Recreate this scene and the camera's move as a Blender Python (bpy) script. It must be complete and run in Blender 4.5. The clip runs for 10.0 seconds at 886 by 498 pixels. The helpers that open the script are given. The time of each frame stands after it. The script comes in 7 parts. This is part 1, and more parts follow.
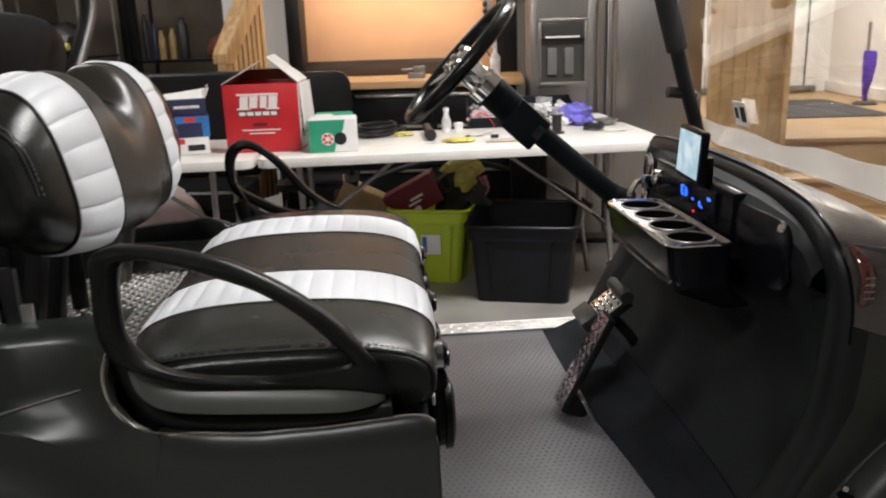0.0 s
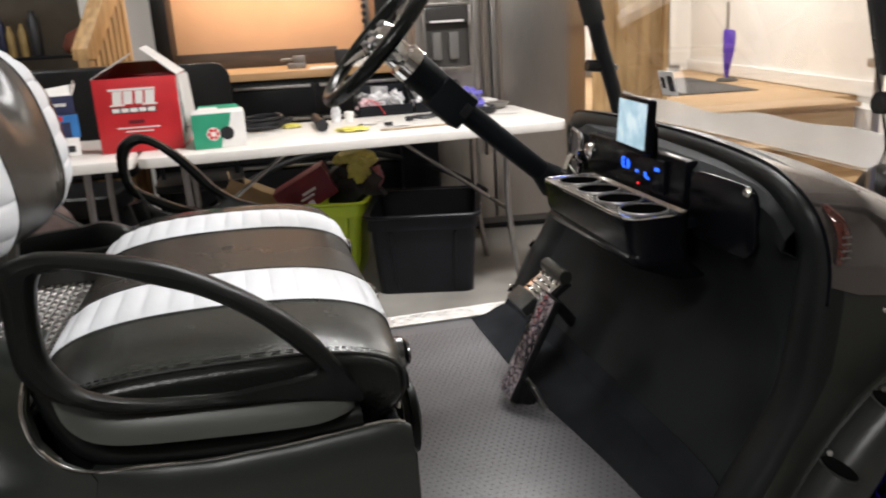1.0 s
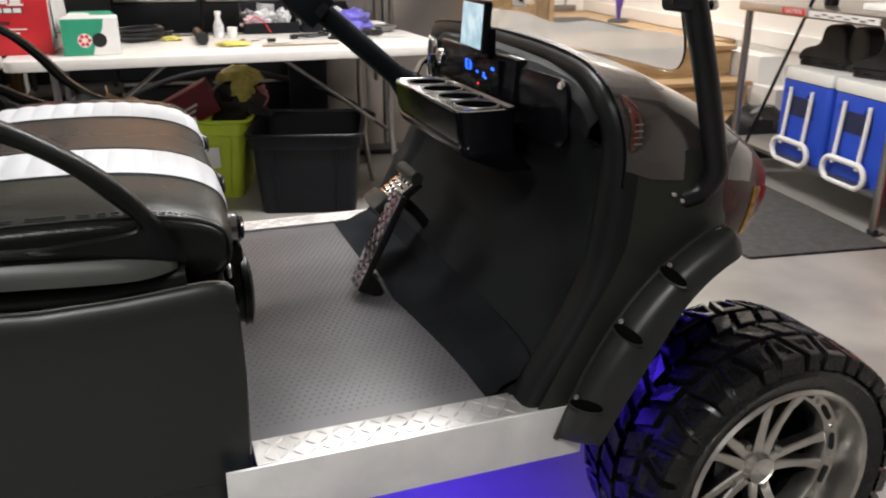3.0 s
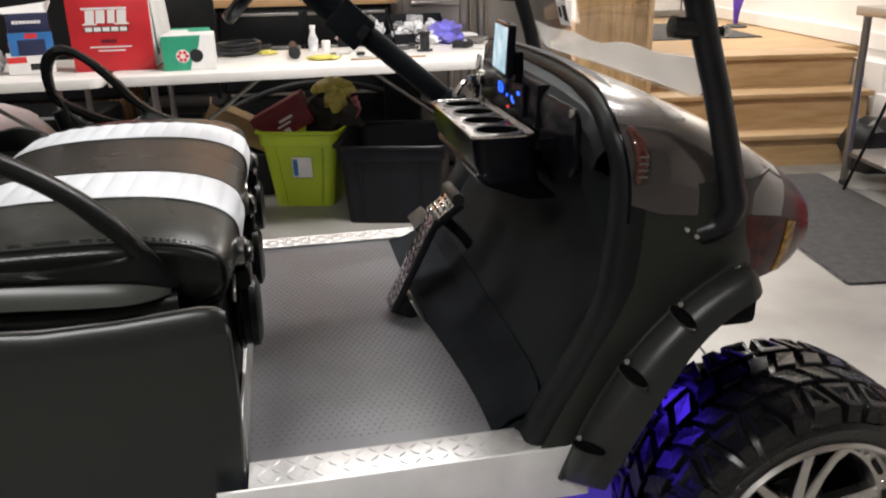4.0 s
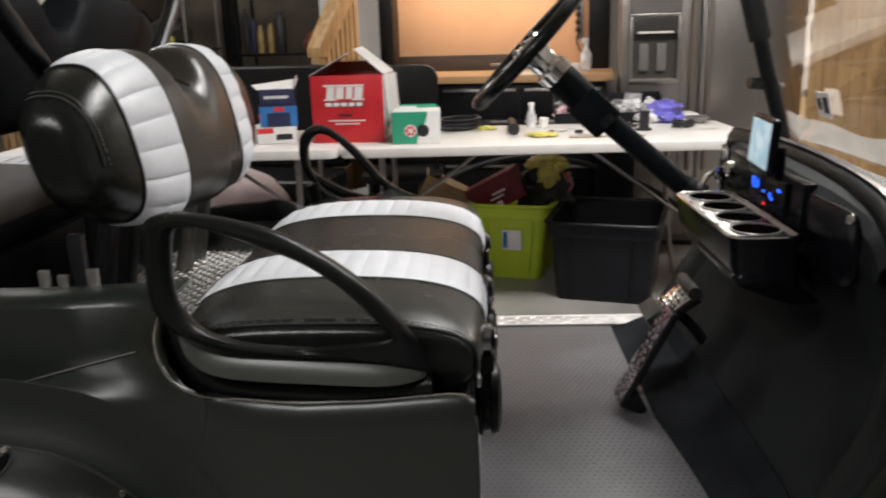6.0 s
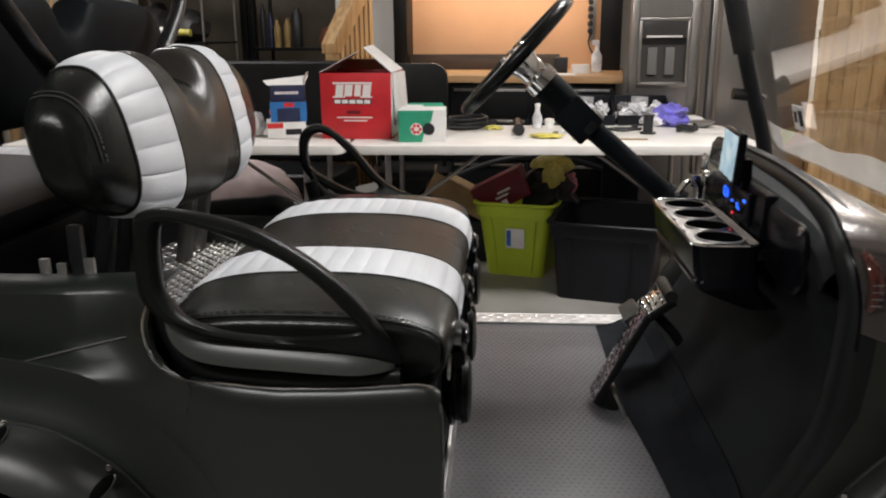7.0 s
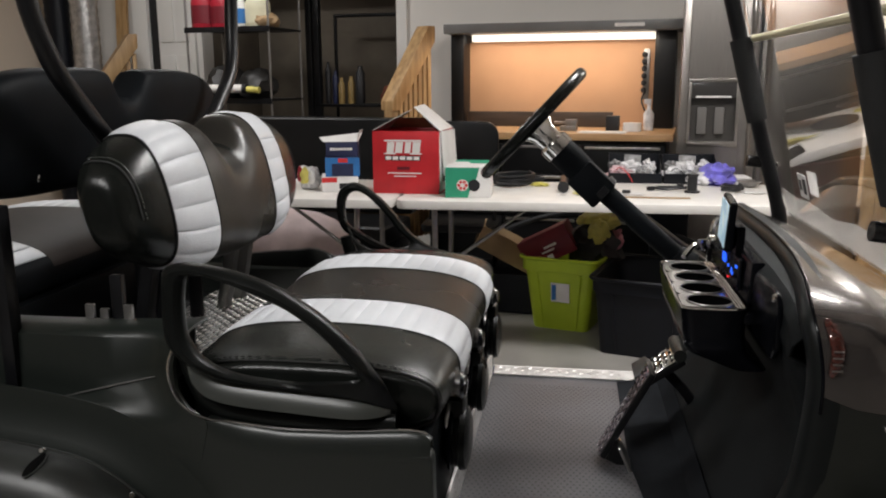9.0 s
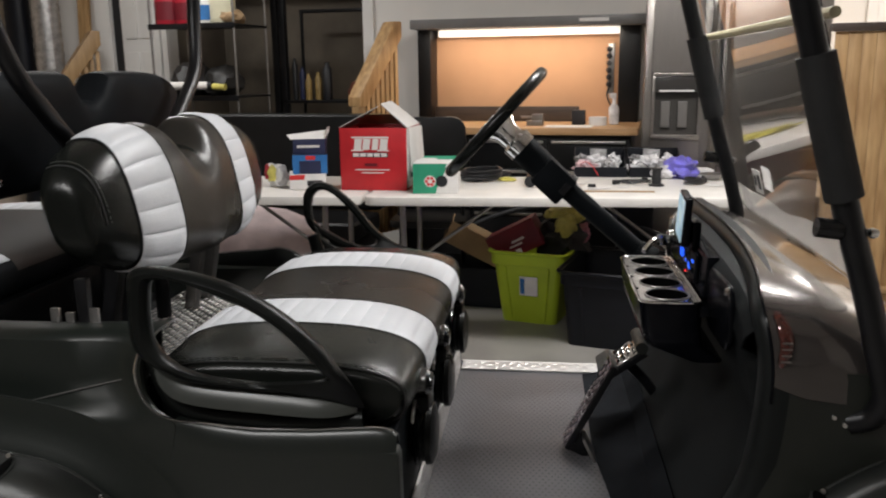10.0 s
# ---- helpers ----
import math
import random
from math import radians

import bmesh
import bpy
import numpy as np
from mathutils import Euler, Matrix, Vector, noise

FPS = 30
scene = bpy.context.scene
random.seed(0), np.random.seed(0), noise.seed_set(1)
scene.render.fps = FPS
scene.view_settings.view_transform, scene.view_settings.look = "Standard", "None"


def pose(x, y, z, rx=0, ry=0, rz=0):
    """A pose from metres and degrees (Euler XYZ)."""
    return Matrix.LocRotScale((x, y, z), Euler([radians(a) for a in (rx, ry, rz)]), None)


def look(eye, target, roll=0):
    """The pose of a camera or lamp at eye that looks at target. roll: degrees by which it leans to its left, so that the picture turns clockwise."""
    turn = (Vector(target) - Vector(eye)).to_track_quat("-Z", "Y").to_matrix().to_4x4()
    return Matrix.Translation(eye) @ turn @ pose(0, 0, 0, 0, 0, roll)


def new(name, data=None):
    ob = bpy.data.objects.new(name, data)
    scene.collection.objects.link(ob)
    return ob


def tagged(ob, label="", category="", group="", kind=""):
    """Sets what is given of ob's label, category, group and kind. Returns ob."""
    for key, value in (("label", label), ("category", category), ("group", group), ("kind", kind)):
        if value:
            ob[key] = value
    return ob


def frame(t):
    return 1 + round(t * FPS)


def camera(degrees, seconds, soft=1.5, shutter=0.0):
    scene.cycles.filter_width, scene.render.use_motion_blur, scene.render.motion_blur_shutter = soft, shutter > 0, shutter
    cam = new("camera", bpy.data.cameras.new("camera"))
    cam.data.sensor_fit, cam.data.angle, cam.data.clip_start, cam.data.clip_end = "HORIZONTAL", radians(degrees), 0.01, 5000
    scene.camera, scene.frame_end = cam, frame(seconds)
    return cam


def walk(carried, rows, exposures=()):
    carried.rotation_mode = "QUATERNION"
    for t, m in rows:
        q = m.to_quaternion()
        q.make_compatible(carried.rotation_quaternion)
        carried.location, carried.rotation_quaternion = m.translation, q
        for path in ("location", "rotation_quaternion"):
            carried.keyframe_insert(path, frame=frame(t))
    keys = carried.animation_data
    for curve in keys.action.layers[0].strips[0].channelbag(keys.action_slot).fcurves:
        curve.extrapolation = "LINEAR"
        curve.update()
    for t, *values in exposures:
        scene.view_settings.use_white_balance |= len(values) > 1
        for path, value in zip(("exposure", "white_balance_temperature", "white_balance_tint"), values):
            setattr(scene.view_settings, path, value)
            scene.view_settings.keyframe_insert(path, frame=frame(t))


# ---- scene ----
cam = camera(57.2, 10.0, soft=2.0, shutter=0.4)
PATH = [
    (0, (0.103, 0.167, 1.227), (-0.03, 2.092, 0.701), -2.0),
    (0.5, (0.045, 0.257, 1.22), (0.04, 2.18, 0.671), -3.9),
    (1, (-0.011, 0.262, 1.197), (0.16, 2.175, 0.641), -3.3),
    (1.5, (-0.045, 0.193, 1.172), (0.33, 2.068, 0.585), -4.0),
    (2, (-0.064, 0.166, 1.142), (0.384, 2.02, 0.541), -1.5),
    (2.5, (-0.023, 0.169, 1.134), (0.427, 2.0, 0.466), -0.6),
    (2.7, (0.014, 0.158, 1.131), (0.474, 1.978, 0.441), 0.3),
    (3.8, (0.242, 0.149, 1.151), (0.339, 2.02, 0.45), -1.8),
    (4, (0.256, 0.159, 1.16), (0.35, 2.035, 0.474), -1.4),
    (4.5, (0.255, 0.169, 1.209), (0.352, 2.07, 0.594), -1.0),
    (5, (0.24, 0.18, 1.227), (0.357, 2.093, 0.654), -1.7),
    (5.5, (0.204, 0.165, 1.223), (0.129, 2.094, 0.701), -1.6),
    (6, (0.165, 0.172, 1.197), (-0.195, 2.07, 0.678), -1.7),
    (6.2, (0.167, 0.178, 1.191), (-0.253, 2.064, 0.674), -1.4),
    (7.3, (0.289, 0.098, 1.23), (-0.105, 1.985, 0.697), -0.1),
    (7.5, (0.322, 0.091, 1.232), (-0.073, 1.979, 0.704), 0.1),
    (8, (0.366, 0.079, 1.248), (-0.079, 1.977, 0.802), -0.1),
    (8.5, (0.367, 0.051, 1.254), (-0.189, 1.929, 0.849), -0.3),
    (9, (0.371, 0.051, 1.258), (-0.2, 1.923, 0.848), -0.3),
    (9.5, (0.376, 0.043, 1.269), (-0.191, 1.914, 0.844), -0.3),
    (10, (0.39, 0.034, 1.272), (-0.113, 1.922, 0.846), -0.7),
]

walk(cam, [(t, look(eye, target, roll)) for t, eye, target, roll in PATH],
     exposures=[(0.0, 0.38), (0.7, 0.48), (1.5, 0.55), (2.5, 0.52), (4.0, 0.54), (5.0, 0.42), (6.0, 0.24), (7.5, 0.05), (8.0, -0.03), (9.0, 0.04), (10.0, 0.05)])

# ---------------------------------------------------------------- light
world = bpy.data.worlds.new("world")
scene.world = world
world.use_nodes = True
world.node_tree.nodes["Background"].inputs[0].default_value = (0.9, 0.92, 1.0, 1)
world.node_tree.nodes["Background"].inputs[1].default_value = 0.02


def area(name, eye, target, sx, sy, power, colour):
    data = bpy.data.lights.new(name, "AREA")
    data.shape, data.size, data.size_y, data.energy, data.color = "RECTANGLE", sx, sy, power, colour
    ob = new(name, data)
    ob.matrix_world = look(eye, target)
    return ob


WARM, COOL = (1.0, 0.955, 0.91), (1.0, 0.985, 0.97)
area("unseen_overhead_light", (0.7, 2.7, 2.62), (0.7, 2.7, 0), 1.2, 0.3, 62, COOL)
area("unseen_overhead_light", (-0.9, -0.5, 2.62), (-0.9, -0.5, 0), 1.2, 0.3, 50, COOL)
area("hall_lamp_light", (2.4, 6.3, 2.62), (2.4, 6.3, 0), 0.4, 0.4, 50, WARM)
area("hutch_lamp_light", (-0.5, 5.33, 1.53), (-0.5, 5.48, 0.9), 1.2, 0.10, 6, (1.0, 0.86, 0.70))
area("underglow_light", (0.25, 1.55, 0.36), (0.25, 1.45, 0), 0.7, 0.5, 5, (0.08, 0.03, 1.0))
area("underglow_light", (0.62, 1.40, 0.50), (0.83, 1.20, 0.50), 0.10, 0.10, 0.28, (0.08, 0.03, 1.0))
# Added fill that brightens the back-left shelves; no lamp is known there.
area("unseen_overhead_light", (-2.6, 4.1, 2.62), (-2.6, 4.1, 0), 1.2, 0.3, 29, COOL)


# ---------------------------------------------------------------- materials
def shader(name, colour, rough=0.5, metal=0.0, spec=0.5, vary=0.0, vary_scale=6.0, bump=0.0, bump_scale=60.0,
           coat=0.0, stretch=(1, 1, 1), rough_vary=0.0, colour2=None, detail=6.0, spread=(0.35, 0.65), random=0.0):
    """A principled surface with colour patches, a fine grain in the relief and patchy gloss."""
    m = bpy.data.materials.new(name)
    m.use_nodes = True
    nt = m.node_tree
    p = nt.nodes["Principled BSDF"]
    p.inputs["Base Color"].default_value = (*colour, 1)
    p.inputs["Roughness"].default_value = rough
    p.inputs["Metallic"].default_value = metal
    p.inputs["Specular IOR Level"].default_value = spec
    p.inputs["Coat Weight"].default_value = coat
    p.inputs["Coat Roughness"].default_value = 0.08
    co = nt.nodes.new("ShaderNodeTexCoord")
    mp = nt.nodes.new("ShaderNodeMapping")
    mp.inputs["Scale"].default_value = stretch
    nt.links.new(co.outputs["Object"], mp.inputs["Vector"])
    if vary or colour2 or rough_vary:
        n = nt.nodes.new("ShaderNodeTexNoise")
        n.inputs["Scale"].default_value, n.inputs["Detail"].default_value = vary_scale, detail
        nt.links.new(mp.outputs[0], n.inputs["Vector"])
        r = nt.nodes.new("ShaderNodeValToRGB")
        a = colour2 if colour2 else tuple(c * (1 - vary) for c in colour)
        b = colour if colour2 else tuple(min(1, c * (1 + vary)) for c in colour)
        r.color_ramp.elements[0].position, r.color_ramp.elements[1].position = spread
        r.color_ramp.elements[0].color, r.color_ramp.elements[1].color = (*a, 1), (*b, 1)
        nt.links.new(n.outputs["Fac"], r.inputs["Fac"])
        out = r.outputs["Color"]
        if random:
            info = nt.nodes.new("ShaderNodeObjectInfo")
            hsv = nt.nodes.new("ShaderNodeHueSaturation")
            mr = nt.nodes.new("ShaderNodeMapRange")
            mr.inputs["To Min"].default_value, mr.inputs["To Max"].default_value = 1 - random, 1 + random
            nt.links.new(info.outputs["Random"], mr.inputs["Value"])
            nt.links.new(mr.outputs[0], hsv.inputs["Value"])
            nt.links.new(out, hsv.inputs["Color"])
            out = hsv.outputs["Color"]
        nt.links.new(out, p.inputs["Base Color"])
        if rough_vary:
            mr = nt.nodes.new("ShaderNodeMapRange")
            mr.inputs["To Min"].default_value, mr.inputs["To Max"].default_value = max(0.02, rough - rough_vary), min(1, rough + rough_vary)
            nt.links.new(n.outputs["Fac"], mr.inputs["Value"])
            nt.links.new(mr.outputs[0], p.inputs["Roughness"])
    if bump:
        n2 = nt.nodes.new("ShaderNodeTexNoise")
        n2.inputs["Scale"].default_value, n2.inputs["Detail"].default_value = bump_scale, 3
        nt.links.new(mp.outputs[0], n2.inputs["Vector"])
        bn = nt.nodes.new("ShaderNodeBump")
        bn.inputs["Strength"].default_value, bn.inputs["Distance"].default_value = bump, 0.004
        nt.links.new(n2.outputs["Fac"], bn.inputs["Height"])
        nt.links.new(bn.outputs[0], p.inputs["Normal"])
    return m


def glow(name, colour, strength):
    m = bpy.data.materials.new(name)
    m.use_nodes = True
    p = m.node_tree.nodes["Principled BSDF"]
    p.inputs["Base Color"].default_value = (*colour, 1)
    p.inputs["Emission Color"].default_value = (*colour, 1)
    p.inputs["Emission Strength"].default_value = strength
    return m


def clear(name, colour, rough=0.0, ior=1.45, weight=1.0):
    m = shader(name, colour, rough)
    p = m.node_tree.nodes["Principled BSDF"]
    p.inputs["Transmission Weight"].default_value = weight
    p.inputs["IOR"].default_value = ior
    return m


CONCRETE = shader("concrete", (0.285, 0.270, 0.248), 0.36, vary=0.22, vary_scale=2.6, bump=0.12, bump_scale=90, rough_vary=0.12)
WALL = shader("white_wall_paint", (0.80, 0.77, 0.73), 0.7, vary=0.03, vary_scale=1.2, bump=0.05, bump_scale=160)
BEIGE = shader("beige_wall_paint", (0.62, 0.52, 0.42), 0.7, vary=0.04, vary_scale=1.2, bump=0.05, bump_scale=160)
# The beige paint darkened: the recess's dim light is put into the colour.
DIMBEIGE = shader("dimmed_beige_paint", (0.15, 0.125, 0.095), 0.7, vary=0.25, vary_scale=2.5, bump=0.05, bump_scale=160)
CEIL = shader("ceiling_paint", (0.75, 0.73, 0.70), 0.8, vary=0.03, vary_scale=2.0)
TRIM = shader("white_trim_paint", (0.82, 0.80, 0.77), 0.35, vary=0.03, vary_scale=3.0)
BODY = shader("black_metallic_body", (0.0084, 0.0112, 0.0092), 0.36, spec=0.60, vary=0.35, vary_scale=900, rough_vary=0.05)
COWL = shader("polished_cowl_paint", (0.085, 0.074, 0.069), 0.23, metal=0.6, spec=0.55, vary=0.3, vary_scale=700, coat=1.0)
DASH = shader("gloss_black_plastic", (0.0035, 0.0038, 0.0052), 0.20, spec=0.11, vary=0.3, vary_scale=9, rough_vary=0.07)
KICK = shader("satin_black_plastic", (0.0055, 0.0066, 0.0080), 0.55, spec=0.07, vary=0.3, vary_scale=7, bump=0.06, bump_scale=500, rough_vary=0.1)
TOEBOARD = shader("grained_toe_board_plastic", (0.0100, 0.0112, 0.0118), 0.60, spec=0.08, vary=0.3, vary_scale=7, bump=0.06, bump_scale=500, rough_vary=0.1)
ARM = shader("textured_black_plastic", (0.0055, 0.0062, 0.0058), 0.30, spec=0.14, vary=0.2, vary_scale=12, bump=0.10, bump_scale=700, rough_vary=0.08)
VINYL = shader("black_vinyl", (0.0070, 0.0080, 0.0070), 0.25, spec=0.24, vary=0.2, vary_scale=4, bump=0.14, bump_scale=220, rough_vary=0.08)
BROWN = shader("dark_brown_vinyl", (0.0225, 0.0205, 0.0175), 0.28, spec=0.42, vary=0.15, vary_scale=4, bump=0.18, bump_scale=240, rough_vary=0.06)
STRIPE = shader("pale_grey_vinyl", (0.60, 0.615, 0.645), 0.42, vary=0.08, vary_scale=5, bump=0.15, bump_scale=300, rough_vary=0.08)
DUSK = shader("dusky_vinyl", (0.0200, 0.0220, 0.0195), 0.26, spec=0.45, vary=0.15, vary_scale=4, bump=0.16, bump_scale=230, rough_vary=0.06)
SKIRT = shader("satin_grey_skirt", (0.047, 0.050, 0.045), 0.34, vary=0.12, vary_scale=8)
THREAD = shader("dark_thread", (0.01, 0.01, 0.01), 0.7)
METALBLK = shader("black_powder_coat", (0.007, 0.007, 0.008), 0.32, spec=0.30, vary=0.2, vary_scale=20, bump=0.1, bump_scale=600)
FOAM = shader("black_foam_sleeve", (0.010, 0.010, 0.010), 0.8, vary=0.2, vary_scale=30, bump=0.3, bump_scale=500)
RUBBER = shader("tyre_rubber", (0.007, 0.007, 0.0075), 0.26, vary=0.25, vary_scale=25, bump=0.2, bump_scale=200, rough_vary=0.12)
MAT = shader("ribbed_floor_rubber", (0.090, 0.088, 0.094), 0.42, vary=0.2, vary_scale=6, bump=0.15, bump_scale=300, rough_vary=0.1)
PLATE = shader("diamond_plate_aluminium", (0.64, 0.63, 0.62), 0.42, metal=0.75, vary=0.12, vary_scale=18, bump=0.08, bump_scale=160, rough_vary=0.1)
SILLFACE = shader("folded_aluminium", (0.88, 0.87, 0.86), 0.48, metal=0.25, vary=0.06, vary_scale=14, bump=0.05, bump_scale=160, rough_vary=0.1)
GREYARM = shader("satin_flare_plastic", (0.018, 0.0195, 0.018), 0.36, spec=0.5, vary=0.2, vary_scale=12, bump=0.12, bump_scale=700, rough_vary=0.06)
RIMBLACK = shader("satin_rim_black", (0.0085, 0.0098, 0.0098), 0.42, spec=0.20, vary=0.15, vary_scale=6, rough_vary=0.06)
PILLAR = shader("satin_dark_pillar", (0.0165, 0.0185, 0.0150), 0.42, spec=0.40, vary=0.15, vary_scale=6, rough_vary=0.06)
NOSEPAINT = shader("polished_burgundy_nose", (0.034, 0.013, 0.011), 0.30, spec=0.4, vary=0.3, vary_scale=500)
SMOKED = shader("dark_chrome", (0.20, 0.20, 0.20), 0.24, metal=1.0, vary=0.1, vary_scale=30)
CHROME = shader("chrome", (0.80, 0.79, 0.77), 0.10, metal=1.0, vary=0.04, vary_scale=30)
ALLOY = shader("machined_alloy", (0.66, 0.64, 0.61), 0.30, metal=1.0, vary=0.08, vary_scale=40, rough_vary=0.06)
STEEL = shader("brushed_stainless", (0.42, 0.39, 0.36), 0.30, metal=1.0, vary=0.07, vary_scale=8, stretch=(60, 60, 1), rough_vary=0.06)
STEELDK = shader("grey_steel_tube", (0.30, 0.29, 0.28), 0.35, metal=0.9, vary=0.1, vary_scale=20)
TABLETOP = shader("white_moulded_plastic", (0.74, 0.71, 0.67), 0.45, vary=0.05, vary_scale=7, bump=0.15, bump_scale=350)
PINE = shader("pine_wood", (0.50, 0.32, 0.15), 0.5, colour2=(0.33, 0.19, 0.08), vary_scale=5, stretch=(6, 6, 0.8), bump=0.15, bump_scale=60, random=0.18)
PINEX = shader("stair_pine_wood", (0.50, 0.33, 0.17), 0.45, colour2=(0.38, 0.23, 0.10), vary_scale=5, stretch=(0.8, 6, 6), bump=0.12, bump_scale=60, random=0.08)
PEG = shader("tan_pegboard", (0.52, 0.29, 0.16), 0.6, vary=0.06, vary_scale=3)
DARKWOOD = shader("dark_plank", (0.045, 0.030, 0.022), 0.5, vary=0.3, vary_scale=6, stretch=(0.5, 6, 6))
WORKTOP = shader("varnished_worktop", (0.56, 0.34, 0.17), 0.4, colour2=(0.42, 0.24, 0.11), vary_scale=5, stretch=(0.6, 6, 6))
CABINET = shader("black_cabinet_enamel", (0.007, 0.007, 0.0075), 0.35, spec=0.3, vary=0.2, vary_scale=8)
REDCARD = shader("red_printed_card", (0.52, 0.018, 0.025), 0.42, vary=0.12, vary_scale=9, bump=0.05, bump_scale=80)
DARKRED = shader("dark_red_card", (0.15, 0.008, 0.016), 0.45, vary=0.15, vary_scale=9)
WHITECARD = shader("white_card", (0.74, 0.72, 0.70), 0.55, vary=0.06, vary_scale=12)
GREYCARD = shader("grey_card_inside", (0.42, 0.38, 0.35), 0.7, vary=0.1, vary_scale=14)
GREENCARD = shader("green_printed_card", (0.03, 0.30, 0.17), 0.45, vary=0.08, vary_scale=10)
BLUECARD = shader("blue_printed_card", (0.03, 0.16, 0.42), 0.45, vary=0.15, vary_scale=10)
NAVY = shader("navy_printed_card", (0.02, 0.025, 0.07), 0.45, vary=0.15, vary_scale=10)
CARD = shader("brown_cardboard", (0.36, 0.24, 0.13), 0.75, vary=0.12, vary_scale=8)
LIME = shader("lime_green_plastic", (0.42, 0.54, 0.03), 0.4, vary=0.07, vary_scale=6, bump=0.1, bump_scale=200, rough_vary=0.08)
BIN = shader("black_tote_plastic", (0.006, 0.0068, 0.010), 0.40, spec=0.25, vary=0.2, vary_scale=6, bump=0.15, bump_scale=200, rough_vary=0.08)
PIT = shader("deep_black_pocket", (0.002, 0.002, 0.002), 0.9, spec=0.05)
INK = shader("black_ink", (0.012, 0.012, 0.014), 0.5)
WHITEINK = shader("white_ink", (0.78, 0.75, 0.72), 0.5)
REDINK = shader("red_ink", (0.60, 0.03, 0.03), 0.5)
YELLOW = shader("yellow_bag_plastic", (0.62, 0.55, 0.13), 0.4, vary=0.2, vary_scale=12, bump=0.3, bump_scale=50)
PINK = shader("pink_plastic", (0.62, 0.24, 0.30), 0.4, vary=0.15, vary_scale=10)
BLUE = shader("blue_cooler_plastic", (0.02, 0.07, 0.50), 0.42, vary=0.1, vary_scale=7, bump=0.1, bump_scale=260)
WHITEPL = shader("white_cooler_plastic", (0.80, 0.78, 0.74), 0.4, vary=0.04, vary_scale=7, bump=0.08, bump_scale=260)
PURPLE = shader("purple_fabric", (0.10, 0.04, 0.42), 0.55, vary=0.2, vary_scale=12)
DARKMAT = shader("dark_grey_carpet", (0.055, 0.053, 0.052), 0.9, vary=0.2, vary_scale=30, bump=0.5, bump_scale=300)
LEATHER = shader("black_worn_leather", (0.014, 0.013, 0.012), 0.5, vary=0.3, vary_scale=12, bump=0.3, bump_scale=80)
SACK = shader("clear_plastic_bag", (0.66, 0.65, 0.66), 0.25, vary=0.25, vary_scale=25, bump=0.8, bump_scale=45)
CLEARBAG = shader("clear_parts_bag", (0.50, 0.49, 0.49), 0.18, vary=0.3, vary_scale=30, bump=0.9, bump_scale=55)
CLEARBAG.node_tree.nodes["Principled BSDF"].inputs["Alpha"].default_value = 0.55
PINKBAG = shader("pinkish_parts_bag", (0.62, 0.42, 0.44), 0.3, vary=0.35, vary_scale=25, bump=0.8, bump_scale=45)
BLUEBAG = shader("violet_plastic_bag", (0.16, 0.14, 0.55), 0.3, vary=0.35, vary_scale=25, bump=0.8, bump_scale=45)
MAUVE = shader("pale_mauve_cloth", (0.62, 0.50, 0.50), 0.7, vary=0.12, vary_scale=9, bump=0.3, bump_scale=40)
REDPL = shader("red_plastic", (0.36, 0.015, 0.03), 0.35, vary=0.1, vary_scale=10)
GREENPL = shader("green_plastic", (0.05, 0.30, 0.06), 0.35)
CREAM = shader("cream_plastic", (0.62, 0.58, 0.42), 0.4, vary=0.06, vary_scale=12)
SILVER = shader("silver_foil_duct", (0.45, 0.44, 0.43), 0.35, metal=0.8, vary=0.25, vary_scale=20, bump=0.8, bump_scale=40)
AMBER = shader("amber_lens", (0.085, 0.024, 0.018), 0.15, metal=0.35, coat=0.8, vary=0.4, vary_scale=120)
DARKWALL = shader("dark_unseen_wall", (0.16, 0.155, 0.15), 0.5, vary=0.1, vary_scale=3)
ACRYLIC = clear("clear_acrylic", (0.97, 0.97, 0.96), 0.0, 1.70)
SCREEN = glow("lit_screen", (0.40, 0.52, 0.58), 0.62)


def picture(m, low, high, scale):
    """Breaks the colour of a lit screen into soft patches."""
    nt = m.node_tree
    p = nt.nodes["Principled BSDF"]
    co = nt.nodes.new("ShaderNodeTexCoord")
    n = nt.nodes.new("ShaderNodeTexNoise")
    n.inputs["Scale"].default_value, n.inputs["Detail"].default_value = scale, 2
    r = nt.nodes.new("ShaderNodeValToRGB")
    r.color_ramp.elements[0].position, r.color_ramp.elements[1].position = 0.36, 0.62
    r.color_ramp.elements[0].color, r.color_ramp.elements[1].color = (*low, 1), (*high, 1)
    nt.links.new(co.outputs["Object"], n.inputs["Vector"])
    nt.links.new(n.outputs["Fac"], r.inputs["Fac"])
    nt.links.new(r.outputs["Color"], p.inputs["Emission Color"])


picture(SCREEN, (0.20, 0.36, 0.45), (0.62, 0.72, 0.78), 34)
BLUELED = glow("blue_led", (0.02, 0.12, 1.0), 1.2)
LAMP = glow("hutch_diffuser", (1.0, 0.93, 0.84), 0.75)
REDLED = glow("red_led", (1.0, 0.02, 0.03), 0.9)


# ---------------------------------------------------------------- builders
def thing(name, m, label, category, group="", kind=""):
    ob = new(name)
    ob.empty_display_size = 0.05
    ob.matrix_world = m
    return tagged(ob, label, category, group, kind)


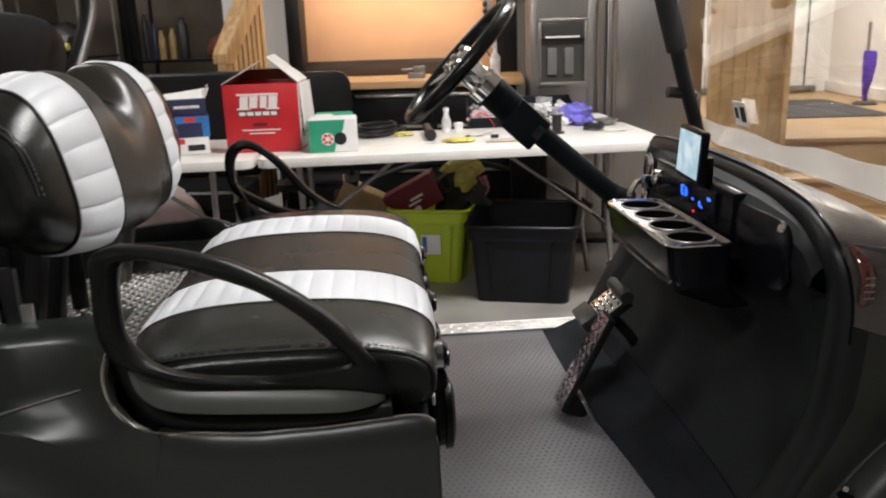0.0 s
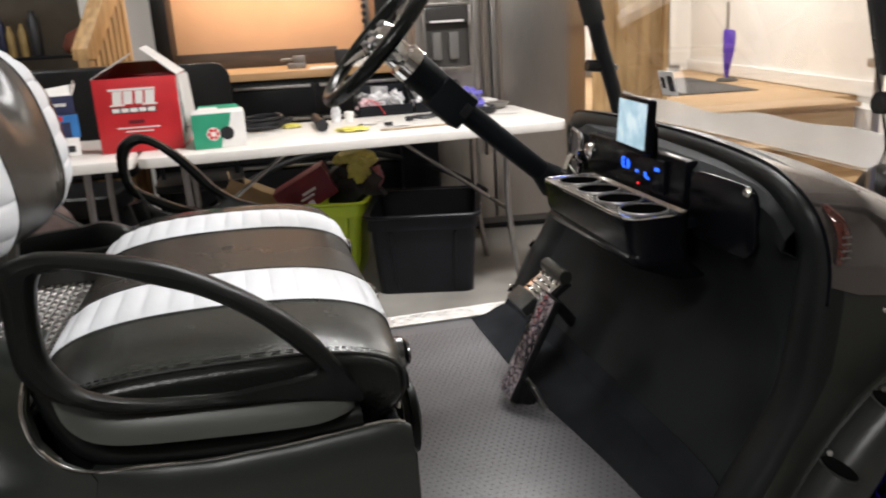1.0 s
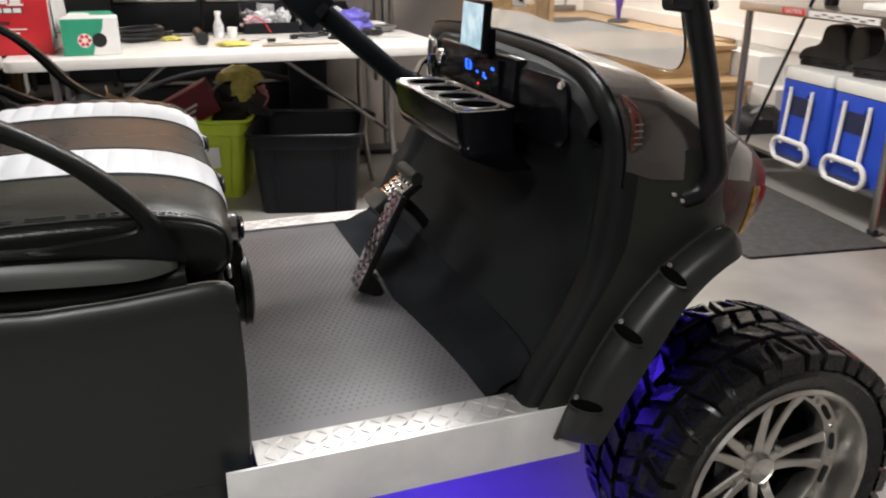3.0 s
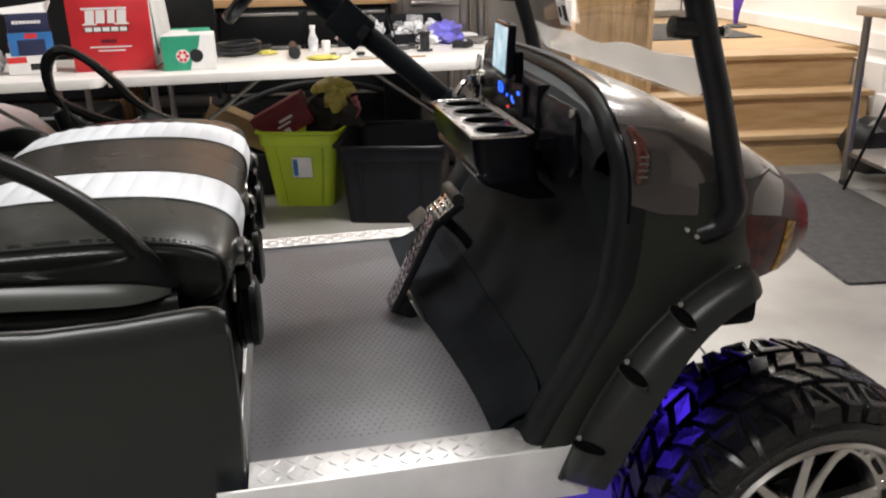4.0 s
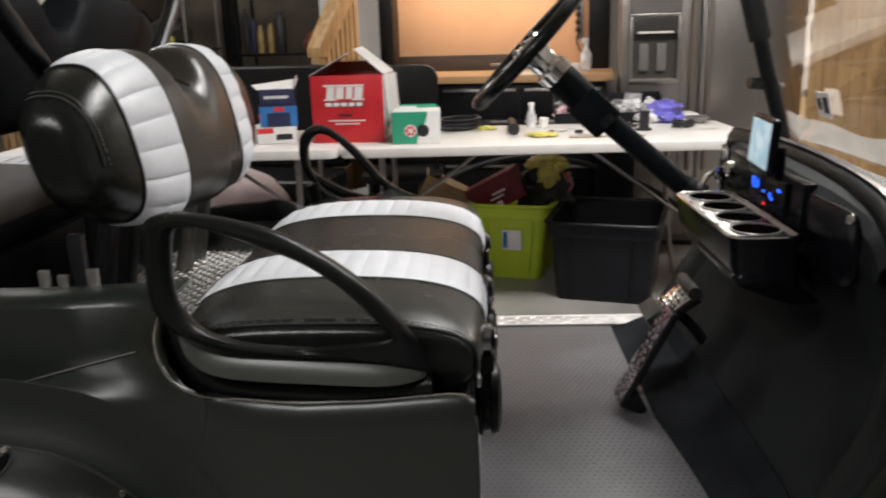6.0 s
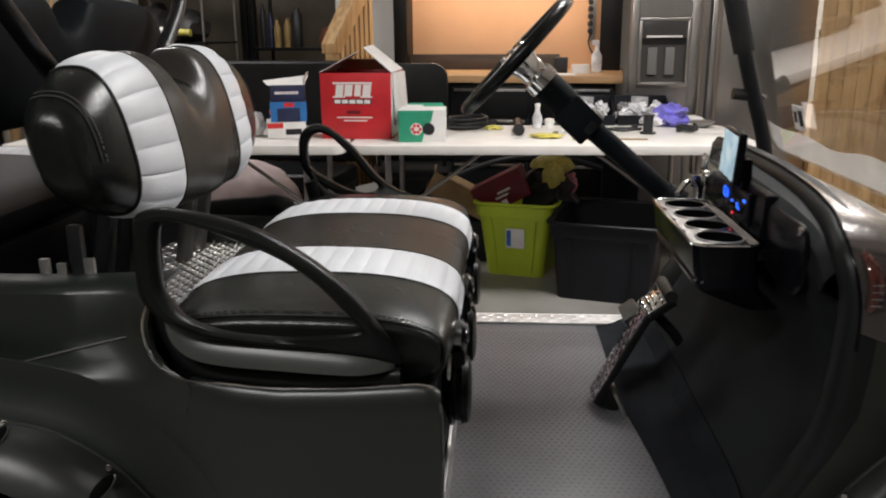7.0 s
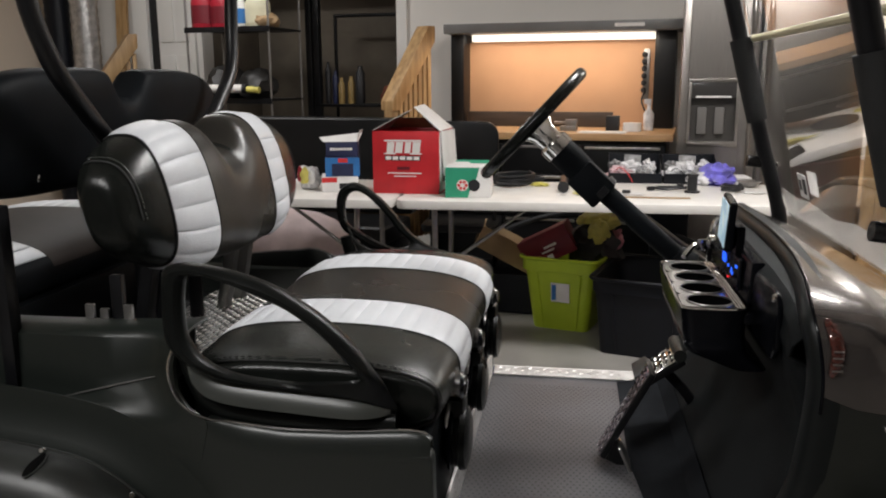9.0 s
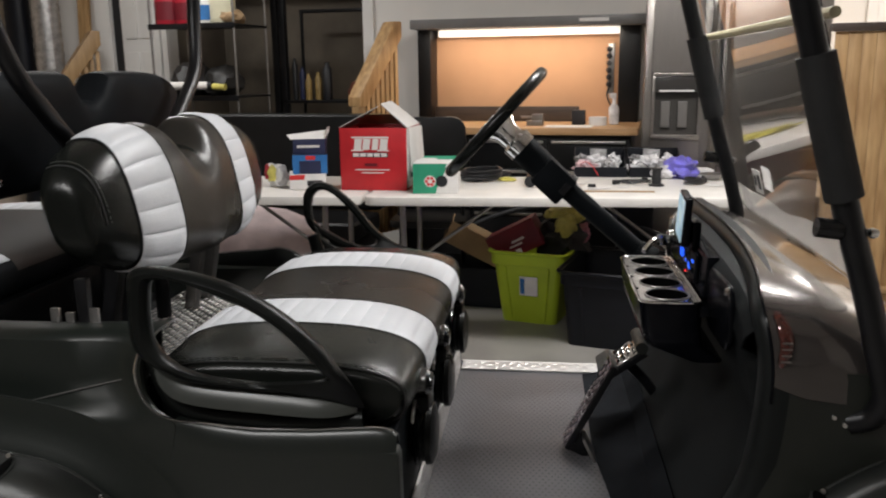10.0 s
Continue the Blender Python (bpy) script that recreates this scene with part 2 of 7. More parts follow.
def part(name, bm, material, parent=None, label="", smooth=True, angle=35):
    me = bpy.data.meshes.new(name)
    bmesh.ops.recalc_face_normals(bm, faces=bm.faces)
    if smooth:
        for f in bm.faces:
            f.smooth = True
        for e in bm.edges:
            if len(e.link_faces) == 2 and e.calc_face_angle(0) > radians(angle):
                e.smooth = False
    bm.to_mesh(me)
    bm.free()
    for mt in (material if isinstance(material, (list, tuple)) else [material]):
        me.materials.append(mt)
    ob = new(name, me)
    if parent is not None:
        ob.parent = parent
    if label:
        ob["label"] = label
    return ob


def structure(name, bm, material, label="", smooth=False):
    ob = part(name, bm, material, None, label, smooth)
    ob["kind"] = "structure"
    return ob


def join(*bms):
    out = bms[0]
    for b in bms[1:]:
        me = bpy.data.meshes.new("tmp")
        b.to_mesh(me)
        b.free()
        out.from_mesh(me)
        bpy.data.meshes.remove(me)
    return out


def moved(bm, m):
    bmesh.ops.transform(bm, matrix=m, verts=bm.verts)
    return bm


def box(x0, x1, y0, y1, z0, z1, bevel=0.003, seg=2):
    bm = bmesh.new()
    bmesh.ops.create_cube(bm, size=1)
    bmesh.ops.transform(bm, matrix=Matrix.Translation(((x0 + x1) / 2, (y0 + y1) / 2, (z0 + z1) / 2)) @ Matrix.Diagonal((abs(x1 - x0), abs(y1 - y0), abs(z1 - z0), 1)), verts=bm.verts)
    if bevel:
        bmesh.ops.bevel(bm, geom=bm.edges[:], offset=bevel, segments=seg, profile=0.6, affect="EDGES")
    return bm


def sheet(corners, thick, bevel=0.0):
    """A flat polygon given by its corners, thickened along its normal."""
    bm = bmesh.new()
    vs = [bm.verts.new(c) for c in corners]
    f = bm.faces.new(vs)
    f.normal_update()
    n = f.normal.copy()
    r = bmesh.ops.extrude_face_region(bm, geom=[f])
    bmesh.ops.translate(bm, vec=-n * thick, verts=[v for v in r["geom"] if isinstance(v, bmesh.types.BMVert)])
    if bevel:
        bmesh.ops.bevel(bm, geom=bm.edges[:], offset=bevel, segments=2, profile=0.6, affect="EDGES")
    return bm


def prism(poly, axis, a, b, bevel=0.0, seg=2):
    """A closed outline in two axes, drawn out along the third from a to b."""
    put = {"x": lambda p, c: (c, p[0], p[1]), "y": lambda p, c: (p[0], c, p[1]), "z": lambda p, c: (p[0], p[1], c)}[axis]
    bm = bmesh.new()
    lo = [bm.verts.new(put(p, a)) for p in poly]
    hi = [bm.verts.new(put(p, b)) for p in poly]
    n = len(poly)
    bm.faces.new(lo[::-1])
    bm.faces.new(hi)
    for i in range(n):
        bm.faces.new((lo[i], lo[(i + 1) % n], hi[(i + 1) % n], hi[i]))
    if bevel:
        bmesh.ops.recalc_face_normals(bm, faces=bm.faces)
        bmesh.ops.bevel(bm, geom=[e for e in bm.edges if e.calc_face_angle(0) > 0.5], offset=bevel, segments=seg, profile=0.6, affect="EDGES")
    return bm


def spline(pts, n=6, closed=False):
    """A smooth line through the points."""
    P = [Vector(p) for p in pts]
    out, m = [], len(P)
    for i in range(m if closed else m - 1):
        p0 = P[(i - 1) % m] if closed or i else P[0]
        p1, p2 = P[i], P[(i + 1) % m]
        p3 = P[(i + 2) % m] if closed or i + 2 < m else P[-1]
        for k in range(n):
            t = k / n
            out.append(0.5 * (2 * p1 + (p2 - p0) * t + (2 * p0 - 5 * p1 + 4 * p2 - p3) * t * t + (3 * p1 - p0 - 3 * p2 + p3) * t ** 3))
    if not closed:
        out.append(P[-1])
    return out


def tube(pts, r, seg=12, closed=False, n=6, flat=1.0, up=None):
    """A rod swept along a smooth line. flat: the section's second half-axis over the first; up: the way of the first."""
    line = spline(pts, n, closed) if n else [Vector(p) for p in pts]
    bm, rings, m = bmesh.new(), [], len(line)
    side = None
    for i, p in enumerate(line):
        a = line[(i - 1) % m] if closed or i else line[0]
        b = line[(i + 1) % m] if closed or i + 1 < m else line[-1]
        t = (b - a).normalized()
        if up is not None:
            side = Vector(up) - t * Vector(up).dot(t)
        elif side is None:
            side = t.orthogonal()
        else:
            side = side - t * side.dot(t)
        side.normalize()
        w = t.cross(side)
        rad = r(i / (m - 1)) if callable(r) else r
        rings.append([bm.verts.new(p + rad * (math.cos(q) * side + flat * math.sin(q) * w)) for q in (2 * math.pi * k / seg for k in range(seg))])
    return skin(bm, rings, True, closed, not closed)


def skin(bm, rings, around=True, closed=False, cap=True):
    m, s = len(rings), len(rings[0])
    for i in range(m if closed else m - 1):
        a, b = rings[i], rings[(i + 1) % m]
        for k in range(s if around else s - 1):
            bm.faces.new((a[k], a[(k + 1) % s], b[(k + 1) % s], b[k]))
    if cap and not closed:
        bm.faces.new(rings[0][::-1])
        bm.faces.new(rings[-1])
    return bm


def loft(rings, around=True, closed=False, cap=True):
    bm = bmesh.new()
    return skin(bm, [[bm.verts.new(p) for p in ring] for ring in rings], around, closed, cap)


def shell(rings, thick):
    """An open sheet through rows of points, with a thickness."""
    bm = loft(rings, False, False, False)
    bmesh.ops.recalc_face_normals(bm, faces=bm.faces)
    bmesh.ops.solidify(bm, geom=bm.faces[:], thickness=thick)
    return bm


def lathe(profile, seg=32, m=None, cap=True):
    """Turned round z: (radius, height) pairs."""
    bm = loft([[(r * math.cos(a), r * math.sin(a), z) for a in (2 * math.pi * k / seg for k in range(seg))] for r, z in profile], True, False, cap)
    return moved(bm, m) if m is not None else bm


def rod(a, b, r, seg=12):
    return tube([a, b], r, seg, n=0)


def bolt(at, way, r=0.006, h=0.004):
    q = Vector(way).to_track_quat("Z", "Y").to_matrix().to_4x4()
    return lathe([(r, 0), (r, h * 0.6), (r * 0.7, h), (r * 0.05, h)], 10, Matrix.Translation(at) @ q)


def rounded(w, h, r, n=5):
    """A rounded rectangle round the origin."""
    out = []
    for cx, cy, a0 in ((w / 2 - r, h / 2 - r, 0), (-w / 2 + r, h / 2 - r, 90), (-w / 2 + r, -h / 2 + r, 180), (w / 2 - r, -h / 2 + r, 270)):
        out += [(cx + r * math.cos(radians(a0 + 90 * k / n)), cy + r * math.sin(radians(a0 + 90 * k / n))) for k in range(n + 1)]
    return out


def lump(rx, ry, rz, rough, seed, n=3):
    """A crumpled blob, its base flattened."""
    bm = bmesh.new()
    bmesh.ops.create_icosphere(bm, subdivisions=n, radius=1)
    for v in bm.verts:
        d = noise.noise(v.co * 2.3 + Vector((seed, 0, 0))) * rough + noise.noise(v.co * 6 + Vector((0, seed, 0))) * rough * 0.5
        v.co *= 1 + d
        v.co = Vector((v.co.x * rx, v.co.y * ry, max(v.co.z, -0.7) * rz))
    return bm


def lozenges(x0, x1, y0, y1, z, pitch=0.022, h=0.0012):
    """The raised ribs of diamond plate on a level sheet."""
    bm = bmesh.new()
    nx, ny = int((x1 - x0) / pitch), int((y1 - y0) / pitch)
    for i in range(nx):
        for j in range(ny):
            c = Vector((x0 + (i + 0.5) * pitch, y0 + (j + 0.5) * pitch, z))
            a = radians(45 if (i + j) % 2 else -45)
            d, e = Vector((math.cos(a), math.sin(a), 0)) * pitch * 0.52, Vector((-math.sin(a), math.cos(a), 0)) * pitch * 0.15
            up = Vector((0, 0, h))
            v = [bm.verts.new(c + q) for q in (d, e, -d, -e, d * 0.45 + up, -d * 0.45 + up)]
            for t in ((0, 1, 4), (1, 5, 4), (1, 2, 5), (2, 3, 5), (3, 4, 5), (3, 0, 4)):
                bm.faces.new([v[k] for k in t])
    return bm


# ---------------------------------------------------------------- setting
structure("floor", box(-4.7, 3.3, -2.6, 8.3, -0.1, 0.0, 0), CONCRETE, "polished grey concrete garage floor with faint stains")
for k, x in enumerate((-1.6, 1.15)):
    structure("floor_joint", box(x - 0.004, x + 0.004, -2.6, 5.7, 0.0005, 0.0015, 0), DARKMAT, "thin dark joint sawn into the concrete")
structure("wall_back", join(box(-1.70, 1.25, 5.75, 5.87, 0, 2.7, 0), box(-3.30, -1.70, 5.75, 5.87, 2.1, 2.7, 0), box(-4.7, -3.30, 5.75, 5.87, 0, 2.7, 0)), WALL, "white painted garage back wall")
structure("wall_recess_back", box(-3.4, -1.6, 6.6, 6.7, 0, 2.7, 0), DIMBEIGE, "recess back wall, beige darkened in colour for its dimness")
structure("wall_recess_left", box(-3.40, -3.30, 5.87, 6.6, 0, 2.7, 0), DIMBEIGE, "recess side wall, beige darkened in colour for its dimness")
structure("wall_recess_right", box(-1.70, -1.60, 5.87, 6.6, 0, 2.7, 0), DIMBEIGE, "recess side wall, beige darkened in colour for its dimness")
structure("wall_hall_left", box(1.13, 1.25, 5.87, 8.2, 0, 2.7, 0), WALL, "white painted wall beside the landing")
structure("wall_hall_back", box(1.25, 3.2, 8.05, 8.2, 0, 2.7, 0), WALL, "white painted wall behind the landing")
structure("wall_right", box(3.2, 3.32, -2.6, 8.2, 0, 2.7, 0), WALL, "white painted garage side wall")
structure("wall_left", box(-4.82, -4.7, -2.6, 5.87, 0, 2.7, 0), BEIGE, "beige painted garage side wall")
# Out of view; its dark paint keeps reflections in the cart body low.
structure("wall_front", box(-4.7, 3.2, -2.72, -2.6, 0, 2.7, 0), DARKWALL, "unseen front wall, kept dark to dim the cart's reflections")
structure("ceiling", box(-4.82, 3.32, -2.72, 8.2, 2.7, 2.8, 0), CEIL, "white painted ceiling")
structure("baseboard", box(3.17, 3.2, 1.2, 8.05, 0.545, 0.64, 0.004), TRIM, "white baseboard along the landing wall")
for a, b in ((-1.70, -1.62), (-3.345, -3.30)):
    structure("door_trim", box(a, b, 5.72, 5.75, 0, 2.1, 0.004), TRIM, "white painted doorway casing")


def stairs():
    """Landing with three pine steps."""
    X0, X1 = 1.3, 3.02
    nose = [(4.42, 0.18, 2.86), (4.68, 0.36, 2.98), (4.98, 0.54, 3.03)]
    ob = thing("staircase", pose(0, 0, 0), "three varnished pine steps up to a wooden landing", "stairs", kind="structure")
    for i, (y, z, x1) in enumerate(nose):
        back = nose[i + 1][0] + 0.04 if i < 2 else 5.3
        part("tread", box(X0, x1, y, back, z - 0.028, z, 0.006), PINEX, ob)
        part("riser", box(X0, x1 - 0.02, y + 0.03, y + 0.05, z - 0.18 if i else 0.0, z - 0.028, 0), PINEX, ob)
        part("end_panel", box(x1 - 0.035, x1 - 0.02, y + 0.05, 5.3, 0, z - 0.028, 0), PINEX, ob)
    part("landing", box(1.25, 3.2, 5.302, 8.05, 0.0, 0.54, 0.003), PINEX, ob)
    part("side_skirt", box(3.032, 3.2, 4.72, 5.3, 0.0, 0.50, 0.004), TRIM, ob, "white painted panel between steps and wall")
    part("side_skirt", box(3.0, 3.2, 4.46, 4.718, 0.0, 0.34, 0.004), TRIM, ob, "white painted panel between steps and wall")


stairs()


def door():
    ob = thing("door_1", pose(0, 0, 0), "white panelled entrance door with a dark threshold", "door", kind="structure")
    part("door_leaf", box(2.08, 2.96, 8.0, 8.045, 0.60, 2.62, 0.004), TRIM, ob)
    for a, b in ((2.16, 2.48), (2.56, 2.88)):
        for c, d in ((0.74, 1.30), (1.42, 2.02), (2.12, 2.5)):
            part("panel", prism([(x + (a + b) / 2, z + (c + d) / 2) for x, z in rounded(b - a, d - c, 0.01, 2)], "y", 7.99, 8.0, 0.004), TRIM, ob)
    part("threshold", box(2.02, 3.05, 7.93, 8.05, 0.545, 0.60, 0.006), STEELDK, ob, "dark metal threshold")
    part("casing", box(2.965, 3.05, 7.99, 8.045, 0.60, 2.68, 0.005), TRIM, ob)
    part("weather_strip", box(2.957, 2.966, 7.985, 8.04, 0.60, 2.62, 0), INK, ob, "black weather strip")


door()


def back_door():
    """White panelled door beside the shelving."""
    ob = thing("door_2", pose(0, 0, 0), "white six-panel interior door in a white frame", "door", kind="structure")
    part("door_leaf", box(-3.675, -3.35, 5.70, 5.745, 0.02, 2.1, 0.004), TRIM, ob)
    for c, d in ((0.2, 0.75), (0.9, 1.45), (1.55, 2.0)):
        for a, b in ((-3.64, -3.53), (-3.50, -3.39)):
            part("panel", prism([(x + (a + b) / 2, z + (c + d) / 2) for x, z in rounded(b - a, d - c, 0.01, 2)], "y", 5.686, 5.70, 0.006), TRIM, ob)
    part("casing", box(-3.90, -3.765, 5.69, 5.745, 0, 2.15, 0.005), TRIM, ob)
    part("gap", box(-3.763, -3.678, 5.73, 5.745, 0, 2.1, 0), INK, ob, "dark gap beside the door")


back_door()


def mat_on(name, x0, x1, y0, y1, z, label, turn=0):
    cx, cy = (x0 + x1) / 2, (y0 + y1) / 2
    ob = thing(name, pose(cx, cy, z, 0, 0, turn), label, "mat")
    part("carpet", prism(rounded(x1 - x0, y1 - y0, 0.02), "z", 0.001, 0.008, 0.002), DARKMAT, ob)
    part("edging", prism(rounded(x1 - x0 + 0.02, y1 - y0 + 0.02, 0.02), "z", 0.0005, 0.004, 0.001), RUBBER, ob)


mat_on("floor_mat", 1.85, 2.48, 2.78, 4.25, 0.0, "dark grey carpet runner on the concrete at the steps")
mat_on("doormat", 2.05, 2.85, 5.95, 7.2, 0.54, "dark grey doormat lying on the wooden landing")


# ---------------------------------------------------------------- workbench wall
def workbench():
    ob = thing("workbench", pose(-0.48, 5.0, 0), "black steel workbench with lit hutch and wooden worktop", "workbench")
    W = 0.73
    part("worktop", box(-W, W + 0.02, -0.14, 0.72, 0.90, 0.94, 0.004), WORKTOP, ob)
    part("cabinet", box(-W + 0.02, W - 0.02, -0.08, 0.72, 0.06, 0.898, 0.004), CABINET, ob)
    for i, (a, b) in enumerate(((-0.70, -0.25), (-0.24, 0.22), (0.23, 0.70))):
        for c, d in ((0.70, 0.87), (0.44, 0.69), (0.10, 0.43)):
            dr = part("drawer", box(a, b, -0.10, -0.079, c, d, 0.003), CABINET, ob)
            part("handle", box(a + 0.02, b - 0.02, -0.115, -0.10, d - 0.022, d - 0.006, 0.003), ALLOY, dr, "brushed aluminium handle strip")
    for x, w in ((-W, 0.09), (W - 0.13, 0.13)):
        part("post", box(x, x + w, 0.44, 0.71, 0.941, 1.56, 0.004), CABINET, ob)
    part("pegboard", box(-W + 0.091, W - 0.131, 0.60, 0.615, 0.941, 1.50, 0), PEG, ob, "tan pegboard panel")
    part("canopy", box(-W - 0.01, W + 0.04, 0.30, 0.715, 1.545, 1.605, 0.004), shader("grey_enamel", (0.16, 0.155, 0.15), 0.4, vary=0.1), ob, "grey canopy over the pegboard")
    part("lamp_diffuser", box(-W + 0.13, W - 0.13, 0.50, 0.59, 1.50, 1.543, 0.004), LAMP, ob, "lit white lamp under the canopy")
    part("name_strip", box(0.36, 0.54, 0.296, 0.2995, 1.567, 1.588, 0), WHITEINK, ob, "pale maker's strip")
    part("back_rail", box(-W + 0.1, 0.35, 0.50, 0.52, 0.941, 1.04, 0.003), DARKWOOD, ob, "dark board standing on the worktop")


workbench()


def power_strip():
    ob = thing("power_strip", pose(0.065, 5.575, 1.12), "grey power strip hung with black plugs on the pegboard", "power strip")
    part("case", box(-0.02, 0.02, 0, 0.022, 0, 0.32, 0.004), STEELDK, ob)
    for i in range(6):
        part("plug", lathe([(0.017, 0), (0.017, 0.03), (0.010, 0.04)], 12, pose(-0.012, 0.0, 0.06 + 0.045 * i, 90)), INK, ob, "black plug")
    part("cord", tube([(0, -0.01, 0.05), (-0.02, -0.03, 0.0), (0.0, -0.05, -0.06), (0.03, -0.03, -0.11), (0.0, -0.04, -0.16)], 0.005, 8), INK, ob)


power_strip()


def bench_item(name, x, y, bm, mat, label, cat):
    ob = thing(name, pose(x, y, 0.9405), label, cat)
    part("body", bm, mat, ob)
    return ob


bench_item("vise", -0.36, 5.12, join(box(-0.05, 0.05, -0.04, 0.04, 0, 0.03), box(-0.02, 0.05, -0.025, 0.025, 0.03, 0.07), rod((-0.09, 0, 0.05), (-0.02, 0, 0.05), 0.008)), STEELDK, "small dark steel vise on the worktop", "vise")
bench_item("gadget_box", -0.10, 5.2, box(-0.04, 0.04, -0.04, 0.04, 0, 0.09, 0.006), INK, "small black box on the worktop", "box")
bench_item("tape_roll", 0.02, 5.15, lathe([(0.03, 0), (0.055, 0), (0.055, 0.05), (0.03, 0.05), (0.03, 0)], 24), WHITECARD, "white tape roll on the worktop", "tape")
bench_item("spray_bottle", 0.11, 5.25, join(lathe([(0.03, 0), (0.032, 0.1), (0.012, 0.13), (0.012, 0.16)], 16), box(-0.03, 0.012, -0.01, 0.01, 0.16, 0.19)), SACK, "clear spray bottle on the worktop", "bottle")
bench_item("paper_sheet", -0.12, 5.0, box(-0.16, 0.12, -0.09, 0.09, 0, 0.004, 0.001), WHITECARD, "white paper sheet on the worktop", "paper")


def fridge():
    ob = thing("refrigerator", pose(0.29, 4.66, 0), "tall stainless side-by-side refrigerator with door dispenser", "refrigerator")
    part("cabinet", box(0.01, 0.92, 0.06, 0.76, 0.03, 1.76, 0.006), shader("grey_fridge_side", (0.20, 0.19, 0.18), 0.5, vary=0.08), ob)
    part("plinth", box(0.02, 0.91, 0.08, 0.30, 0.0, 0.08, 0.003), INK, ob)
    dw = 0.40
    d1 = part("door", join(box(0.005, 0.05, 0, 0.055, 0.08, 1.75, 0.010), box(0.05, 0.31, 0, 0.055, 0.08, 0.90, 0), box(0.05, 0.31, 0, 0.055, 1.255, 1.75, 0), box(0.31, dw, 0, 0.055, 0.08, 1.75, 0.006)), STEEL, ob)
    part("dispenser_back", box(0.05, 0.31, 0.05, 0.056, 0.90, 1.255, 0), shader("dark_grey_dispenser", (0.06, 0.055, 0.05), 0.35), d1, "dark dispenser recess")
    part("dispenser_frame", join(box(0.052, 0.308, -0.006, 0.0, 1.235, 1.252, 0.002), box(0.05, 0.066, -0.006, 0.0, 0.905, 1.235, 0.002), box(0.294, 0.31, -0.006, 0.0, 0.905, 1.235, 0.002)), STEEL, d1)
    part("control_panel", box(0.068, 0.292, 0.0, 0.05, 1.15, 1.234, 0.004), shader("dark_panel", (0.05, 0.047, 0.045), 0.2), d1)
    part("light_bar", box(0.09, 0.27, -0.004, 0.0, 1.152, 1.162, 0.001), TRIM, d1, "pale bar under the control panel")
    for x in (0.10, 0.19):
        part("paddle", box(x, x + 0.05, 0.02, 0.045, 0.96, 1.10, 0.006), shader("grey_paddle", (0.16, 0.15, 0.14), 0.4), d1)
    part("drip_tray", box(0.052, 0.308, -0.012, 0.05, 0.895, 0.92, 0.004), STEEL, d1)
    d2 = part("door", box(dw + 0.012, 0.925, 0, 0.055, 0.08, 1.75, 0.010), STEEL, ob)
    for x, d in ((dw - 0.035, d1), (dw + 0.045, d2)):
        part("handle", tube([(x, 0.0, 0.45), (x, -0.05, 0.5), (x, -0.055, 0.9), (x, -0.055, 1.3), (x, -0.05, 1.62), (x, 0, 1.67)], 0.012, 10), STEEL, d)


fridge()


def board_panel():
    """Guard of pine boards at the foot of the landing."""
    ob = thing("board_fence", pose(1.20, 4.47, 0), "tall guard of upright pine boards beside the steps", "fence")
    for i in range(6):
        w = 0.0608
        part("board", box(i * 0.062, i * 0.062 + w, random.uniform(0, 0.006), 0.024, 0.04, 1.44, 0.003), PINE, ob)
    part("top_rail", box(-0.02, 0.40, -0.02, 0.06, 1.442, 1.48, 0.004), DARKWOOD, ob, "dark stained top rail")
    part("back_rail", box(0, 0.37, 0.026, 0.06, 0.3, 0.39, 0.003), PINEX, ob)
    part("back_rail", box(0, 0.37, 0.026, 0.06, 1.1, 1.19, 0.003), PINEX, ob)
    part("post", box(0.374, 0.40, -0.02, 0.07, 0.0, 1.44, 0.003), PINE, ob)


board_panel()


def gate(x, y, turn, label, wide=0.11):
    """A folded slatted railing that leans with a slanting top rail."""
    ob = thing("wooden_railing", pose(x, y, 0, 0, 0, turn), label, "railing")
    part("top_rail", prism([(0.0, 1.06), (0.06, 1.06), (0.40, 1.50), (0.40, 1.60), (0.34, 1.60), (0.0, 1.12)], "y", 0, wide, 0.004), PINE, ob)
    for i in range(7):
        a = 0.09 + i * 0.045
        part("slat", box(a, a + 0.03, 0.03, 0.055, 0.2, 1.04 + (a - 0.04) * 1.30, 0.002), PINE, ob)
    part("post", box(0.0, 0.055, 0.01, 0.08, 0.0, 1.06, 0.003), PINE, ob)


gate(-1.47, 5.0, 64, "pale pine stair railing with slanted handrail and slats")
gate(-3.93, 5.12, 48, "orange-brown wooden railing leaning by the white door", 0.15)


def shelving():
    """Open shelving with cleaning jugs and bags."""
    ob = thing("wire_shelving", pose(-2.95, 5.0, 0), "black wire shelving unit loaded with jugs and bags", "shelving")
    for x in (0.0, 0.62):
        for y in (0.0, 0.45):
            part("post", rod((x, y, 0), (x, y, 1.95), 0.008), STEELDK, ob)
    for z in (0.25, 0.75, 1.13, 1.60, 1.93):
        part("shelf", join(box(-0.01, 0.63, -0.01, 0.46, z - 0.012, z, 0.002), box(-0.01, 0.63, -0.014, -0.006, z - 0.03, z + 0.006, 0.001)), METALBLK, ob)


shelving()


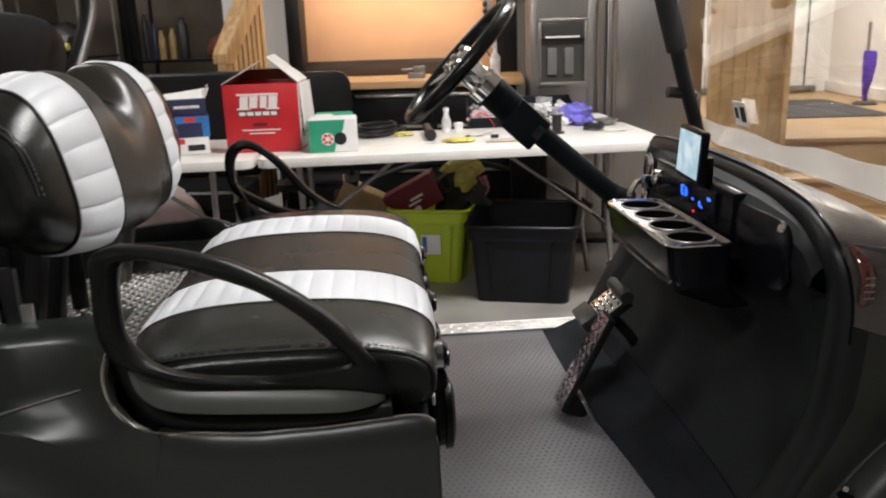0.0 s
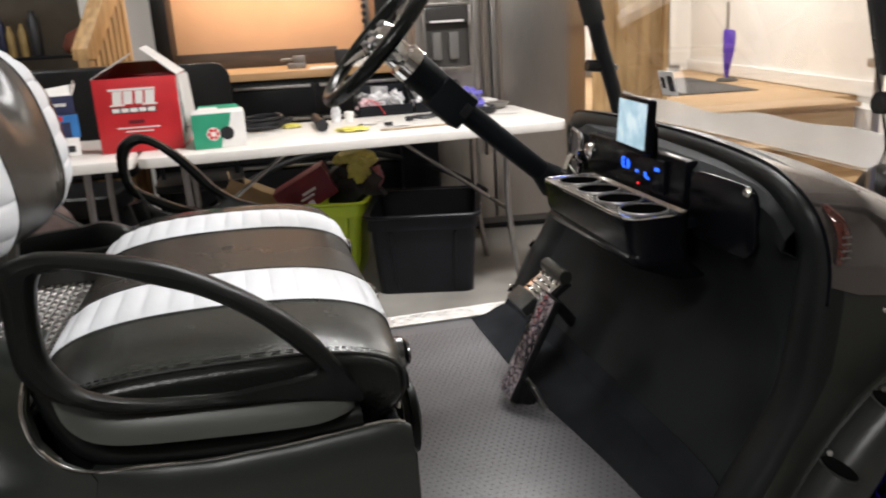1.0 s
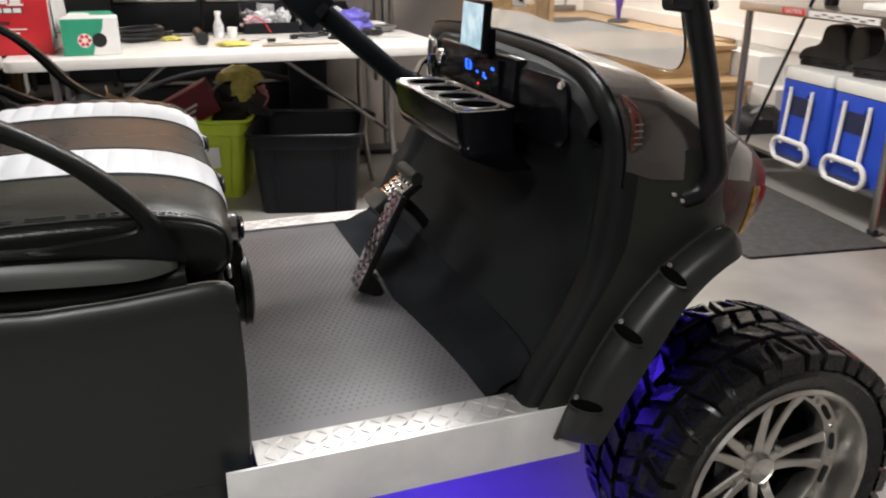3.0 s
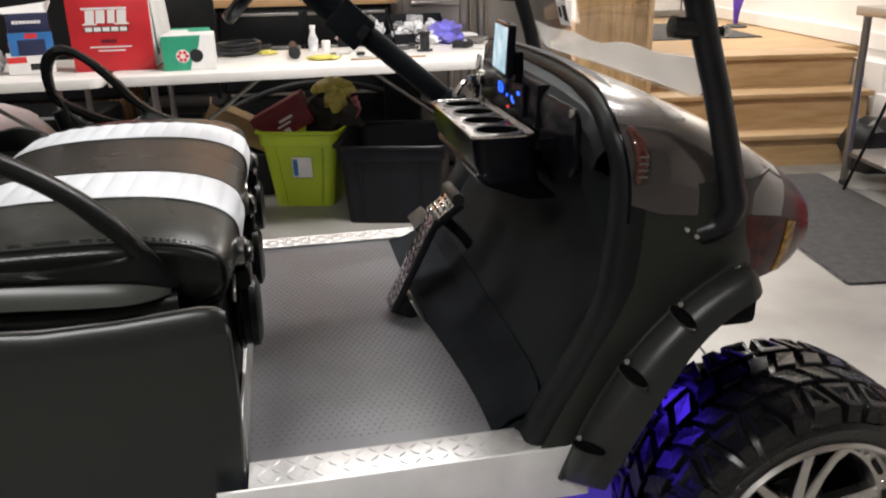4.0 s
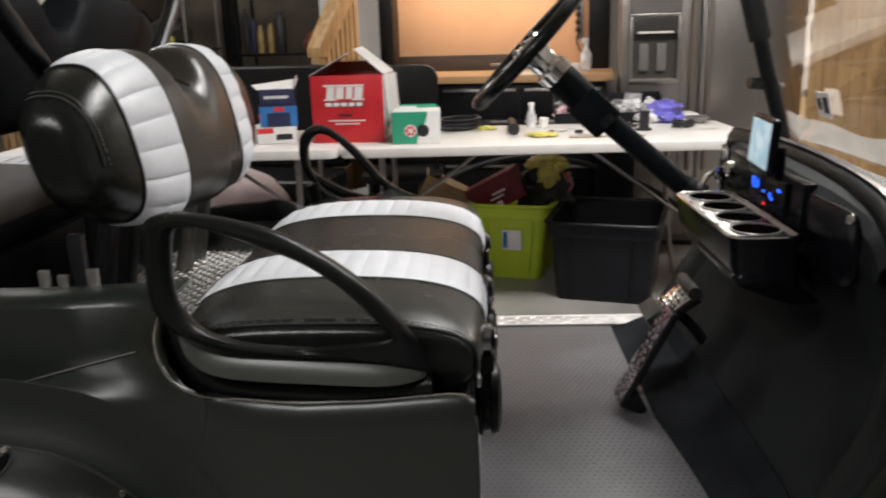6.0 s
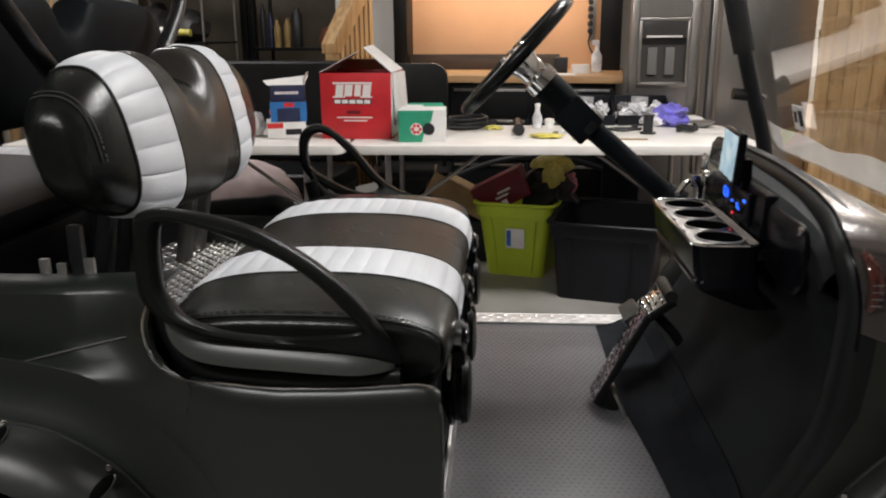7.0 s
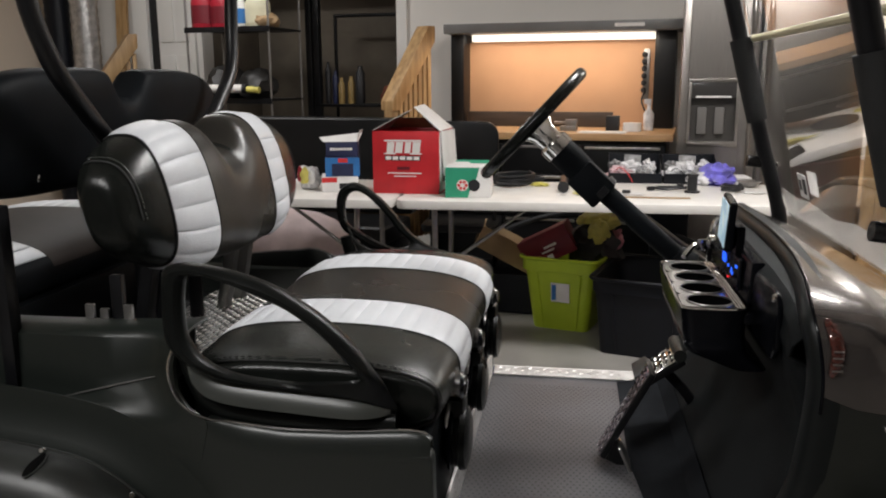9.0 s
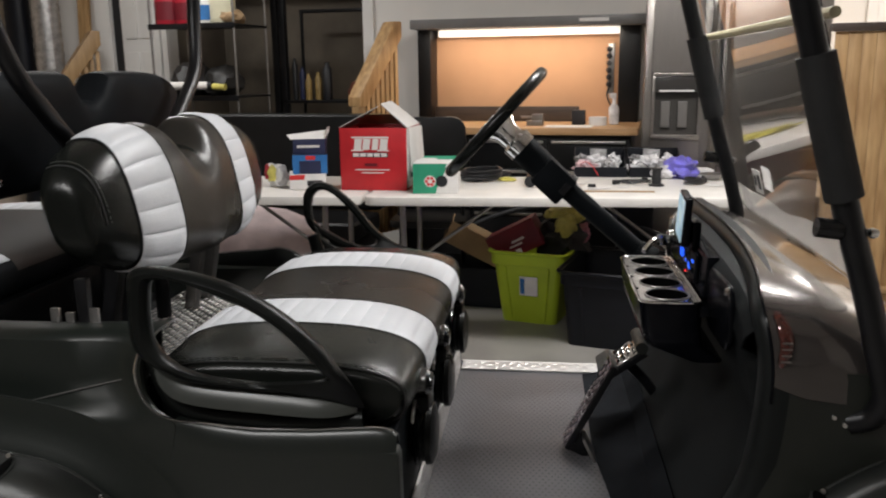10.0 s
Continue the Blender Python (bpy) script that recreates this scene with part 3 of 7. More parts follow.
def jug(x, y, z, body_mat, cap_mat, label, h=0.26, w=0.085):
    ob = thing("detergent_jug", pose(x, y, z, 0, 0, random.uniform(-20, 20)), label, "jug", "jugs on the shelf")
    prof = [(w * 0.9, 0), (w, 0.01), (w, h * 0.6), (w * 0.75, h * 0.78), (0.03, h * 0.88), (0.026, h * 0.9)]
    part("bottle", moved(lathe(prof, 20), Matrix.Diagonal((1, 0.62, 1, 1))), body_mat, ob)
    part("cap", lathe([(0.032, h * 0.9), (0.032, h * 1.05), (0.02, h * 1.06)], 16), cap_mat, ob)
    part("printed_label", moved(lathe([(w * 1.01, h * 0.12), (w * 1.01, h * 0.52)], 20), Matrix.Diagonal((1, 0.64, 1, 1))), BLUECARD if cap_mat is WHITEPL else DARKRED if cap_mat is REDPL else CREAM, ob)


jug(-2.90, 5.12, 1.601, REDPL, REDPL, "dark red plastic jug on the top shelf", 0.3, 0.075)
jug(-2.76, 5.12, 1.601, REDPL, REDPL, "dark red plastic jug on the top shelf", 0.28, 0.07)
jug(-2.62, 5.10, 1.601, WHITEPL, WHITEPL, "white detergent jug with blue label on the shelf", 0.24, 0.075)
jug(-2.47, 5.12, 1.601, CREAM, GREENPL, "pale detergent jug with green cap on the shelf", 0.26, 0.09)


def blob(name, x, y, z, rx, ry, rz, mat, label, cat, seed, rough=0.25):
    ob = thing(name, pose(x, y, z + 0.7 * rz), label, cat)
    part("body", lump(rx, ry, rz, rough, seed), mat, ob)
    return ob


blob("garbage_bag", -2.78, 5.2, 1.131, 0.13, 0.16, 0.14, LEATHER, "black plastic bag stuffed onto the shelf", "bag", 1.5)
blob("garbage_bag", -2.55, 5.22, 1.131, 0.12, 0.15, 0.12, LEATHER, "black plastic bag stuffed onto the shelf", "bag", 4.5)
blob("tool_bag", -2.42, 5.15, 1.601, 0.09, 0.10, 0.06, CARD, "brown cloth tool bag on the shelf", "bag", 7.5)


def roll_on_shelf():
    ob = thing("paper_roll", pose(-2.62, 4.965, 1.20), "long white paper roll lying across the shelf front", "roll")
    part("roll", rod((-0.22, 0, 0), (0.10, 0, 0), 0.028, 16), TABLETOP, ob)
    part("end_cap", rod((0.101, 0, 0), (0.13, 0, 0), 0.031, 16), INK, ob)
    part("handle", rod((0.131, 0, -0.005), (0.22, 0, -0.01), 0.022, 12), YELLOW, ob, "yellow end piece")


roll_on_shelf()


def closet_things():
    """Garments and bottles in the dark recess."""
    rail = thing("clothes_rail", pose(-1.95, 6.2, 0), "black clothes rail in the dark recess", "rail")
    part("bar", rod((-0.45, 0, 1.75), (0.45, 0, 1.75), 0.014), METALBLK, rail)
    part("post", rod((-0.44, 0, 0), (-0.44, 0, 1.75), 0.014), METALBLK, rail)
    part("post", rod((0.44, 0, 0), (0.44, 0, 1.75), 0.014), METALBLK, rail)
    sh = thing("storage_rack", pose(-1.95, 5.62, 0), "dark rack with small bottles before the recess", "rack")
    for x in (-0.42, -0.36):
        part("post", box(x, x + 0.045, 0, 0.05, 0, 2.0, 0.003), METALBLK, sh)
    for z in (0.6, 1.08):
        part("shelf", box(-0.36, 0.42, 0.0, 0.28, z - 0.02, z, 0.003), METALBLK, sh)
    rust = shader("tan_can_paint", (0.30, 0.20, 0.07), 0.5, vary=0.2, vary_scale=20)
    for i, (x, r, h, mat) in enumerate(((-2.235, 0.020, 0.30, INK), (-2.19, 0.022, 0.24, NAVY), (-2.13, 0.024, 0.19, rust), (-2.065, 0.026, 0.20, rust), (-1.98, 0.035, 0.27, INK))):
        b = thing("spray_can", pose(x, 5.70 + 0.03 * (i % 2), 1.081), "slim can standing on the dark rack", "can", "cans on the rack")
        part("can", lathe([(r * 0.92, 0), (r, 0.01), (r, h - 0.05), (r * 0.5, h - 0.025), (r * 0.5, h)], 14), mat, b)
    blob("folded_cloth", -1.72, 5.78, 1.081, 0.13, 0.09, 0.09, shader("rust_cloth", (0.16, 0.045, 0.025), 0.8, vary=0.2), "rust-coloured cloth heaped on the dark rack", "cloth", 2.2)


closet_things()


def ducts():
    for x, r, mat, lab in ((-4.15, 0.10, SILVER, "silver foil duct standing against the wall"), (-4.4, 0.09, BIN, "dark rolled tarpaulin standing against the wall")):
        ob = thing("duct_roll", pose(x, 5.45, 0), lab, "roll")
        part("roll", lathe([(r * (1 + 0.06 * (i % 2)), i * 0.035) for i in range(58)], 18), mat, ob)
    ob = thing("plank", pose(-3.99, 5.55, 0, -4), "brown plank leaning against the wall", "plank")
    part("board", box(-0.05, 0.05, 0, 0.03, 0, 2.1, 0.004), PINE, ob)


ducts()


def bench_seat():
    """Long dark padded bench behind the table."""
    ob = thing("padded_bench", pose(-1.95, 4.55, 0), "long black padded bench standing behind the table", "bench")
    part("backrest", box(-1.2, 0.72, 0.10, 0.24, 0.45, 1.03, 0.03, 3), CABINET, ob)
    part("seat", box(-1.2, 0.72, -0.35, 0.098, 0.34, 0.45, 0.03, 3), CABINET, ob)
    part("base", box(-1.15, 0.67, -0.22, 0.2, 0, 0.338, 0.01), CABINET, ob)


bench_seat()


def chair():
    ob = thing("folding_chair", pose(-0.84, 4.40, 0, 0, 0, 8), "black chair with rounded back behind the table", "chair")
    part("backrest", prism([(x, z + 0.82) for x, z in rounded(0.40, 0.42, 0.08)], "y", 0.0, 0.03, 0.008), CABINET, ob)
    part("seat", prism(rounded(0.42, 0.40, 0.05), "z", 0.44, 0.48, 0.01), CABINET, ob)
    for x in (-0.18, 0.18):
        part("leg", tube([(x, 0.01, 0.85), (x, 0.0, 0.45), (x, 0.20, 0.0)], 0.011, 10, n=0), METALBLK, ob)
        part("leg", rod((x, 0.1, 0.44), (x, -0.2, 0.0), 0.011), METALBLK, ob)


chair()


# ---------------------------------------------------------------- folding table and what lies on it
TM = pose(0.785, 3.60, 0, 0, 0, 8.5)


def table(m, length, label, over=0.0):
    ob = thing("folding_table", m, label, "table", "folding tables in a row")
    out = [(x - length / 2 + (over if x > 0 else 0.0), y + 0.36) for x, y in rounded(length, 0.72, 0.05)]
    part("tabletop", prism(out, "z", 0.70, 0.74, 0.008), TABLETOP, ob)
    for x in (-0.18, -length + 0.16):
        for y in (0.10, 0.62):
            part("leg", tube([(x, y, 0.70), (x, y, 0.35), (x + (0.05 if x > -0.5 else -0.05), y, 0.0)], 0.0135, 10, n=4), STEELDK, ob)
        part("brace", rod((x, 0.10, 0.36), (x, 0.62, 0.36), 0.009), STEELDK, ob)
        part("brace", rod((x, 0.36, 0.36), (x + (-0.45 if x > -0.5 else 0.45), 0.36, 0.69), 0.009), STEELDK, ob)
        part("cross_tube", rod((x, 0.10, 0.688), (x, 0.62, 0.688), 0.011), STEELDK, ob)
    return ob


table(TM, 1.66, "white plastic folding table with steel tube legs", 0.065)
table(TM @ pose(-1.675, 0, 0), 1.5, "white plastic folding table butted against another")


def on_table(name, x, y, label, cat, turn=0.0, group=""):
    """Stands a thing on the table, placed in room metres."""
    return thing(name, pose(x, y, 0.741, 0, 0, turn), label, cat, group)


def red_box():
    ob = on_table("speaker_box", -1.03, 3.543, "red printed speaker carton with its flaps torn open", "carton", 5)
    W, D, H = 0.312, 0.31, 0.285
    for q in ((0, W, 0, 0.004, 0, H), (0, 0.004, 0.0045, D - 0.0045, 0, H), (W - 0.004, W, 0.0045, D - 0.0045, 0, H), (0, W, D - 0.004, D, 0, H), (0.0045, W - 0.0045, 0.0045, D - 0.0045, 0, 0.004)):
        part("carton_wall", box(*q, 0.001), REDCARD, ob)
    part("side_print", box(W, W + 0.0015, 0.01, D - 0.01, 0.01, H - 0.005, 0), WHITECARD, ob, "pale printed side")
    for i, (y0, y1, z0, z1) in enumerate(((0.05, 0.23, 0.20, 0.225), (0.06, 0.20, 0.165, 0.172), (0.06, 0.22, 0.15, 0.156), (0.06, 0.17, 0.135, 0.141), (0.07, 0.12, 0.05, 0.09), (0.15, 0.22, 0.06, 0.066), (0.15, 0.20, 0.075, 0.081))):
        part("text_bar", box(W + 0.0016, W + 0.0022, y0, y1, z0, z1, 0), REDINK if i == 0 else INK, ob, "fine printed bar on the pale side")
    part("flap", sheet([(0.0, 0.0, H), (0.0, D, H), (0.115, D - 0.02, H + 0.085), (0.13, 0.03, H + 0.070)], 0.004), GREYCARD, ob, "bent grey carton flap")
    part("flap", sheet([(W, D, H), (W + 0.005, 0.0, H), (W - 0.125, 0.035, H + 0.105), (W - 0.135, D - 0.02, H + 0.110)], 0.004), WHITECARD, ob, "bent white carton flap")
    part("flap", sheet([(0.005, 0.006, H), (W - 0.005, 0.006, H), (W - 0.03, 0.10, H - 0.06), (0.03, 0.10, H - 0.06)], 0.003), DARKRED, ob, "carton flap folded inwards")
    part("flap", sheet([(0.01, D - 0.004, H), (W - 0.01, D - 0.004, H), (W - 0.06, D - 0.09, H + 0.05), (0.05, D - 0.09, H + 0.05)], 0.004), CARD, ob, "bent brown carton flap")
    part("torn_paper", sheet([(W + 0.004, 0.02, H), (W + 0.012, D - 0.02, H - 0.005), (W + 0.03, D - 0.03, 0.05), (W + 0.010, 0.05, 0.08)], 0.003), WHITECARD, ob, "torn white paper hanging over the side")
    slabs = [(0.066, 0.100), (0.106, 0.140), (0.150, 0.178), (0.186, 0.222)]
    logo = [sheet([(a, -0.001, 0.186), (e, -0.001, 0.186), (e + 0.006, -0.001, 0.236), (a + 0.006, -0.001, 0.236)], 0.0008) for a, e in slabs]
    for q in logo + [box(0.056, 0.230, -0.0012, 0.0, 0.238, 0.246, 0), box(0.054, 0.110, -0.0012, 0.0, 0.180, 0.186, 0), box(0.176, 0.232, -0.0012, 0.0, 0.180, 0.186, 0)]:
        part("emblem_block", q, WHITEINK, ob, "white emblem block")
    part("emblem_band", box(0.058, 0.226, -0.0008, 0, 0.152, 0.174, 0), INK, ob, "dark band under the emblem")
    for i in range(5):
        part("emblem_bar", box(0.062 + i * 0.033, 0.089 + i * 0.033, -0.0016, -0.0008, 0.155, 0.171, 0), WHITEINK, ob, "small white block")
    part("text_bar", box(0.115, 0.175, -0.001, 0, 0.110, 0.124, 0), DARKRED, ob, "dark bar")
    part("text_bar", box(0.07, 0.23, -0.001, 0, 0.092, 0.097, 0), WHITEINK, ob, "fine white bar")
    part("text_bar", box(0.10, 0.205, -0.001, 0, 0.078, 0.083, 0), WHITEINK, ob, "fine white bar")


red_box()


def green_box():
    ob = on_table("speaker_carton", -0.665, 3.49, "green and white speaker carton with an open lid", "carton", 10)
    W, D, H = 0.20, 0.17, 0.135
    part("carton", box(0, W, 0, D, 0, H, 0.002), WHITECARD, ob)
    part("green_print", prism([(0.0, 0.0), (0.100, 0.0), (0.112, 0.045), (0.140, 0.090), (0.150, H - 0.002), (0.0, H - 0.002)], "y", -0.0012, 0.0, 0), GREENCARD, ob, "green printed area")
    part("green_print", box(-0.0012, 0.0, 0.002, D - 0.002, 0.002, H - 0.002, 0), GREENCARD, ob, "green printed side")
    for x, mat in ((0.076, WHITEINK), (0.128, INK)):
        part("speaker_print", lathe([(0.026, 0), (0.026, 0.001), (0.01, 0.0015)], 20, pose(x, -0.0012, 0.055, 90)), mat, ob)
    for k in range(6):
        a = k * math.pi / 3
        part("cone_mark", lathe([(0.007, 0), (0.007, 0.001), (0.002, 0.0012)], 10, pose(0.076 + 0.016 * math.cos(a), -0.0026, 0.055 + 0.016 * math.sin(a), 90)), REDINK, ob)
    part("lid_flap", sheet([(0.02, D, H), (W - 0.01, D, H), (W - 0.02, D + 0.04, H + 0.012), (0.03, D + 0.04, H + 0.012)], 0.003), GREENCARD, ob, "raised green flap")
    part("lid_flap", sheet([(0.01, 0.01, H + 0.001), (0.11, 0.01, H + 0.001), (0.10, 0.10, H + 0.014), (0.03, 0.10, H + 0.014)], 0.003), WHITECARD, ob, "raised white flap")


green_box()


def small_boxes():
    a = on_table("small_carton", -1.27, 3.50, "white small carton with a black label, lowest of a stack", "carton", 25, "cartons in a stack")
    part("carton", box(0, 0.17, 0, 0.17, 0, 0.07, 0.002), WHITECARD, a)
    part("text_bar", box(0.08, 0.15, -0.001, 0, 0.015, 0.04, 0), INK, a, "black label bar")
    part("red_print", box(0.0, 0.07, -0.001, 0.0, 0.045, 0.068, 0), REDINK, a, "red printed stripe")
    b = thing("small_carton", pose(-1.26, 3.52, 0.812, 0, 0, 22), "blue and black printed small carton in a stack", "carton", "cartons in a stack")
    part("carton", box(0, 0.16, 0, 0.15, 0, 0.09, 0.002), NAVY, b)
    part("blue_print", join(box(0.0, 0.16, -0.001, 0, 0.06, 0.088, 0), box(0.0, 0.03, -0.001, 0, 0.0, 0.06, 0), box(0.13, 0.16, -0.001, 0, 0.0, 0.06, 0)), BLUECARD, b, "blue printed frame")
    part("red_print", box(0.06, 0.105, -0.002, -0.001, 0.065, 0.085, 0), REDINK, b, "red printed patch")
    c = thing("small_carton", pose(-1.26, 3.53, 0.903, 0, 0, 20), "dark small carton with torn pale flaps, topmost", "carton", "cartons in a stack")
    part("carton", box(0, 0.15, 0, 0.14, 0, 0.07, 0.002), NAVY, c)
    part("text_bar", join(*[box(0.02 + i * 0.013, 0.031 + i * 0.013, -0.001, 0, 0.03, 0.042, 0) for i in range(8)]), WHITEINK, c, "pale blocks")
    part("flap", sheet([(-0.01, 0, 0.071), (0.15, 0, 0.071), (0.17, 0.06, 0.11), (-0.03, 0.03, 0.09)], 0.003), WHITECARD, c, "torn pale flap")
    part("flap", sheet([(0.15, 0, 0.071), (0.15, 0.14, 0.071), (0.17, 0.12, 0.12), (0.16, 0.02, 0.12)], 0.003), GREYCARD, c, "torn grey flap")
    d = on_table("snack_bag", -1.38, 3.60, "clear crumpled bag with yellow and red printed packets", "bag")
    part("bag", moved(lump(0.055, 0.045, 0.065, 0.35, 31.0), pose(0, 0, 0.05)), SACK, d)
    part("packet", moved(lump(0.02, 0.012, 0.045, 0.4, 32.0), pose(-0.008, -0.042, 0.062)), YELLOW, d, "yellow packet")
    part("packet", moved(lump(0.013, 0.010, 0.04, 0.4, 33.0), pose(-0.036, -0.032, 0.066)), REDPL, d, "red packet")
    part("packet", moved(lump(0.018, 0.010, 0.035, 0.4, 34.0), pose(0.028, -0.038, 0.055)), WHITECARD, d, "white packet")
    e = on_table("plastic_jar", -1.29, 3.66, "small clear jar with a red lid", "jar")
    part("jar", lathe([(0.03, 0), (0.032, 0.08), (0.02, 0.09)], 18), SACK, e)
    part("lid", lathe([(0.033, 0.09), (0.033, 0.115), (0.02, 0.118)], 18), REDINK, e)


small_boxes()


def cable_coil(x, y, r, label, mat=INK, turns=4):
    ob = on_table("cable_coil", x, y, label, "cable", random.uniform(0, 90), "cables on the table")
    pts = []
    for i in range(turns * 14):
        a = 2 * math.pi * i / 14
        q = r * (1 + 0.14 * noise.noise(Vector((i * 0.31, x, y))))
        pts.append((q * math.cos(a), 0.72 * q * math.sin(a), 0.007 + 0.007 * (i / 14) + 0.004 * noise.noise(Vector((i * 0.5, y, x)))))
    part("cable", tube(pts, 0.0066, 6, n=2), mat, ob)


cable_coil(-0.46, 4.01, 0.125, "black cable wound in a loose coil", turns=7)
cable_coil(-0.40, 4.10, 0.07, "black cable wound in a loose coil", turns=3)
cable_coil(0.29, 4.0, 0.07, "single thin black cable ring", turns=1)
cable_coil(0.56, 4.02, 0.055, "thin dark wire bundle", turns=3)


def torch():
    ob = on_table("flashlight", -0.195, 3.86, "black metal flashlight lying on the table", "flashlight", 98)
    part("barrel", lathe([(0.018, -0.14), (0.020, -0.135), (0.020, 0.12), (0.025, 0.14), (0.026, 0.19), (0.02, 0.192)], 18, pose(0.1, 0, 0.026, 0, -90)), CABINET, ob)
    part("bezel", lathe([(0.0255, 0.176), (0.0255, 0.192), (0.021, 0.193)], 18, pose(0.1, 0, 0.026, 0, -90)), INK, ob)


torch()


def parts_tray(x, y, turn, seed, fill, label):
    ob = on_table("parts_tray", x, y, label, "tray", turn, "trays of small parts")
    W, D, H = 0.26, 0.22, 0.13
    part("tray", join(box(0, W, 0, 0.004, 0, 0.05, 0.001), box(0, W, D - 0.004, D, 0, H, 0.001), box(0, W, 0.004, D - 0.004, 0, 0.004, 0),
                      prism([(0, 0), (D, 0), (D, H), (0, 0.05)], "x", 0, 0.004), prism([(0, 0), (D, 0), (D, H), (0, 0.05)], "x", W - 0.004, W)), BIN, ob)
    for i, (bx, by, bz, r) in enumerate(((0.055, 0.065, 0.042, 0.055), (0.115, 0.115, 0.062, 0.060), (0.175, 0.075, 0.040, 0.048), (0.205, 0.150, 0.070, 0.045), (0.040, 0.145, 0.070, 0.042))):
        part("plastic_bag", moved(lump(r, r * 0.7, r * 0.62, 0.55, seed + i * 3.1, 4), pose(bx, by, bz, 12 * i, 0, 33 * i)), fill if i == 0 else (CLEARBAG, SACK)[i % 2], ob, "crumpled clear bag of parts")
    part("plastic_bag", moved(sheet([(0, 0, 0), (0.085, 0.005, 0), (0.09, 0.03, 0.095), (0.006, 0.028, 0.10)], 0.006), pose(0.075, 0.14, 0.03)), CLEARBAG, ob, "clear bag standing against the back")
    for i in range(5):
        part("white_clip", moved(tube([(0, 0, 0), (0.004, 0, 0.024), (0.010, 0.002, 0.040)], 0.0045, 6), pose(W - 0.075 + 0.012 * i, 0.075 + 0.012 * (i % 3), 0.030, -14 + 6 * i, -24 + 15 * i, 40 * i)), WHITECARD, ob)
    part("wire", tube([(0.02, 0.05, 0.03), (0.05, 0.02, 0.075), (0.09, -0.01, 0.055), (0.12, -0.03, 0.008)], 0.0022, 6), INK if seed > 5 else REDINK, ob)


parts_tray(-0.02, 4.19, 6, 3.0, PINKBAG, "black parts tray with crumpled clear bags of pieces")
parts_tray(0.25, 4.22, 6, 11.0, SACK, "black parts tray with clear bags and white clips")


def heap(name, x, y, rx, ry, rz, mat, label, cat, seed, rough=0.45):
    ob = on_table(name, x, y, label, cat)
    part("body", moved(lump(rx, ry, rz, rough, seed), pose(0, 0, 0.7 * rz)), mat, ob)


heap("violet_bag", 0.50, 4.24, 0.085, 0.07, 0.06, BLUEBAG, "crumpled violet plastic bag on the table", "bag", 5.2)
heap("yellow_scrap", -0.06, 3.72, 0.07, 0.04, 0.012, YELLOW, "yellow plastic scrap lying flat on the table", "scrap", 3.3)
heap("yellow_scrap", -0.33, 3.98, 0.04, 0.02, 0.012, YELLOW, "yellow tape scrap beside the cables", "scrap", 6.3)
heap("clear_wrapper", 0.42, 4.22, 0.06, 0.05, 0.035, SACK, "crumpled clear wrapper on the table", "wrapper", 8.3)


def table_bits():
    ob = on_table("booklet_stack", 0.56, 4.34, "stack of pale booklets with a green edge", "booklets", 12)
    for i in range(3):
        part("booklet", box(-0.09 + 0.006 * i, 0.09, -0.07, 0.07 - 0.004 * i, 0.012 * i, 0.012 * i + 0.011, 0.002), WHITECARD if i != 1 else GREENCARD, ob)
    ob = on_table("glass_dish", 0.645, 4.20, "small dark-rimmed glass dish", "dish")
    part("dish", lathe([(0.03, 0), (0.055, 0.025), (0.06, 0.03), (0.052, 0.028), (0.03, 0.006)], 24), STEELDK, ob)
    ob = on_table("wire_spool", 0.385, 3.93, "small black wire spool standing upright", "spool")
    part("spool", lathe([(0.035, 0), (0.035, 0.008), (0.022, 0.01), (0.022, 0.075), (0.027, 0.078), (0.027, 0.085)], 20), INK, ob)
    ob = on_table("bottle", -0.13, 4.08, "small clear glass bottle with pale cap", "bottle")
    part("glass", lathe([(0.022, 0), (0.024, 0.05), (0.012, 0.08), (0.012, 0.10)], 16), SACK, ob)
    part("cap", lathe([(0.014, 0.10), (0.014, 0.115), (0.008, 0.116)], 14), WHITEPL, ob)
    ob = on_table("plastic_pot", -0.07, 4.06, "short white plastic pot", "pot")
    part("pot", lathe([(0.02, 0), (0.022, 0.045), (0.015, 0.047)], 16), WHITEPL, ob)
    for i, (x, y, w, d, t) in enumerate(((0.12, 3.80, 0.13, 0.08, 10), (0.02, 3.92, 0.07, 0.05, -25), (0.24, 3.84, 0.05, 0.035, 30), (0.66, 3.98, 0.10, 0.07, 5), (0.07, 4.02, 0.06, 0.04, 50), (-0.18, 3.70, 0.05, 0.03, 12))):
        ob = on_table("paper_scrap", x, y, "white paper scrap lying on the table", "paper", t, "paper scraps on the table")
        part("paper", sheet([(-w / 2, -d / 2, 0.0015), (w / 2, -d / 2, 0.006), (w / 2 - 0.01, d / 2, 0.002), (-w / 2, d / 2, 0.005)], 0.001), WHITECARD, ob)
    for i, (x, y) in enumerate(((0.10, 3.79), (0.20, 3.95), (-0.02, 3.78), (0.33, 4.08), (0.60, 4.08))):
        ob = on_table("small_connector", x, y, "tiny black plastic connector", "connector", 40 * i, "connectors on the table")
        part("housing", box(-0.018, 0.018, -0.009, 0.009, 0.006 if i == 0 else 0, 0.02, 0.003), INK, ob)
    ob = on_table("ruler", 0.22, 3.70, "brown wooden ruler near the table edge", "ruler", 8)
    part("strip", box(-0.16, 0.16, -0.012, 0.012, 0, 0.004, 0.001), CARD, ob)


table_bits()


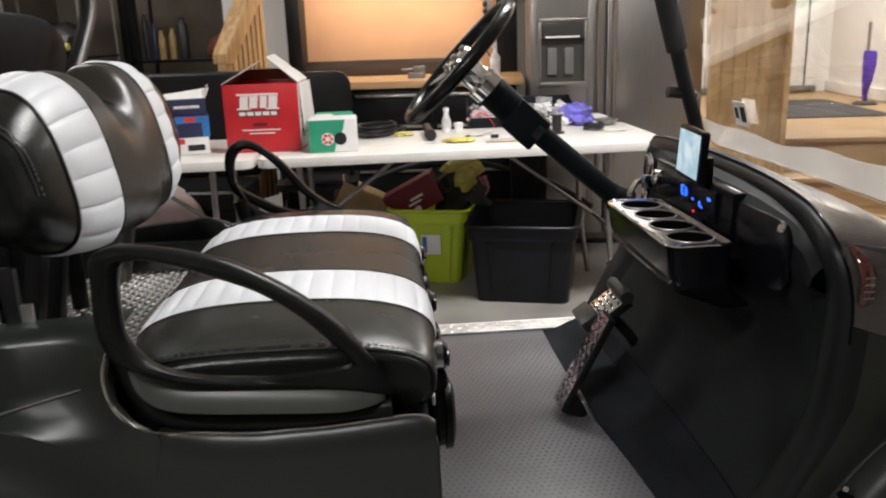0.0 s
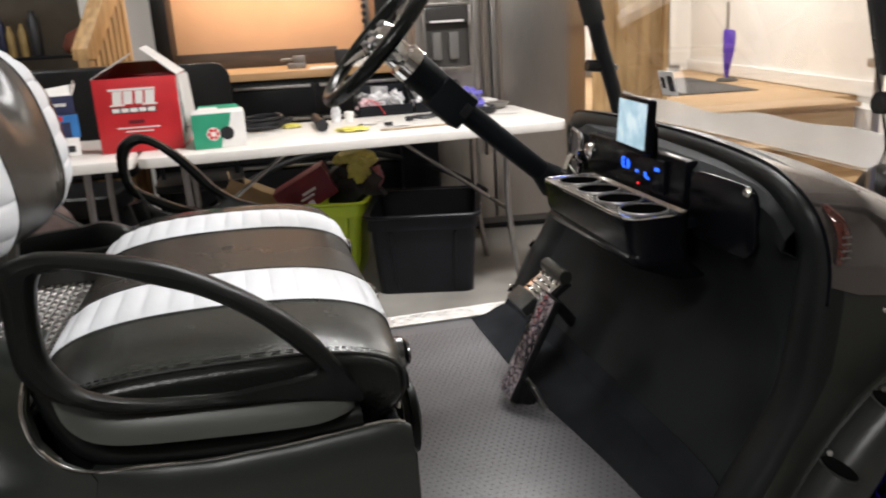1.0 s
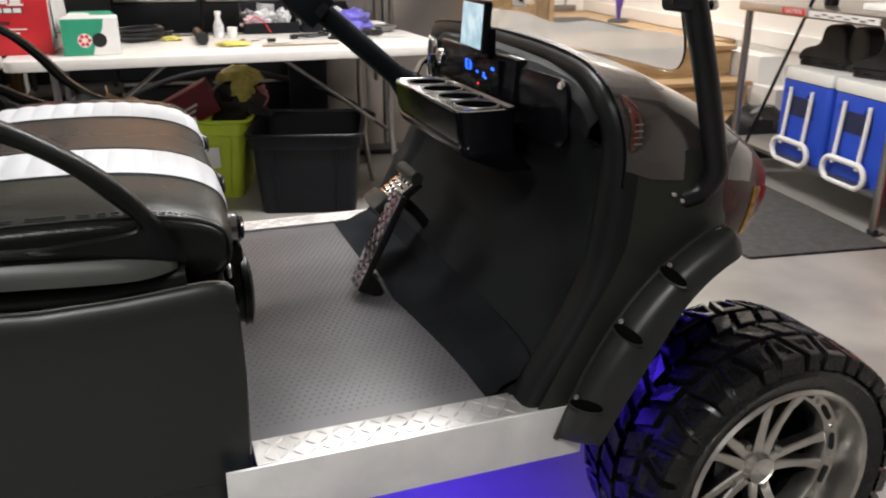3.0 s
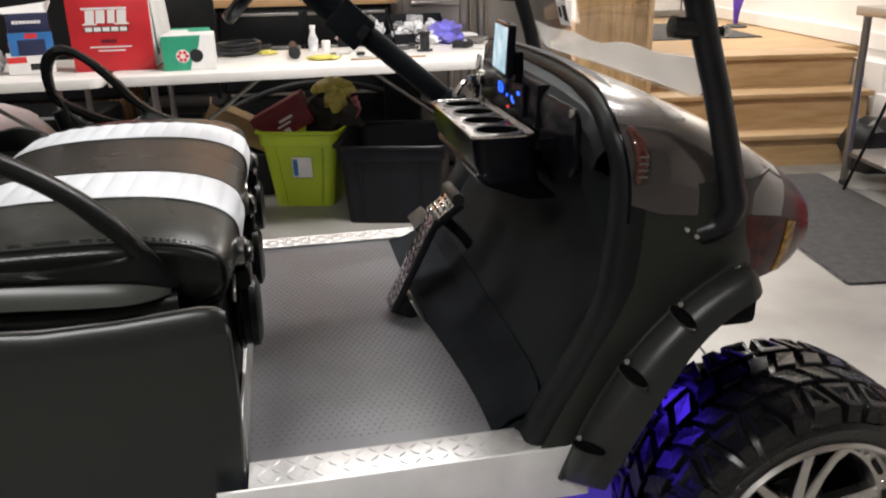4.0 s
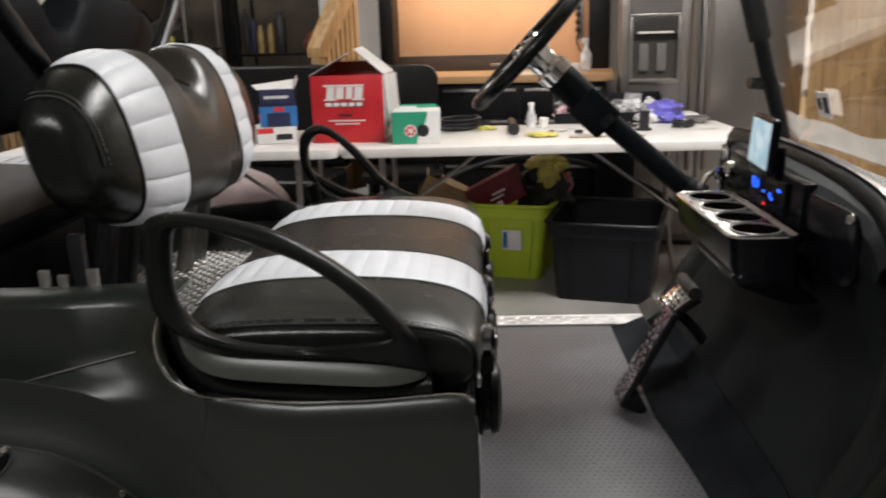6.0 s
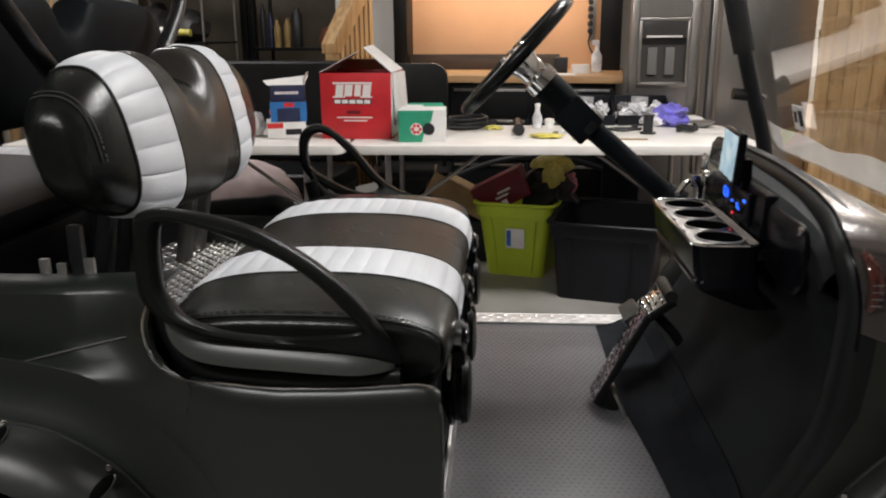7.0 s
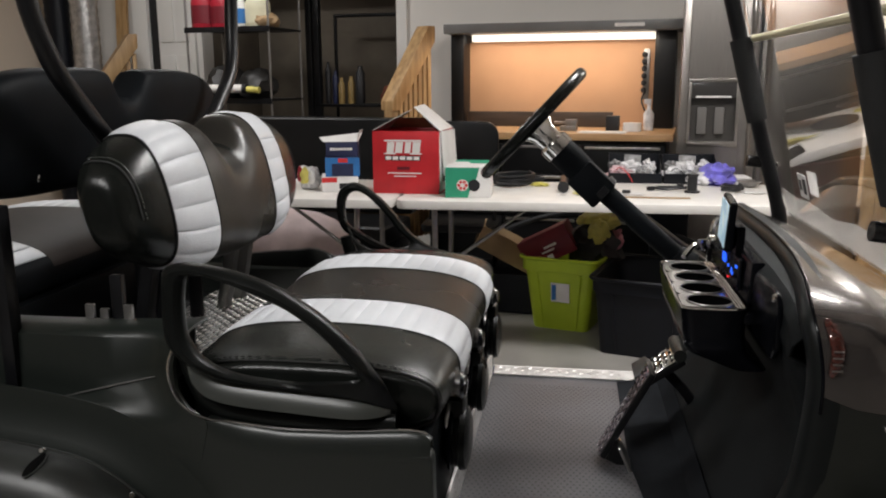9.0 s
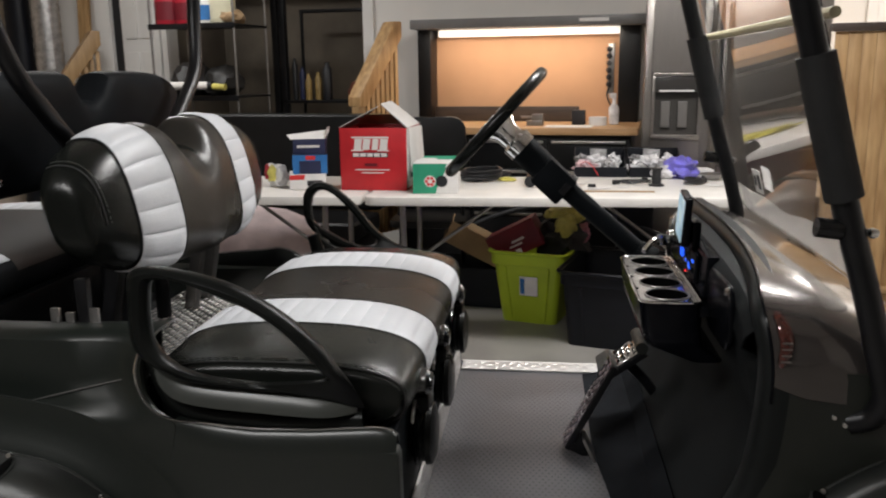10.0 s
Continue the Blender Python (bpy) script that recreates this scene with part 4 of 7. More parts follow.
# ---------------------------------------------------------------- totes and what stands under the table
def tote(name, m, w0, d0, w1, d1, h, mat, label):
    """A tapered storage tub with a turned-down rim and ribs."""
    ob = thing(name, m, label, "tote", "storage totes")

    def ring(w, d, z, r):
        return [(x, y, z) for x, y in rounded(w, d, r, 5)]
    t = 0.004
    part("tub", loft([ring(w0, d0, 0, 0.04), ring(w0 + (w1 - w0) * 0.82, d0 + (d1 - d0) * 0.82, h * 0.82, 0.045), ring(w1 + 0.012, d1 + 0.012, h * 0.83, 0.05), ring(w1 + 0.014, d1 + 0.014, h, 0.05),
                      ring(w1 - 2 * t, d1 - 2 * t, h, 0.045), ring(w0 - 2 * t, d0 - 2 * t, 0.006, 0.035)], True, False, True), mat, ob)
    part("rim", tube([(x, y, h) for x, y in rounded(w1 + 0.03, d1 + 0.03, 0.055, 5)], 0.009, 8, closed=True, n=0), mat, ob)
    for x in (-0.30, 0.30):
        a, b = Vector((x * w0, -d0 / 2 - 0.002, 0.02)), Vector((x * w1, -d0 / 2 - (d1 - d0) * 0.40 - 0.002, h * 0.80))
        part("rib", tube([a, b], 0.008, 6, n=0), mat, ob)
    return ob


lt = tote("lime_tote", pose(-0.20, 4.21, 0, 0, 0, -8), 0.29, 0.36, 0.38, 0.45, 0.375, LIME, "lime green plastic storage tub filled with boxes")
part("sticker", box(-0.035, 0.06, -0.208, -0.2055, 0.17, 0.27, 0), WHITECARD, lt, "white printed sticker").matrix_basis = pose(0, 0, 0, 4)
part("sticker_print", box(-0.030, -0.008, -0.211, -0.2085, 0.18, 0.26, 0), BLUECARD, lt, "blue print on the sticker").matrix_basis = pose(0, 0, 0, 4)
tote("black_tote", pose(0.245, 3.93, 0, 0, 0, -8), 0.42, 0.46, 0.475, 0.55, 0.365, BIN, "empty black plastic storage tub with open top")


def in_tote():
    ob = thing("red_carton", pose(-0.30, 4.06, 0.335, 0, -28, 0), "dark red carton tilted in the green tub", "carton")
    part("carton", box(-0.10, 0.17, 0, 0.16, 0.0, 0.15, 0.003), DARKRED, ob)
    part("text_bar", join(box(0.02, 0.09, -0.001, 0, 0.07, 0.082, 0), box(0.0, 0.07, -0.001, 0, 0.05, 0.06, 0)), WHITEINK, ob, "small white bars")
    part("text_patch", box(0.02, 0.05, -0.001, 0, 0.01, 0.035, 0), WHITEINK, ob, "small white patch")
    ob = thing("yellow_bag", pose(-0.06, 4.18, 0.545), "yellow plastic bag bulging over the tub", "bag")
    part("bag", join(lump(0.10, 0.08, 0.055, 0.22, 12.0, 4), moved(lump(0.055, 0.05, 0.080, 0.22, 19.0, 4), pose(0.01, -0.07, -0.05, 20))), YELLOW, ob)
    ob = thing("dark_bag", pose(-0.08, 4.19, 0.41), "black bag stuffed in the green tub", "bag")
    part("bag", lump(0.14, 0.13, 0.13, 0.4, 15.0), LEATHER, ob)
    ob = thing("pink_wrapper", pose(0.01, 4.17, 0.43, 0, 30), "pink plastic wrapper at the tub's edge", "wrapper")
    part("wrapper", lump(0.045, 0.05, 0.08, 0.4, 17.0), PINK, ob)


in_tote()


def under_table():
    ob = thing("cardboard_tray", pose(-0.60, 4.35, 0.30, 0, 28, 12), "tilted brown cardboard tray under the table", "carton")
    part("base", box(-0.17, 0.17, -0.12, 0.12, 0, 0.006, 0.001), CARD, ob)
    for a, b, c, d in ((-0.17, 0.17, -0.12, -0.114), (-0.17, 0.17, 0.114, 0.12), (-0.17, -0.164, -0.114, 0.114), (0.164, 0.17, -0.114, 0.114)):
        part("side", box(a, b, c, d, 0.006, 0.12, 0.001), CARD, ob)
    ob = thing("storage_crate", pose(-0.55, 4.40, 0.0), "dark plastic crate on the floor under the table", "crate")
    part("crate", box(-0.25, 0.22, -0.15, 0.20, 0, 0.22, 0.012), BIN, ob)
    ob = thing("machine_housing", pose(0.28, 4.62, 0.0), "black machine housing under the table", "housing")
    part("housing", box(-0.10, 0.10, -0.12, 0.12, 0, 0.66, 0.02), BIN, ob)
    ob = thing("hose", pose(-0.1, 4.45, 0), "black hose looped under the table", "hose")
    part("hose", tube([(-1.0, -0.3, 0.02), (-0.8, 0.0, 0.25), (-0.4, 0.2, 0.45), (0.0, 0.15, 0.52), (0.45, 0.05, 0.42), (0.7, -0.1, 0.30)], 0.016, 8), INK, ob)


under_table()


# ---------------------------------------------------------------- steel cart and coolers by the side wall
blob("cloth_bundle", -1.80, 4.16, 0.19, 0.40, 0.20, 0.205, MAUVE, "pale mauve bundle of cloth on the garage floor", "bundle", 5, 0.10)


def steel_table():
    ob = thing("steel_table", pose(2.50, 2.92, 0), "stainless steel work table with undershelf by the wall", "table")
    part("top", box(-0.03, 0.62, -0.04, 1.18, 0.83, 0.875, 0.006), STEEL, ob)
    part("undershelf", box(-0.01, 0.60, -0.01, 1.15, 0.155, 0.175, 0.004), STEELDK, ob)
    for x in (0.0, 0.59):
        for y in (0.0, 1.12):
            leg = part("leg", rod((x, y, 0.03), (x, y, 0.83), 0.019, 14), STEEL, ob)
            part("foot", lathe([(0.022, 0), (0.024, 0.02), (0.016, 0.035)], 14, pose(x, y, 0)), INK, leg)
    part("warning_label", box(-0.0325, -0.0305, 0.62, 0.80, 0.838, 0.868, 0), WHITEINK, ob, "red and white warning label")
    part("label_field", box(-0.0335, -0.0326, 0.622, 0.798, 0.8385, 0.8675, 0), REDINK, ob, "red warning field")
    word = bpy.data.curves.new("warning_word", "FONT")
    word.body, word.size, word.extrude, word.align_x, word.align_y = "CAUTION", 0.028, 0.0004, "CENTER", "CENTER"
    word.materials.append(WHITEINK)
    letters = new("warning_word", word)
    letters.parent = ob
    letters.matrix_basis = pose(-0.0345, 0.71, 0.853, 90, 0, -90)
    part("warning_label", box(-0.0325, -0.0305, 0.14, 0.60, 0.838, 0.866, 0), WHITECARD, ob, "pale instruction strip")
    part("text_bar", join(*[box(-0.0345, -0.033, 0.17 + 0.05 * i, 0.205 + 0.05 * i, 0.852 - 0.008 * (i % 2), 0.858 - 0.008 * (i % 2), 0) for i in range(8)]), STEELDK, ob, "grey unreadable bars")


steel_table()


def cooler(y, label):
    ob = thing("cooler", pose(2.53, y, 0.176), label, "cooler", "coolers on the undershelf")
    W, D, H = 0.36, 0.34, 0.36
    part("body", prism([(x + D / 2, y2 + W / 2) for x, y2 in rounded(D, W, 0.03)], "z", 0, H, 0.008), BLUE, ob)
    part("lid", prism([(x + D / 2, y2 + W / 2) for x, y2 in rounded(D + 0.012, W + 0.012, 0.03)], "z", H + 0.001, H + 0.06, 0.014), WHITEPL, ob, "white lid")
    part("recess", box(-0.003, -0.0005, 0.09, W - 0.09, 0.20, 0.29, 0), NAVY, ob, "dark recess")
    for y2 in (0.10, W - 0.10):
        part("handle_arm", tube([(-0.012, y2, 0.33), (-0.018, y2, 0.22), (-0.03, y2, 0.06)], 0.010, 8), WHITEPL, ob, "white handle arm")
        part("hinge_pin", lathe([(0.012, 0), (0.012, 0.008), (0.006, 0.01)], 12, pose(0, y2 + 0.045, 0.31, 0, -90)), BLUE, ob)
    part("handle", tube([(-0.034, yy + W / 2, zz + 0.035) for yy, zz in rounded(0.27, 0.10, 0.049, 5)], 0.013, 8, closed=True, n=0), WHITEPL, ob, "white loop handle")


cooler(3.37, "blue cooler with white lid and white handle")
cooler(2.98, "blue cooler with white lid and white handle")


def boot(x, y, turn, label):
    ob = thing("boot", pose(x, y, 0.597, 0, 0, turn), label, "boot", "boots on the coolers")
    out = [(-0.13, 0.02), (0.12, 0.02), (0.14, 0.05), (0.11, 0.08), (0.03, 0.11), (0.0, 0.19), (-0.10, 0.19), (-0.13, 0.08)]
    part("upper", prism([(p.x, p.z) for p in spline([(a, 0, b) for a, b in out], 4, True)], "y", -0.045, 0.045, 0.018, 3), LEATHER, ob)
    part("sole", prism([(a * 1.0, b) for a, b in rounded(0.29, 0.10, 0.045)], "z", 0.0, 0.025, 0.004), RUBBER, ob)


boot(2.68, 3.62, 100, "worn black leather boot on a cooler lid")
boot(2.72, 3.47, 85, "worn black leather boot on a cooler lid")
boot(2.68, 3.22, 110, "worn black leather boot on a cooler lid")
boot(2.72, 3.08, 95, "worn black leather boot on a cooler lid")


def steel_top_things():
    ob = thing("spray_can", pose(2.68, 3.66, 0.876), "dark spray can with red top on the steel table", "can")
    part("can", lathe([(0.03, 0), (0.033, 0.01), (0.033, 0.16), (0.02, 0.18)], 18), CABINET, ob)
    part("cap", lathe([(0.024, 0.18), (0.024, 0.215), (0.02, 0.22)], 16), REDINK, ob)
    ob = thing("picture_frame", pose(3.06, 3.5, 0.876, 0, -8, 0), "wooden framed dark board leaning on the wall", "frame")
    part("frame", join(box(0, 0.02, 0.0, 0.03, 0, 0.4, 0.003), box(0, 0.02, -0.5, -0.47, 0, 0.4, 0.003), box(0, 0.02, -0.47, 0.0, 0, 0.03, 0.003)), CARD, ob)
    part("board", box(0.005, 0.015, -0.47, 0.0, 0.03, 0.4, 0), CABINET, ob)
    ob = thing("white_tray", pose(2.75, 3.2, 0.876), "white plastic tray on the steel table", "tray")
    part("tray", box(-0.12, 0.12, -0.18, 0.18, 0, 0.03, 0.008), WHITEPL, ob)
    ob = thing("metal_rod", pose(2.44, 3.95, 0, 0, 0, 0), "thin dark metal rod leaning by the steel table", "rod")
    part("rod", rod((0.0, -0.02, 0.0), (0.12, -0.55, 1.35), 0.008), METALBLK, ob)
    ob = thing("red_toolbox", pose(2.85, 2.55, 0), "red metal toolbox standing by the steel table", "toolbox")
    part("body", box(-0.30, 0.2, -0.30, 0.28, 0.02, 0.60, 0.01), shader("red_enamel", (0.50, 0.012, 0.025), 0.3, vary=0.06), ob)
    part("lid", box(-0.305, 0.205, -0.305, 0.285, 0.602, 0.64, 0.01), shader("red_enamel_lid", (0.48, 0.012, 0.025), 0.3, vary=0.06), ob)
    ob = thing("shoe_pile", pose(2.80, 4.30, 0), "dark heap of shoes and bags beside the steps", "heap")
    part("bag", moved(lump(0.16, 0.14, 0.18, 0.3, 31.0), pose(0, 0, 0.126)), LEATHER, ob)


steel_top_things()


def purple_mop():
    """Upright brush: a leaf-shaped violet blade on a steel shaft, standing on a dark foot."""
    ob = thing("boot_brush", pose(2.98, 6.75, 0.541), "violet leaf-shaped brush on a dark round foot", "brush")
    out = spline([(x, 0, z) for x, z in ((-0.012, 0.025), (-0.028, 0.14), (-0.036, 0.27), (-0.036, 0.40), (0.0, 0.405), (0.046, 0.398), (0.056, 0.33), (0.044, 0.22), (0.016, 0.10), (0.008, 0.025))], 5, True)
    part("blade", prism([(p.x, p.z) for p in out], "y", -0.018, 0.018, 0.006), PURPLE, ob)
    part("shaft", rod((-0.012, 0, 0.40), (-0.012, 0, 0.62), 0.013), STEEL, ob)
    part("foot", lathe([(0.085, 0.0), (0.09, 0.008), (0.07, 0.022), (0.02, 0.028)], 24), DARKMAT, ob, "dark round foot")


purple_mop()
# ---------------------------------------------------------------- the golf cart
CART = pose(0, 1.15, 0, 0, 0, 8)
cart = thing("golf_cart", CART, "lifted black golf cart with striped seats and chrome wheels", "golf cart")
MID = 0.48


def mirror(bm):
    """The same shape on the cart's other side."""
    return moved(bm, Matrix.Translation((0, 2 * MID, 0)) @ Matrix.Diagonal((1, -1, 1, 1)))


def body_panel(far=False):
    """Side of the seat base: flat flank, wheel arch, scooped armrest recess and a creased, sloping shoulder."""
    arch = [(-0.82 + 0.39 * math.cos(radians(a)), 0.305 + 0.39 * math.sin(radians(a))) for a in range(20, 161, 14)]
    edge = [(0.018, 0.44), (0.022, 0.60), (0.020, 0.690), (0.016, 0.701), (-0.02, 0.701), (-0.12, 0.693), (-0.215, 0.690), (-0.29, 0.695), (-0.336, 0.697), (-0.36, 0.690),
            (-0.60, 0.680), (-0.70, 0.700), (-0.85, 0.702), (-1.25, 0.702), (-1.30, 0.6), (-1.27, 0.44)]
    low = [(-0.82 - 0.39 * math.cos(radians(20)), 0.44)]
    out = edge + low + arch[::-1] + [(-0.82 + 0.39 * math.cos(radians(20)), 0.44)]
    bm = prism(out, "y", -0.022, 0.012, 0.006, 3)
    prof = [(-0.0224, 0.664, -0.352), (-0.0224, 0.712, -0.340), (-0.0223, 0.728, -0.337), (-0.0222, 0.738, -0.342), (-0.0215, 0.754, -0.367), (-0.0200, 0.782, -0.388), (-0.0160, 0.815, -0.396), (-0.008, 0.842, -0.392), (0.006, 0.860, -0.385), (0.040, 0.868, -0.384), (0.090, 0.868, -0.384), (0.128, 0.859, -0.395), (0.140, 0.838, -0.425), (0.146, 0.72, -0.44)]
    rows = []
    for k in range(21):
        u, row = k / 20, []
        for i, (y, z, x0) in enumerate(prof):
            x = x0 + (-1.25 - x0) * u ** 1.4
            w = min(1.0, max(0.0, (-0.385 - x) / 0.06))
            crease = max(0.742, 0.786 + 0.262 * (x + 0.445))
            z += w * (0.0, 0.0, 0.0, 0.002, 0.5 * (0.734 + crease) - z, crease - z, crease + 0.018 - z, 0.004)[min(i, 7)] if i < 8 else 0.0
            y += w * (0.0, 0.0, 0.0, 0.006, 0.024, 0.044, 0.044, 0.041, 0.032, 0.012)[i] if i < 10 else 0.0
            z -= 0.012 * math.sin(math.pi * u) * (i > 7)
            row.append((x, y + 0.002 * math.sin(3 * u), 0.73 + (z - 0.73) * 0.48 if far and z > 0.73 else z))
        rows.append(row)
    return join(bm, shell(rows, 0.005))


part("body_panel", body_panel(), BODY, cart, "black metallic body side")
part("body_panel", mirror(body_panel(True)), BODY, cart, "black metallic body side")


LEDGE = spline([(-0.372, 0.846, 0.79), (-0.393, 0.850, 0.813), (-0.440, 0.850, 0.828), (-0.480, 0.850, 0.823), (-0.55, 0.850, 0.818), (-0.65, 0.850, 0.807), (-0.86, 0.850, 0.79)], 4)


def shoulder_ledge():
    """Inner top of the far body shoulder behind the seat, with a humped edge."""
    return shell([[(p.x, y, p.z - s) for y, s in ((0.900, 0.026), (0.868, 0.010), (0.856, 0.002), (0.848, 0.001), (0.838, 0.008), (0.828, 0.026), (0.820, 0.060), (0.816, 0.12))] for p in LEDGE], 0.004)


part("shoulder_ledge", shoulder_ledge(), ARM, cart, "glossy black ledge of the body shoulder")
rim = spline([(0.010, -0.006, 0.728), (-0.02, -0.006, 0.733), (-0.12, -0.006, 0.725), (-0.215, -0.006, 0.722), (-0.29, -0.010, 0.7295), (-0.340, -0.020, 0.739), (-0.369, -0.024, 0.754), (-0.390, -0.022, 0.780), (-0.398, -0.018, 0.815), (-0.394, -0.010, 0.842), (-0.386, 0.006, 0.862)], 5)


def body_roll():
    """The flank's upper edge rolling over into the armrest recess."""
    rows = []
    for x in np.linspace(0.0165, -0.343, 31):
        top = float(np.interp(-x, [-0.0165, -0.006, 0.02, 0.12, 0.215, 0.29, 0.343], [0.722, 0.731, 0.733, 0.725, 0.722, 0.729, 0.737]))
        wide = 0.003 + 0.013 * min(1.0, (x + 0.345) / 0.07)
        row = [(x, 0.012, top - 0.020), (x, 0.006, top - 0.003), (x, -0.0222 + wide + 0.004, top)]
        for k in range(9):
            a = math.pi / 2 * k / 8
            row.append((x, -0.0222 + wide * (1 - math.sin(a)), top - 0.046 * (1 - math.cos(a))))
        rows.append(row)
    return shell(rows, 0.003)


part("body_roll", body_roll(), BODY, cart, "rounded upper edge of the body side")
part("body_roll", mirror(body_roll()), BODY, cart, "rounded upper edge of the body side")
# Chrome tube stands for the highlight on the black rolled edge.
part("recess_edge_line", tube(rim, lambda u: 0.0021 + 0.0014 * max(0.0, 2 * u - 1), 8, n=0), CHROME, cart, "chrome line for the highlight on the armrest recess edge")
part("recess_edge_line", tube([p + Vector((0, 0.002, 0.0005)) for p in LEDGE[:22]], 0.0016, 6, n=0), STEELDK, cart, "dull steel line along the far armrest recess edge")
# Thin steel-coloured tube paints the lamp's glint along the crease.
part("crease_glint", tube([(x, 0.0226, 0.7865 + 0.262 * (x + 0.445)) for x in np.linspace(-0.43, -0.61, 8)], lambda u: 0.0004 + 0.0016 * math.sin(math.pi * u) ** 0.5, 8, n=0), STEELDK, cart, "thin steel line for the glint on the body shoulder's crease")
part("body_lower", box(-0.43, 0.019, -0.0205, 0.010, 0.385, 0.452, 0.004), BODY, cart, "black lower edge of the body side")
part("seat_pan", join(box(-0.44, 0.0, 0.055, 2 * MID - 0.055, 0.44, 0.725, 0.012), box(-0.44, -0.002, 0.0, 2 * MID, 0.69, 0.704, 0.003)), KICK, cart)
part("recess_wall", prism([(-0.385, 0.70), (-0.05, 0.70), (-0.06, 0.765), (-0.30, 0.772), (-0.385, 0.83)], "y", 0.03, 0.05, 0.008, 3), ARM, cart, "smooth black wall behind the armrest")
part("seat_front", prism([(-0.005, 0.44), (0.014, 0.44), (0.010, 0.715), (-0.005, 0.715)], "y", 0.014, 2 * MID - 0.014, 0.004), KICK, cart)
part("kick_plate", join(box(0.0145, 0.020, 0.02, 2 * MID - 0.02, 0.472, 0.545, 0.001), moved(lozenges(0.475, 0.545, 0.02, 2 * MID - 0.02, 0), pose(0.0202, 0, 0.0, 0, -90) @ Matrix.Diagonal((1, 1, -1, 1)))), PLATE, cart, "diamond plate strip along the seat base")
part("rear_deck", box(-1.28, -0.455, 0.14, 2 * MID - 0.14, 0.50, 0.71, 0.006), KICK, cart)
well = part("bag_well_plate", box(-0.70, -0.445, 0.14, 2 * MID - 0.10, 0.711, 0.716, 0.001), shader("dark_plate_base", (0.05, 0.05, 0.05), 0.4, metal=0.6, vary=0.3, vary_scale=30), cart, "dark diamond plate behind the seat")
part("plate_ribs", lozenges(-0.70, -0.445, 0.14, 2 * MID - 0.1, 0.7162, 0.0145, 0.0024), ALLOY, well, "bright ribs of the dark diamond plate")
part("well_side", box(-0.70, -0.44, 2 * MID - 0.09, 2 * MID - 0.06, 0.70, 0.80, 0.01), KICK, cart)
part("frame", join(box(-1.2, 0.95, 0.16, 0.22, 0.33, 0.43, 0.005), box(-1.2, 0.95, 0.74, 0.80, 0.33, 0.43, 0.005), box(-0.5, 0.0, 0.2, 0.78, 0.32, 0.43, 0.01)), METALBLK, cart)


# seats
def power(c, n):
    return math.copysign(abs(c) ** (2 / n), c)


def cushion_point(v, a, swell=0.0):
    """Front seat: v runs from -1 to 1 across the cart, a round the section."""
    e = (1 - abs(v) ** 7) ** 0.36 if abs(v) < 1 else 0.0
    hx, hz = 0.205 + 0.022 * e, 0.034 + 0.024 * e
    c, s = math.cos(a), math.sin(a)
    x = -0.197 + (hx + swell) * power(c, 3.6)
    z = 0.762 + (hz + swell) * power(s, 2.7) * (1.0 if s > 0 else 1.25)
    if s > 0:
        z += 0.016 * (1 - ((x + 0.21) / 0.25) ** 2) * e - 0.004 * e
    return Vector((x, MID + 0.448 * v, z))


def back_point(v, a, swell=0.0):
    """Front backrest: two humps with a steep notch between."""
    e = (1 - abs(v) ** 4.2) ** 0.46 if abs(v) < 1 else 0.0
    top = 1.184 - 0.066 * math.exp(-(abs(v + 0.098) / 0.151) ** 3.4) - 0.035 * (1 - e) - 0.022 * abs(v) ** 3
    low = 0.906 + 0.03 * (1 - e) + 0.02 * abs(v) ** 2
    zc, hz = (top + low) / 2, (top - low) / 2 * (0.34 + 0.66 * e ** 0.8)
    hx = 0.022 + 0.054 * e
    c, s = math.cos(a), math.sin(a)
    z = zc + (hz + swell) * power(s, 2.8)
    x = -0.535 + (hx + swell) * power(c, 2.5) - 0.20 * (z - 1.03) + 0.012 * math.cos(v * 3.0)
    return Vector((x, 0.497 + 0.417 * v, z))


def padded(fn, nv=64, na=72):
    vs = [-1 + 2 * (0.5 - 0.5 * math.cos(math.pi * (i + 0.3) / (nv + 0.6))) for i in range(nv + 1)]
    return loft([[fn(v, 2 * math.pi * k / na) for k in range(na)] for v in vs])


def stripe(fn, y0, y1, half, a0, a1, ribs, lean=0.0, n=168, m=9, mid=MID):
    """A pale panel sewn round the cushion, quilted across."""
    rows = []
    fine = [a0 + (a1 - a0) * i / 600 for i in range(601)]
    line = [fn(((y0 + y1) / 2 - mid) / half, a) for a in fine]
    run = np.concatenate([[0.0], np.cumsum([(q - p).length for p, q in zip(line, line[1:])])])
    run /= run[-1]
    for i in range(n + 1):
        u = i / n
        a = float(np.interp(u, run, fine))
        groove = abs(math.sin(math.pi * ribs * u)) ** 0.42
        row = []
        for k in range(m):
            w = k / (m - 1)
            low = y0 + lean * max(0.0, math.sin(a)) ** 3
            y = low + (y1 - low) * w
            row.append(fn((y - mid) / half, a, 0.0010 + 0.0056 * groove * (1 - (2 * w - 1) ** 6)))
        rows.append(row)
    return loft(rows, False, False, False)


def seam(fn, y, half, a0, a1, r=0.0016, n=80, mid=MID, lean=0.0):
    return tube([fn((y + lean * max(0.0, math.sin(a0 + (a1 - a0) * i / n)) ** 3 - mid) / half, a0 + (a1 - a0) * i / n, 0.0014) for i in range(n + 1)], r, 5, n=0)


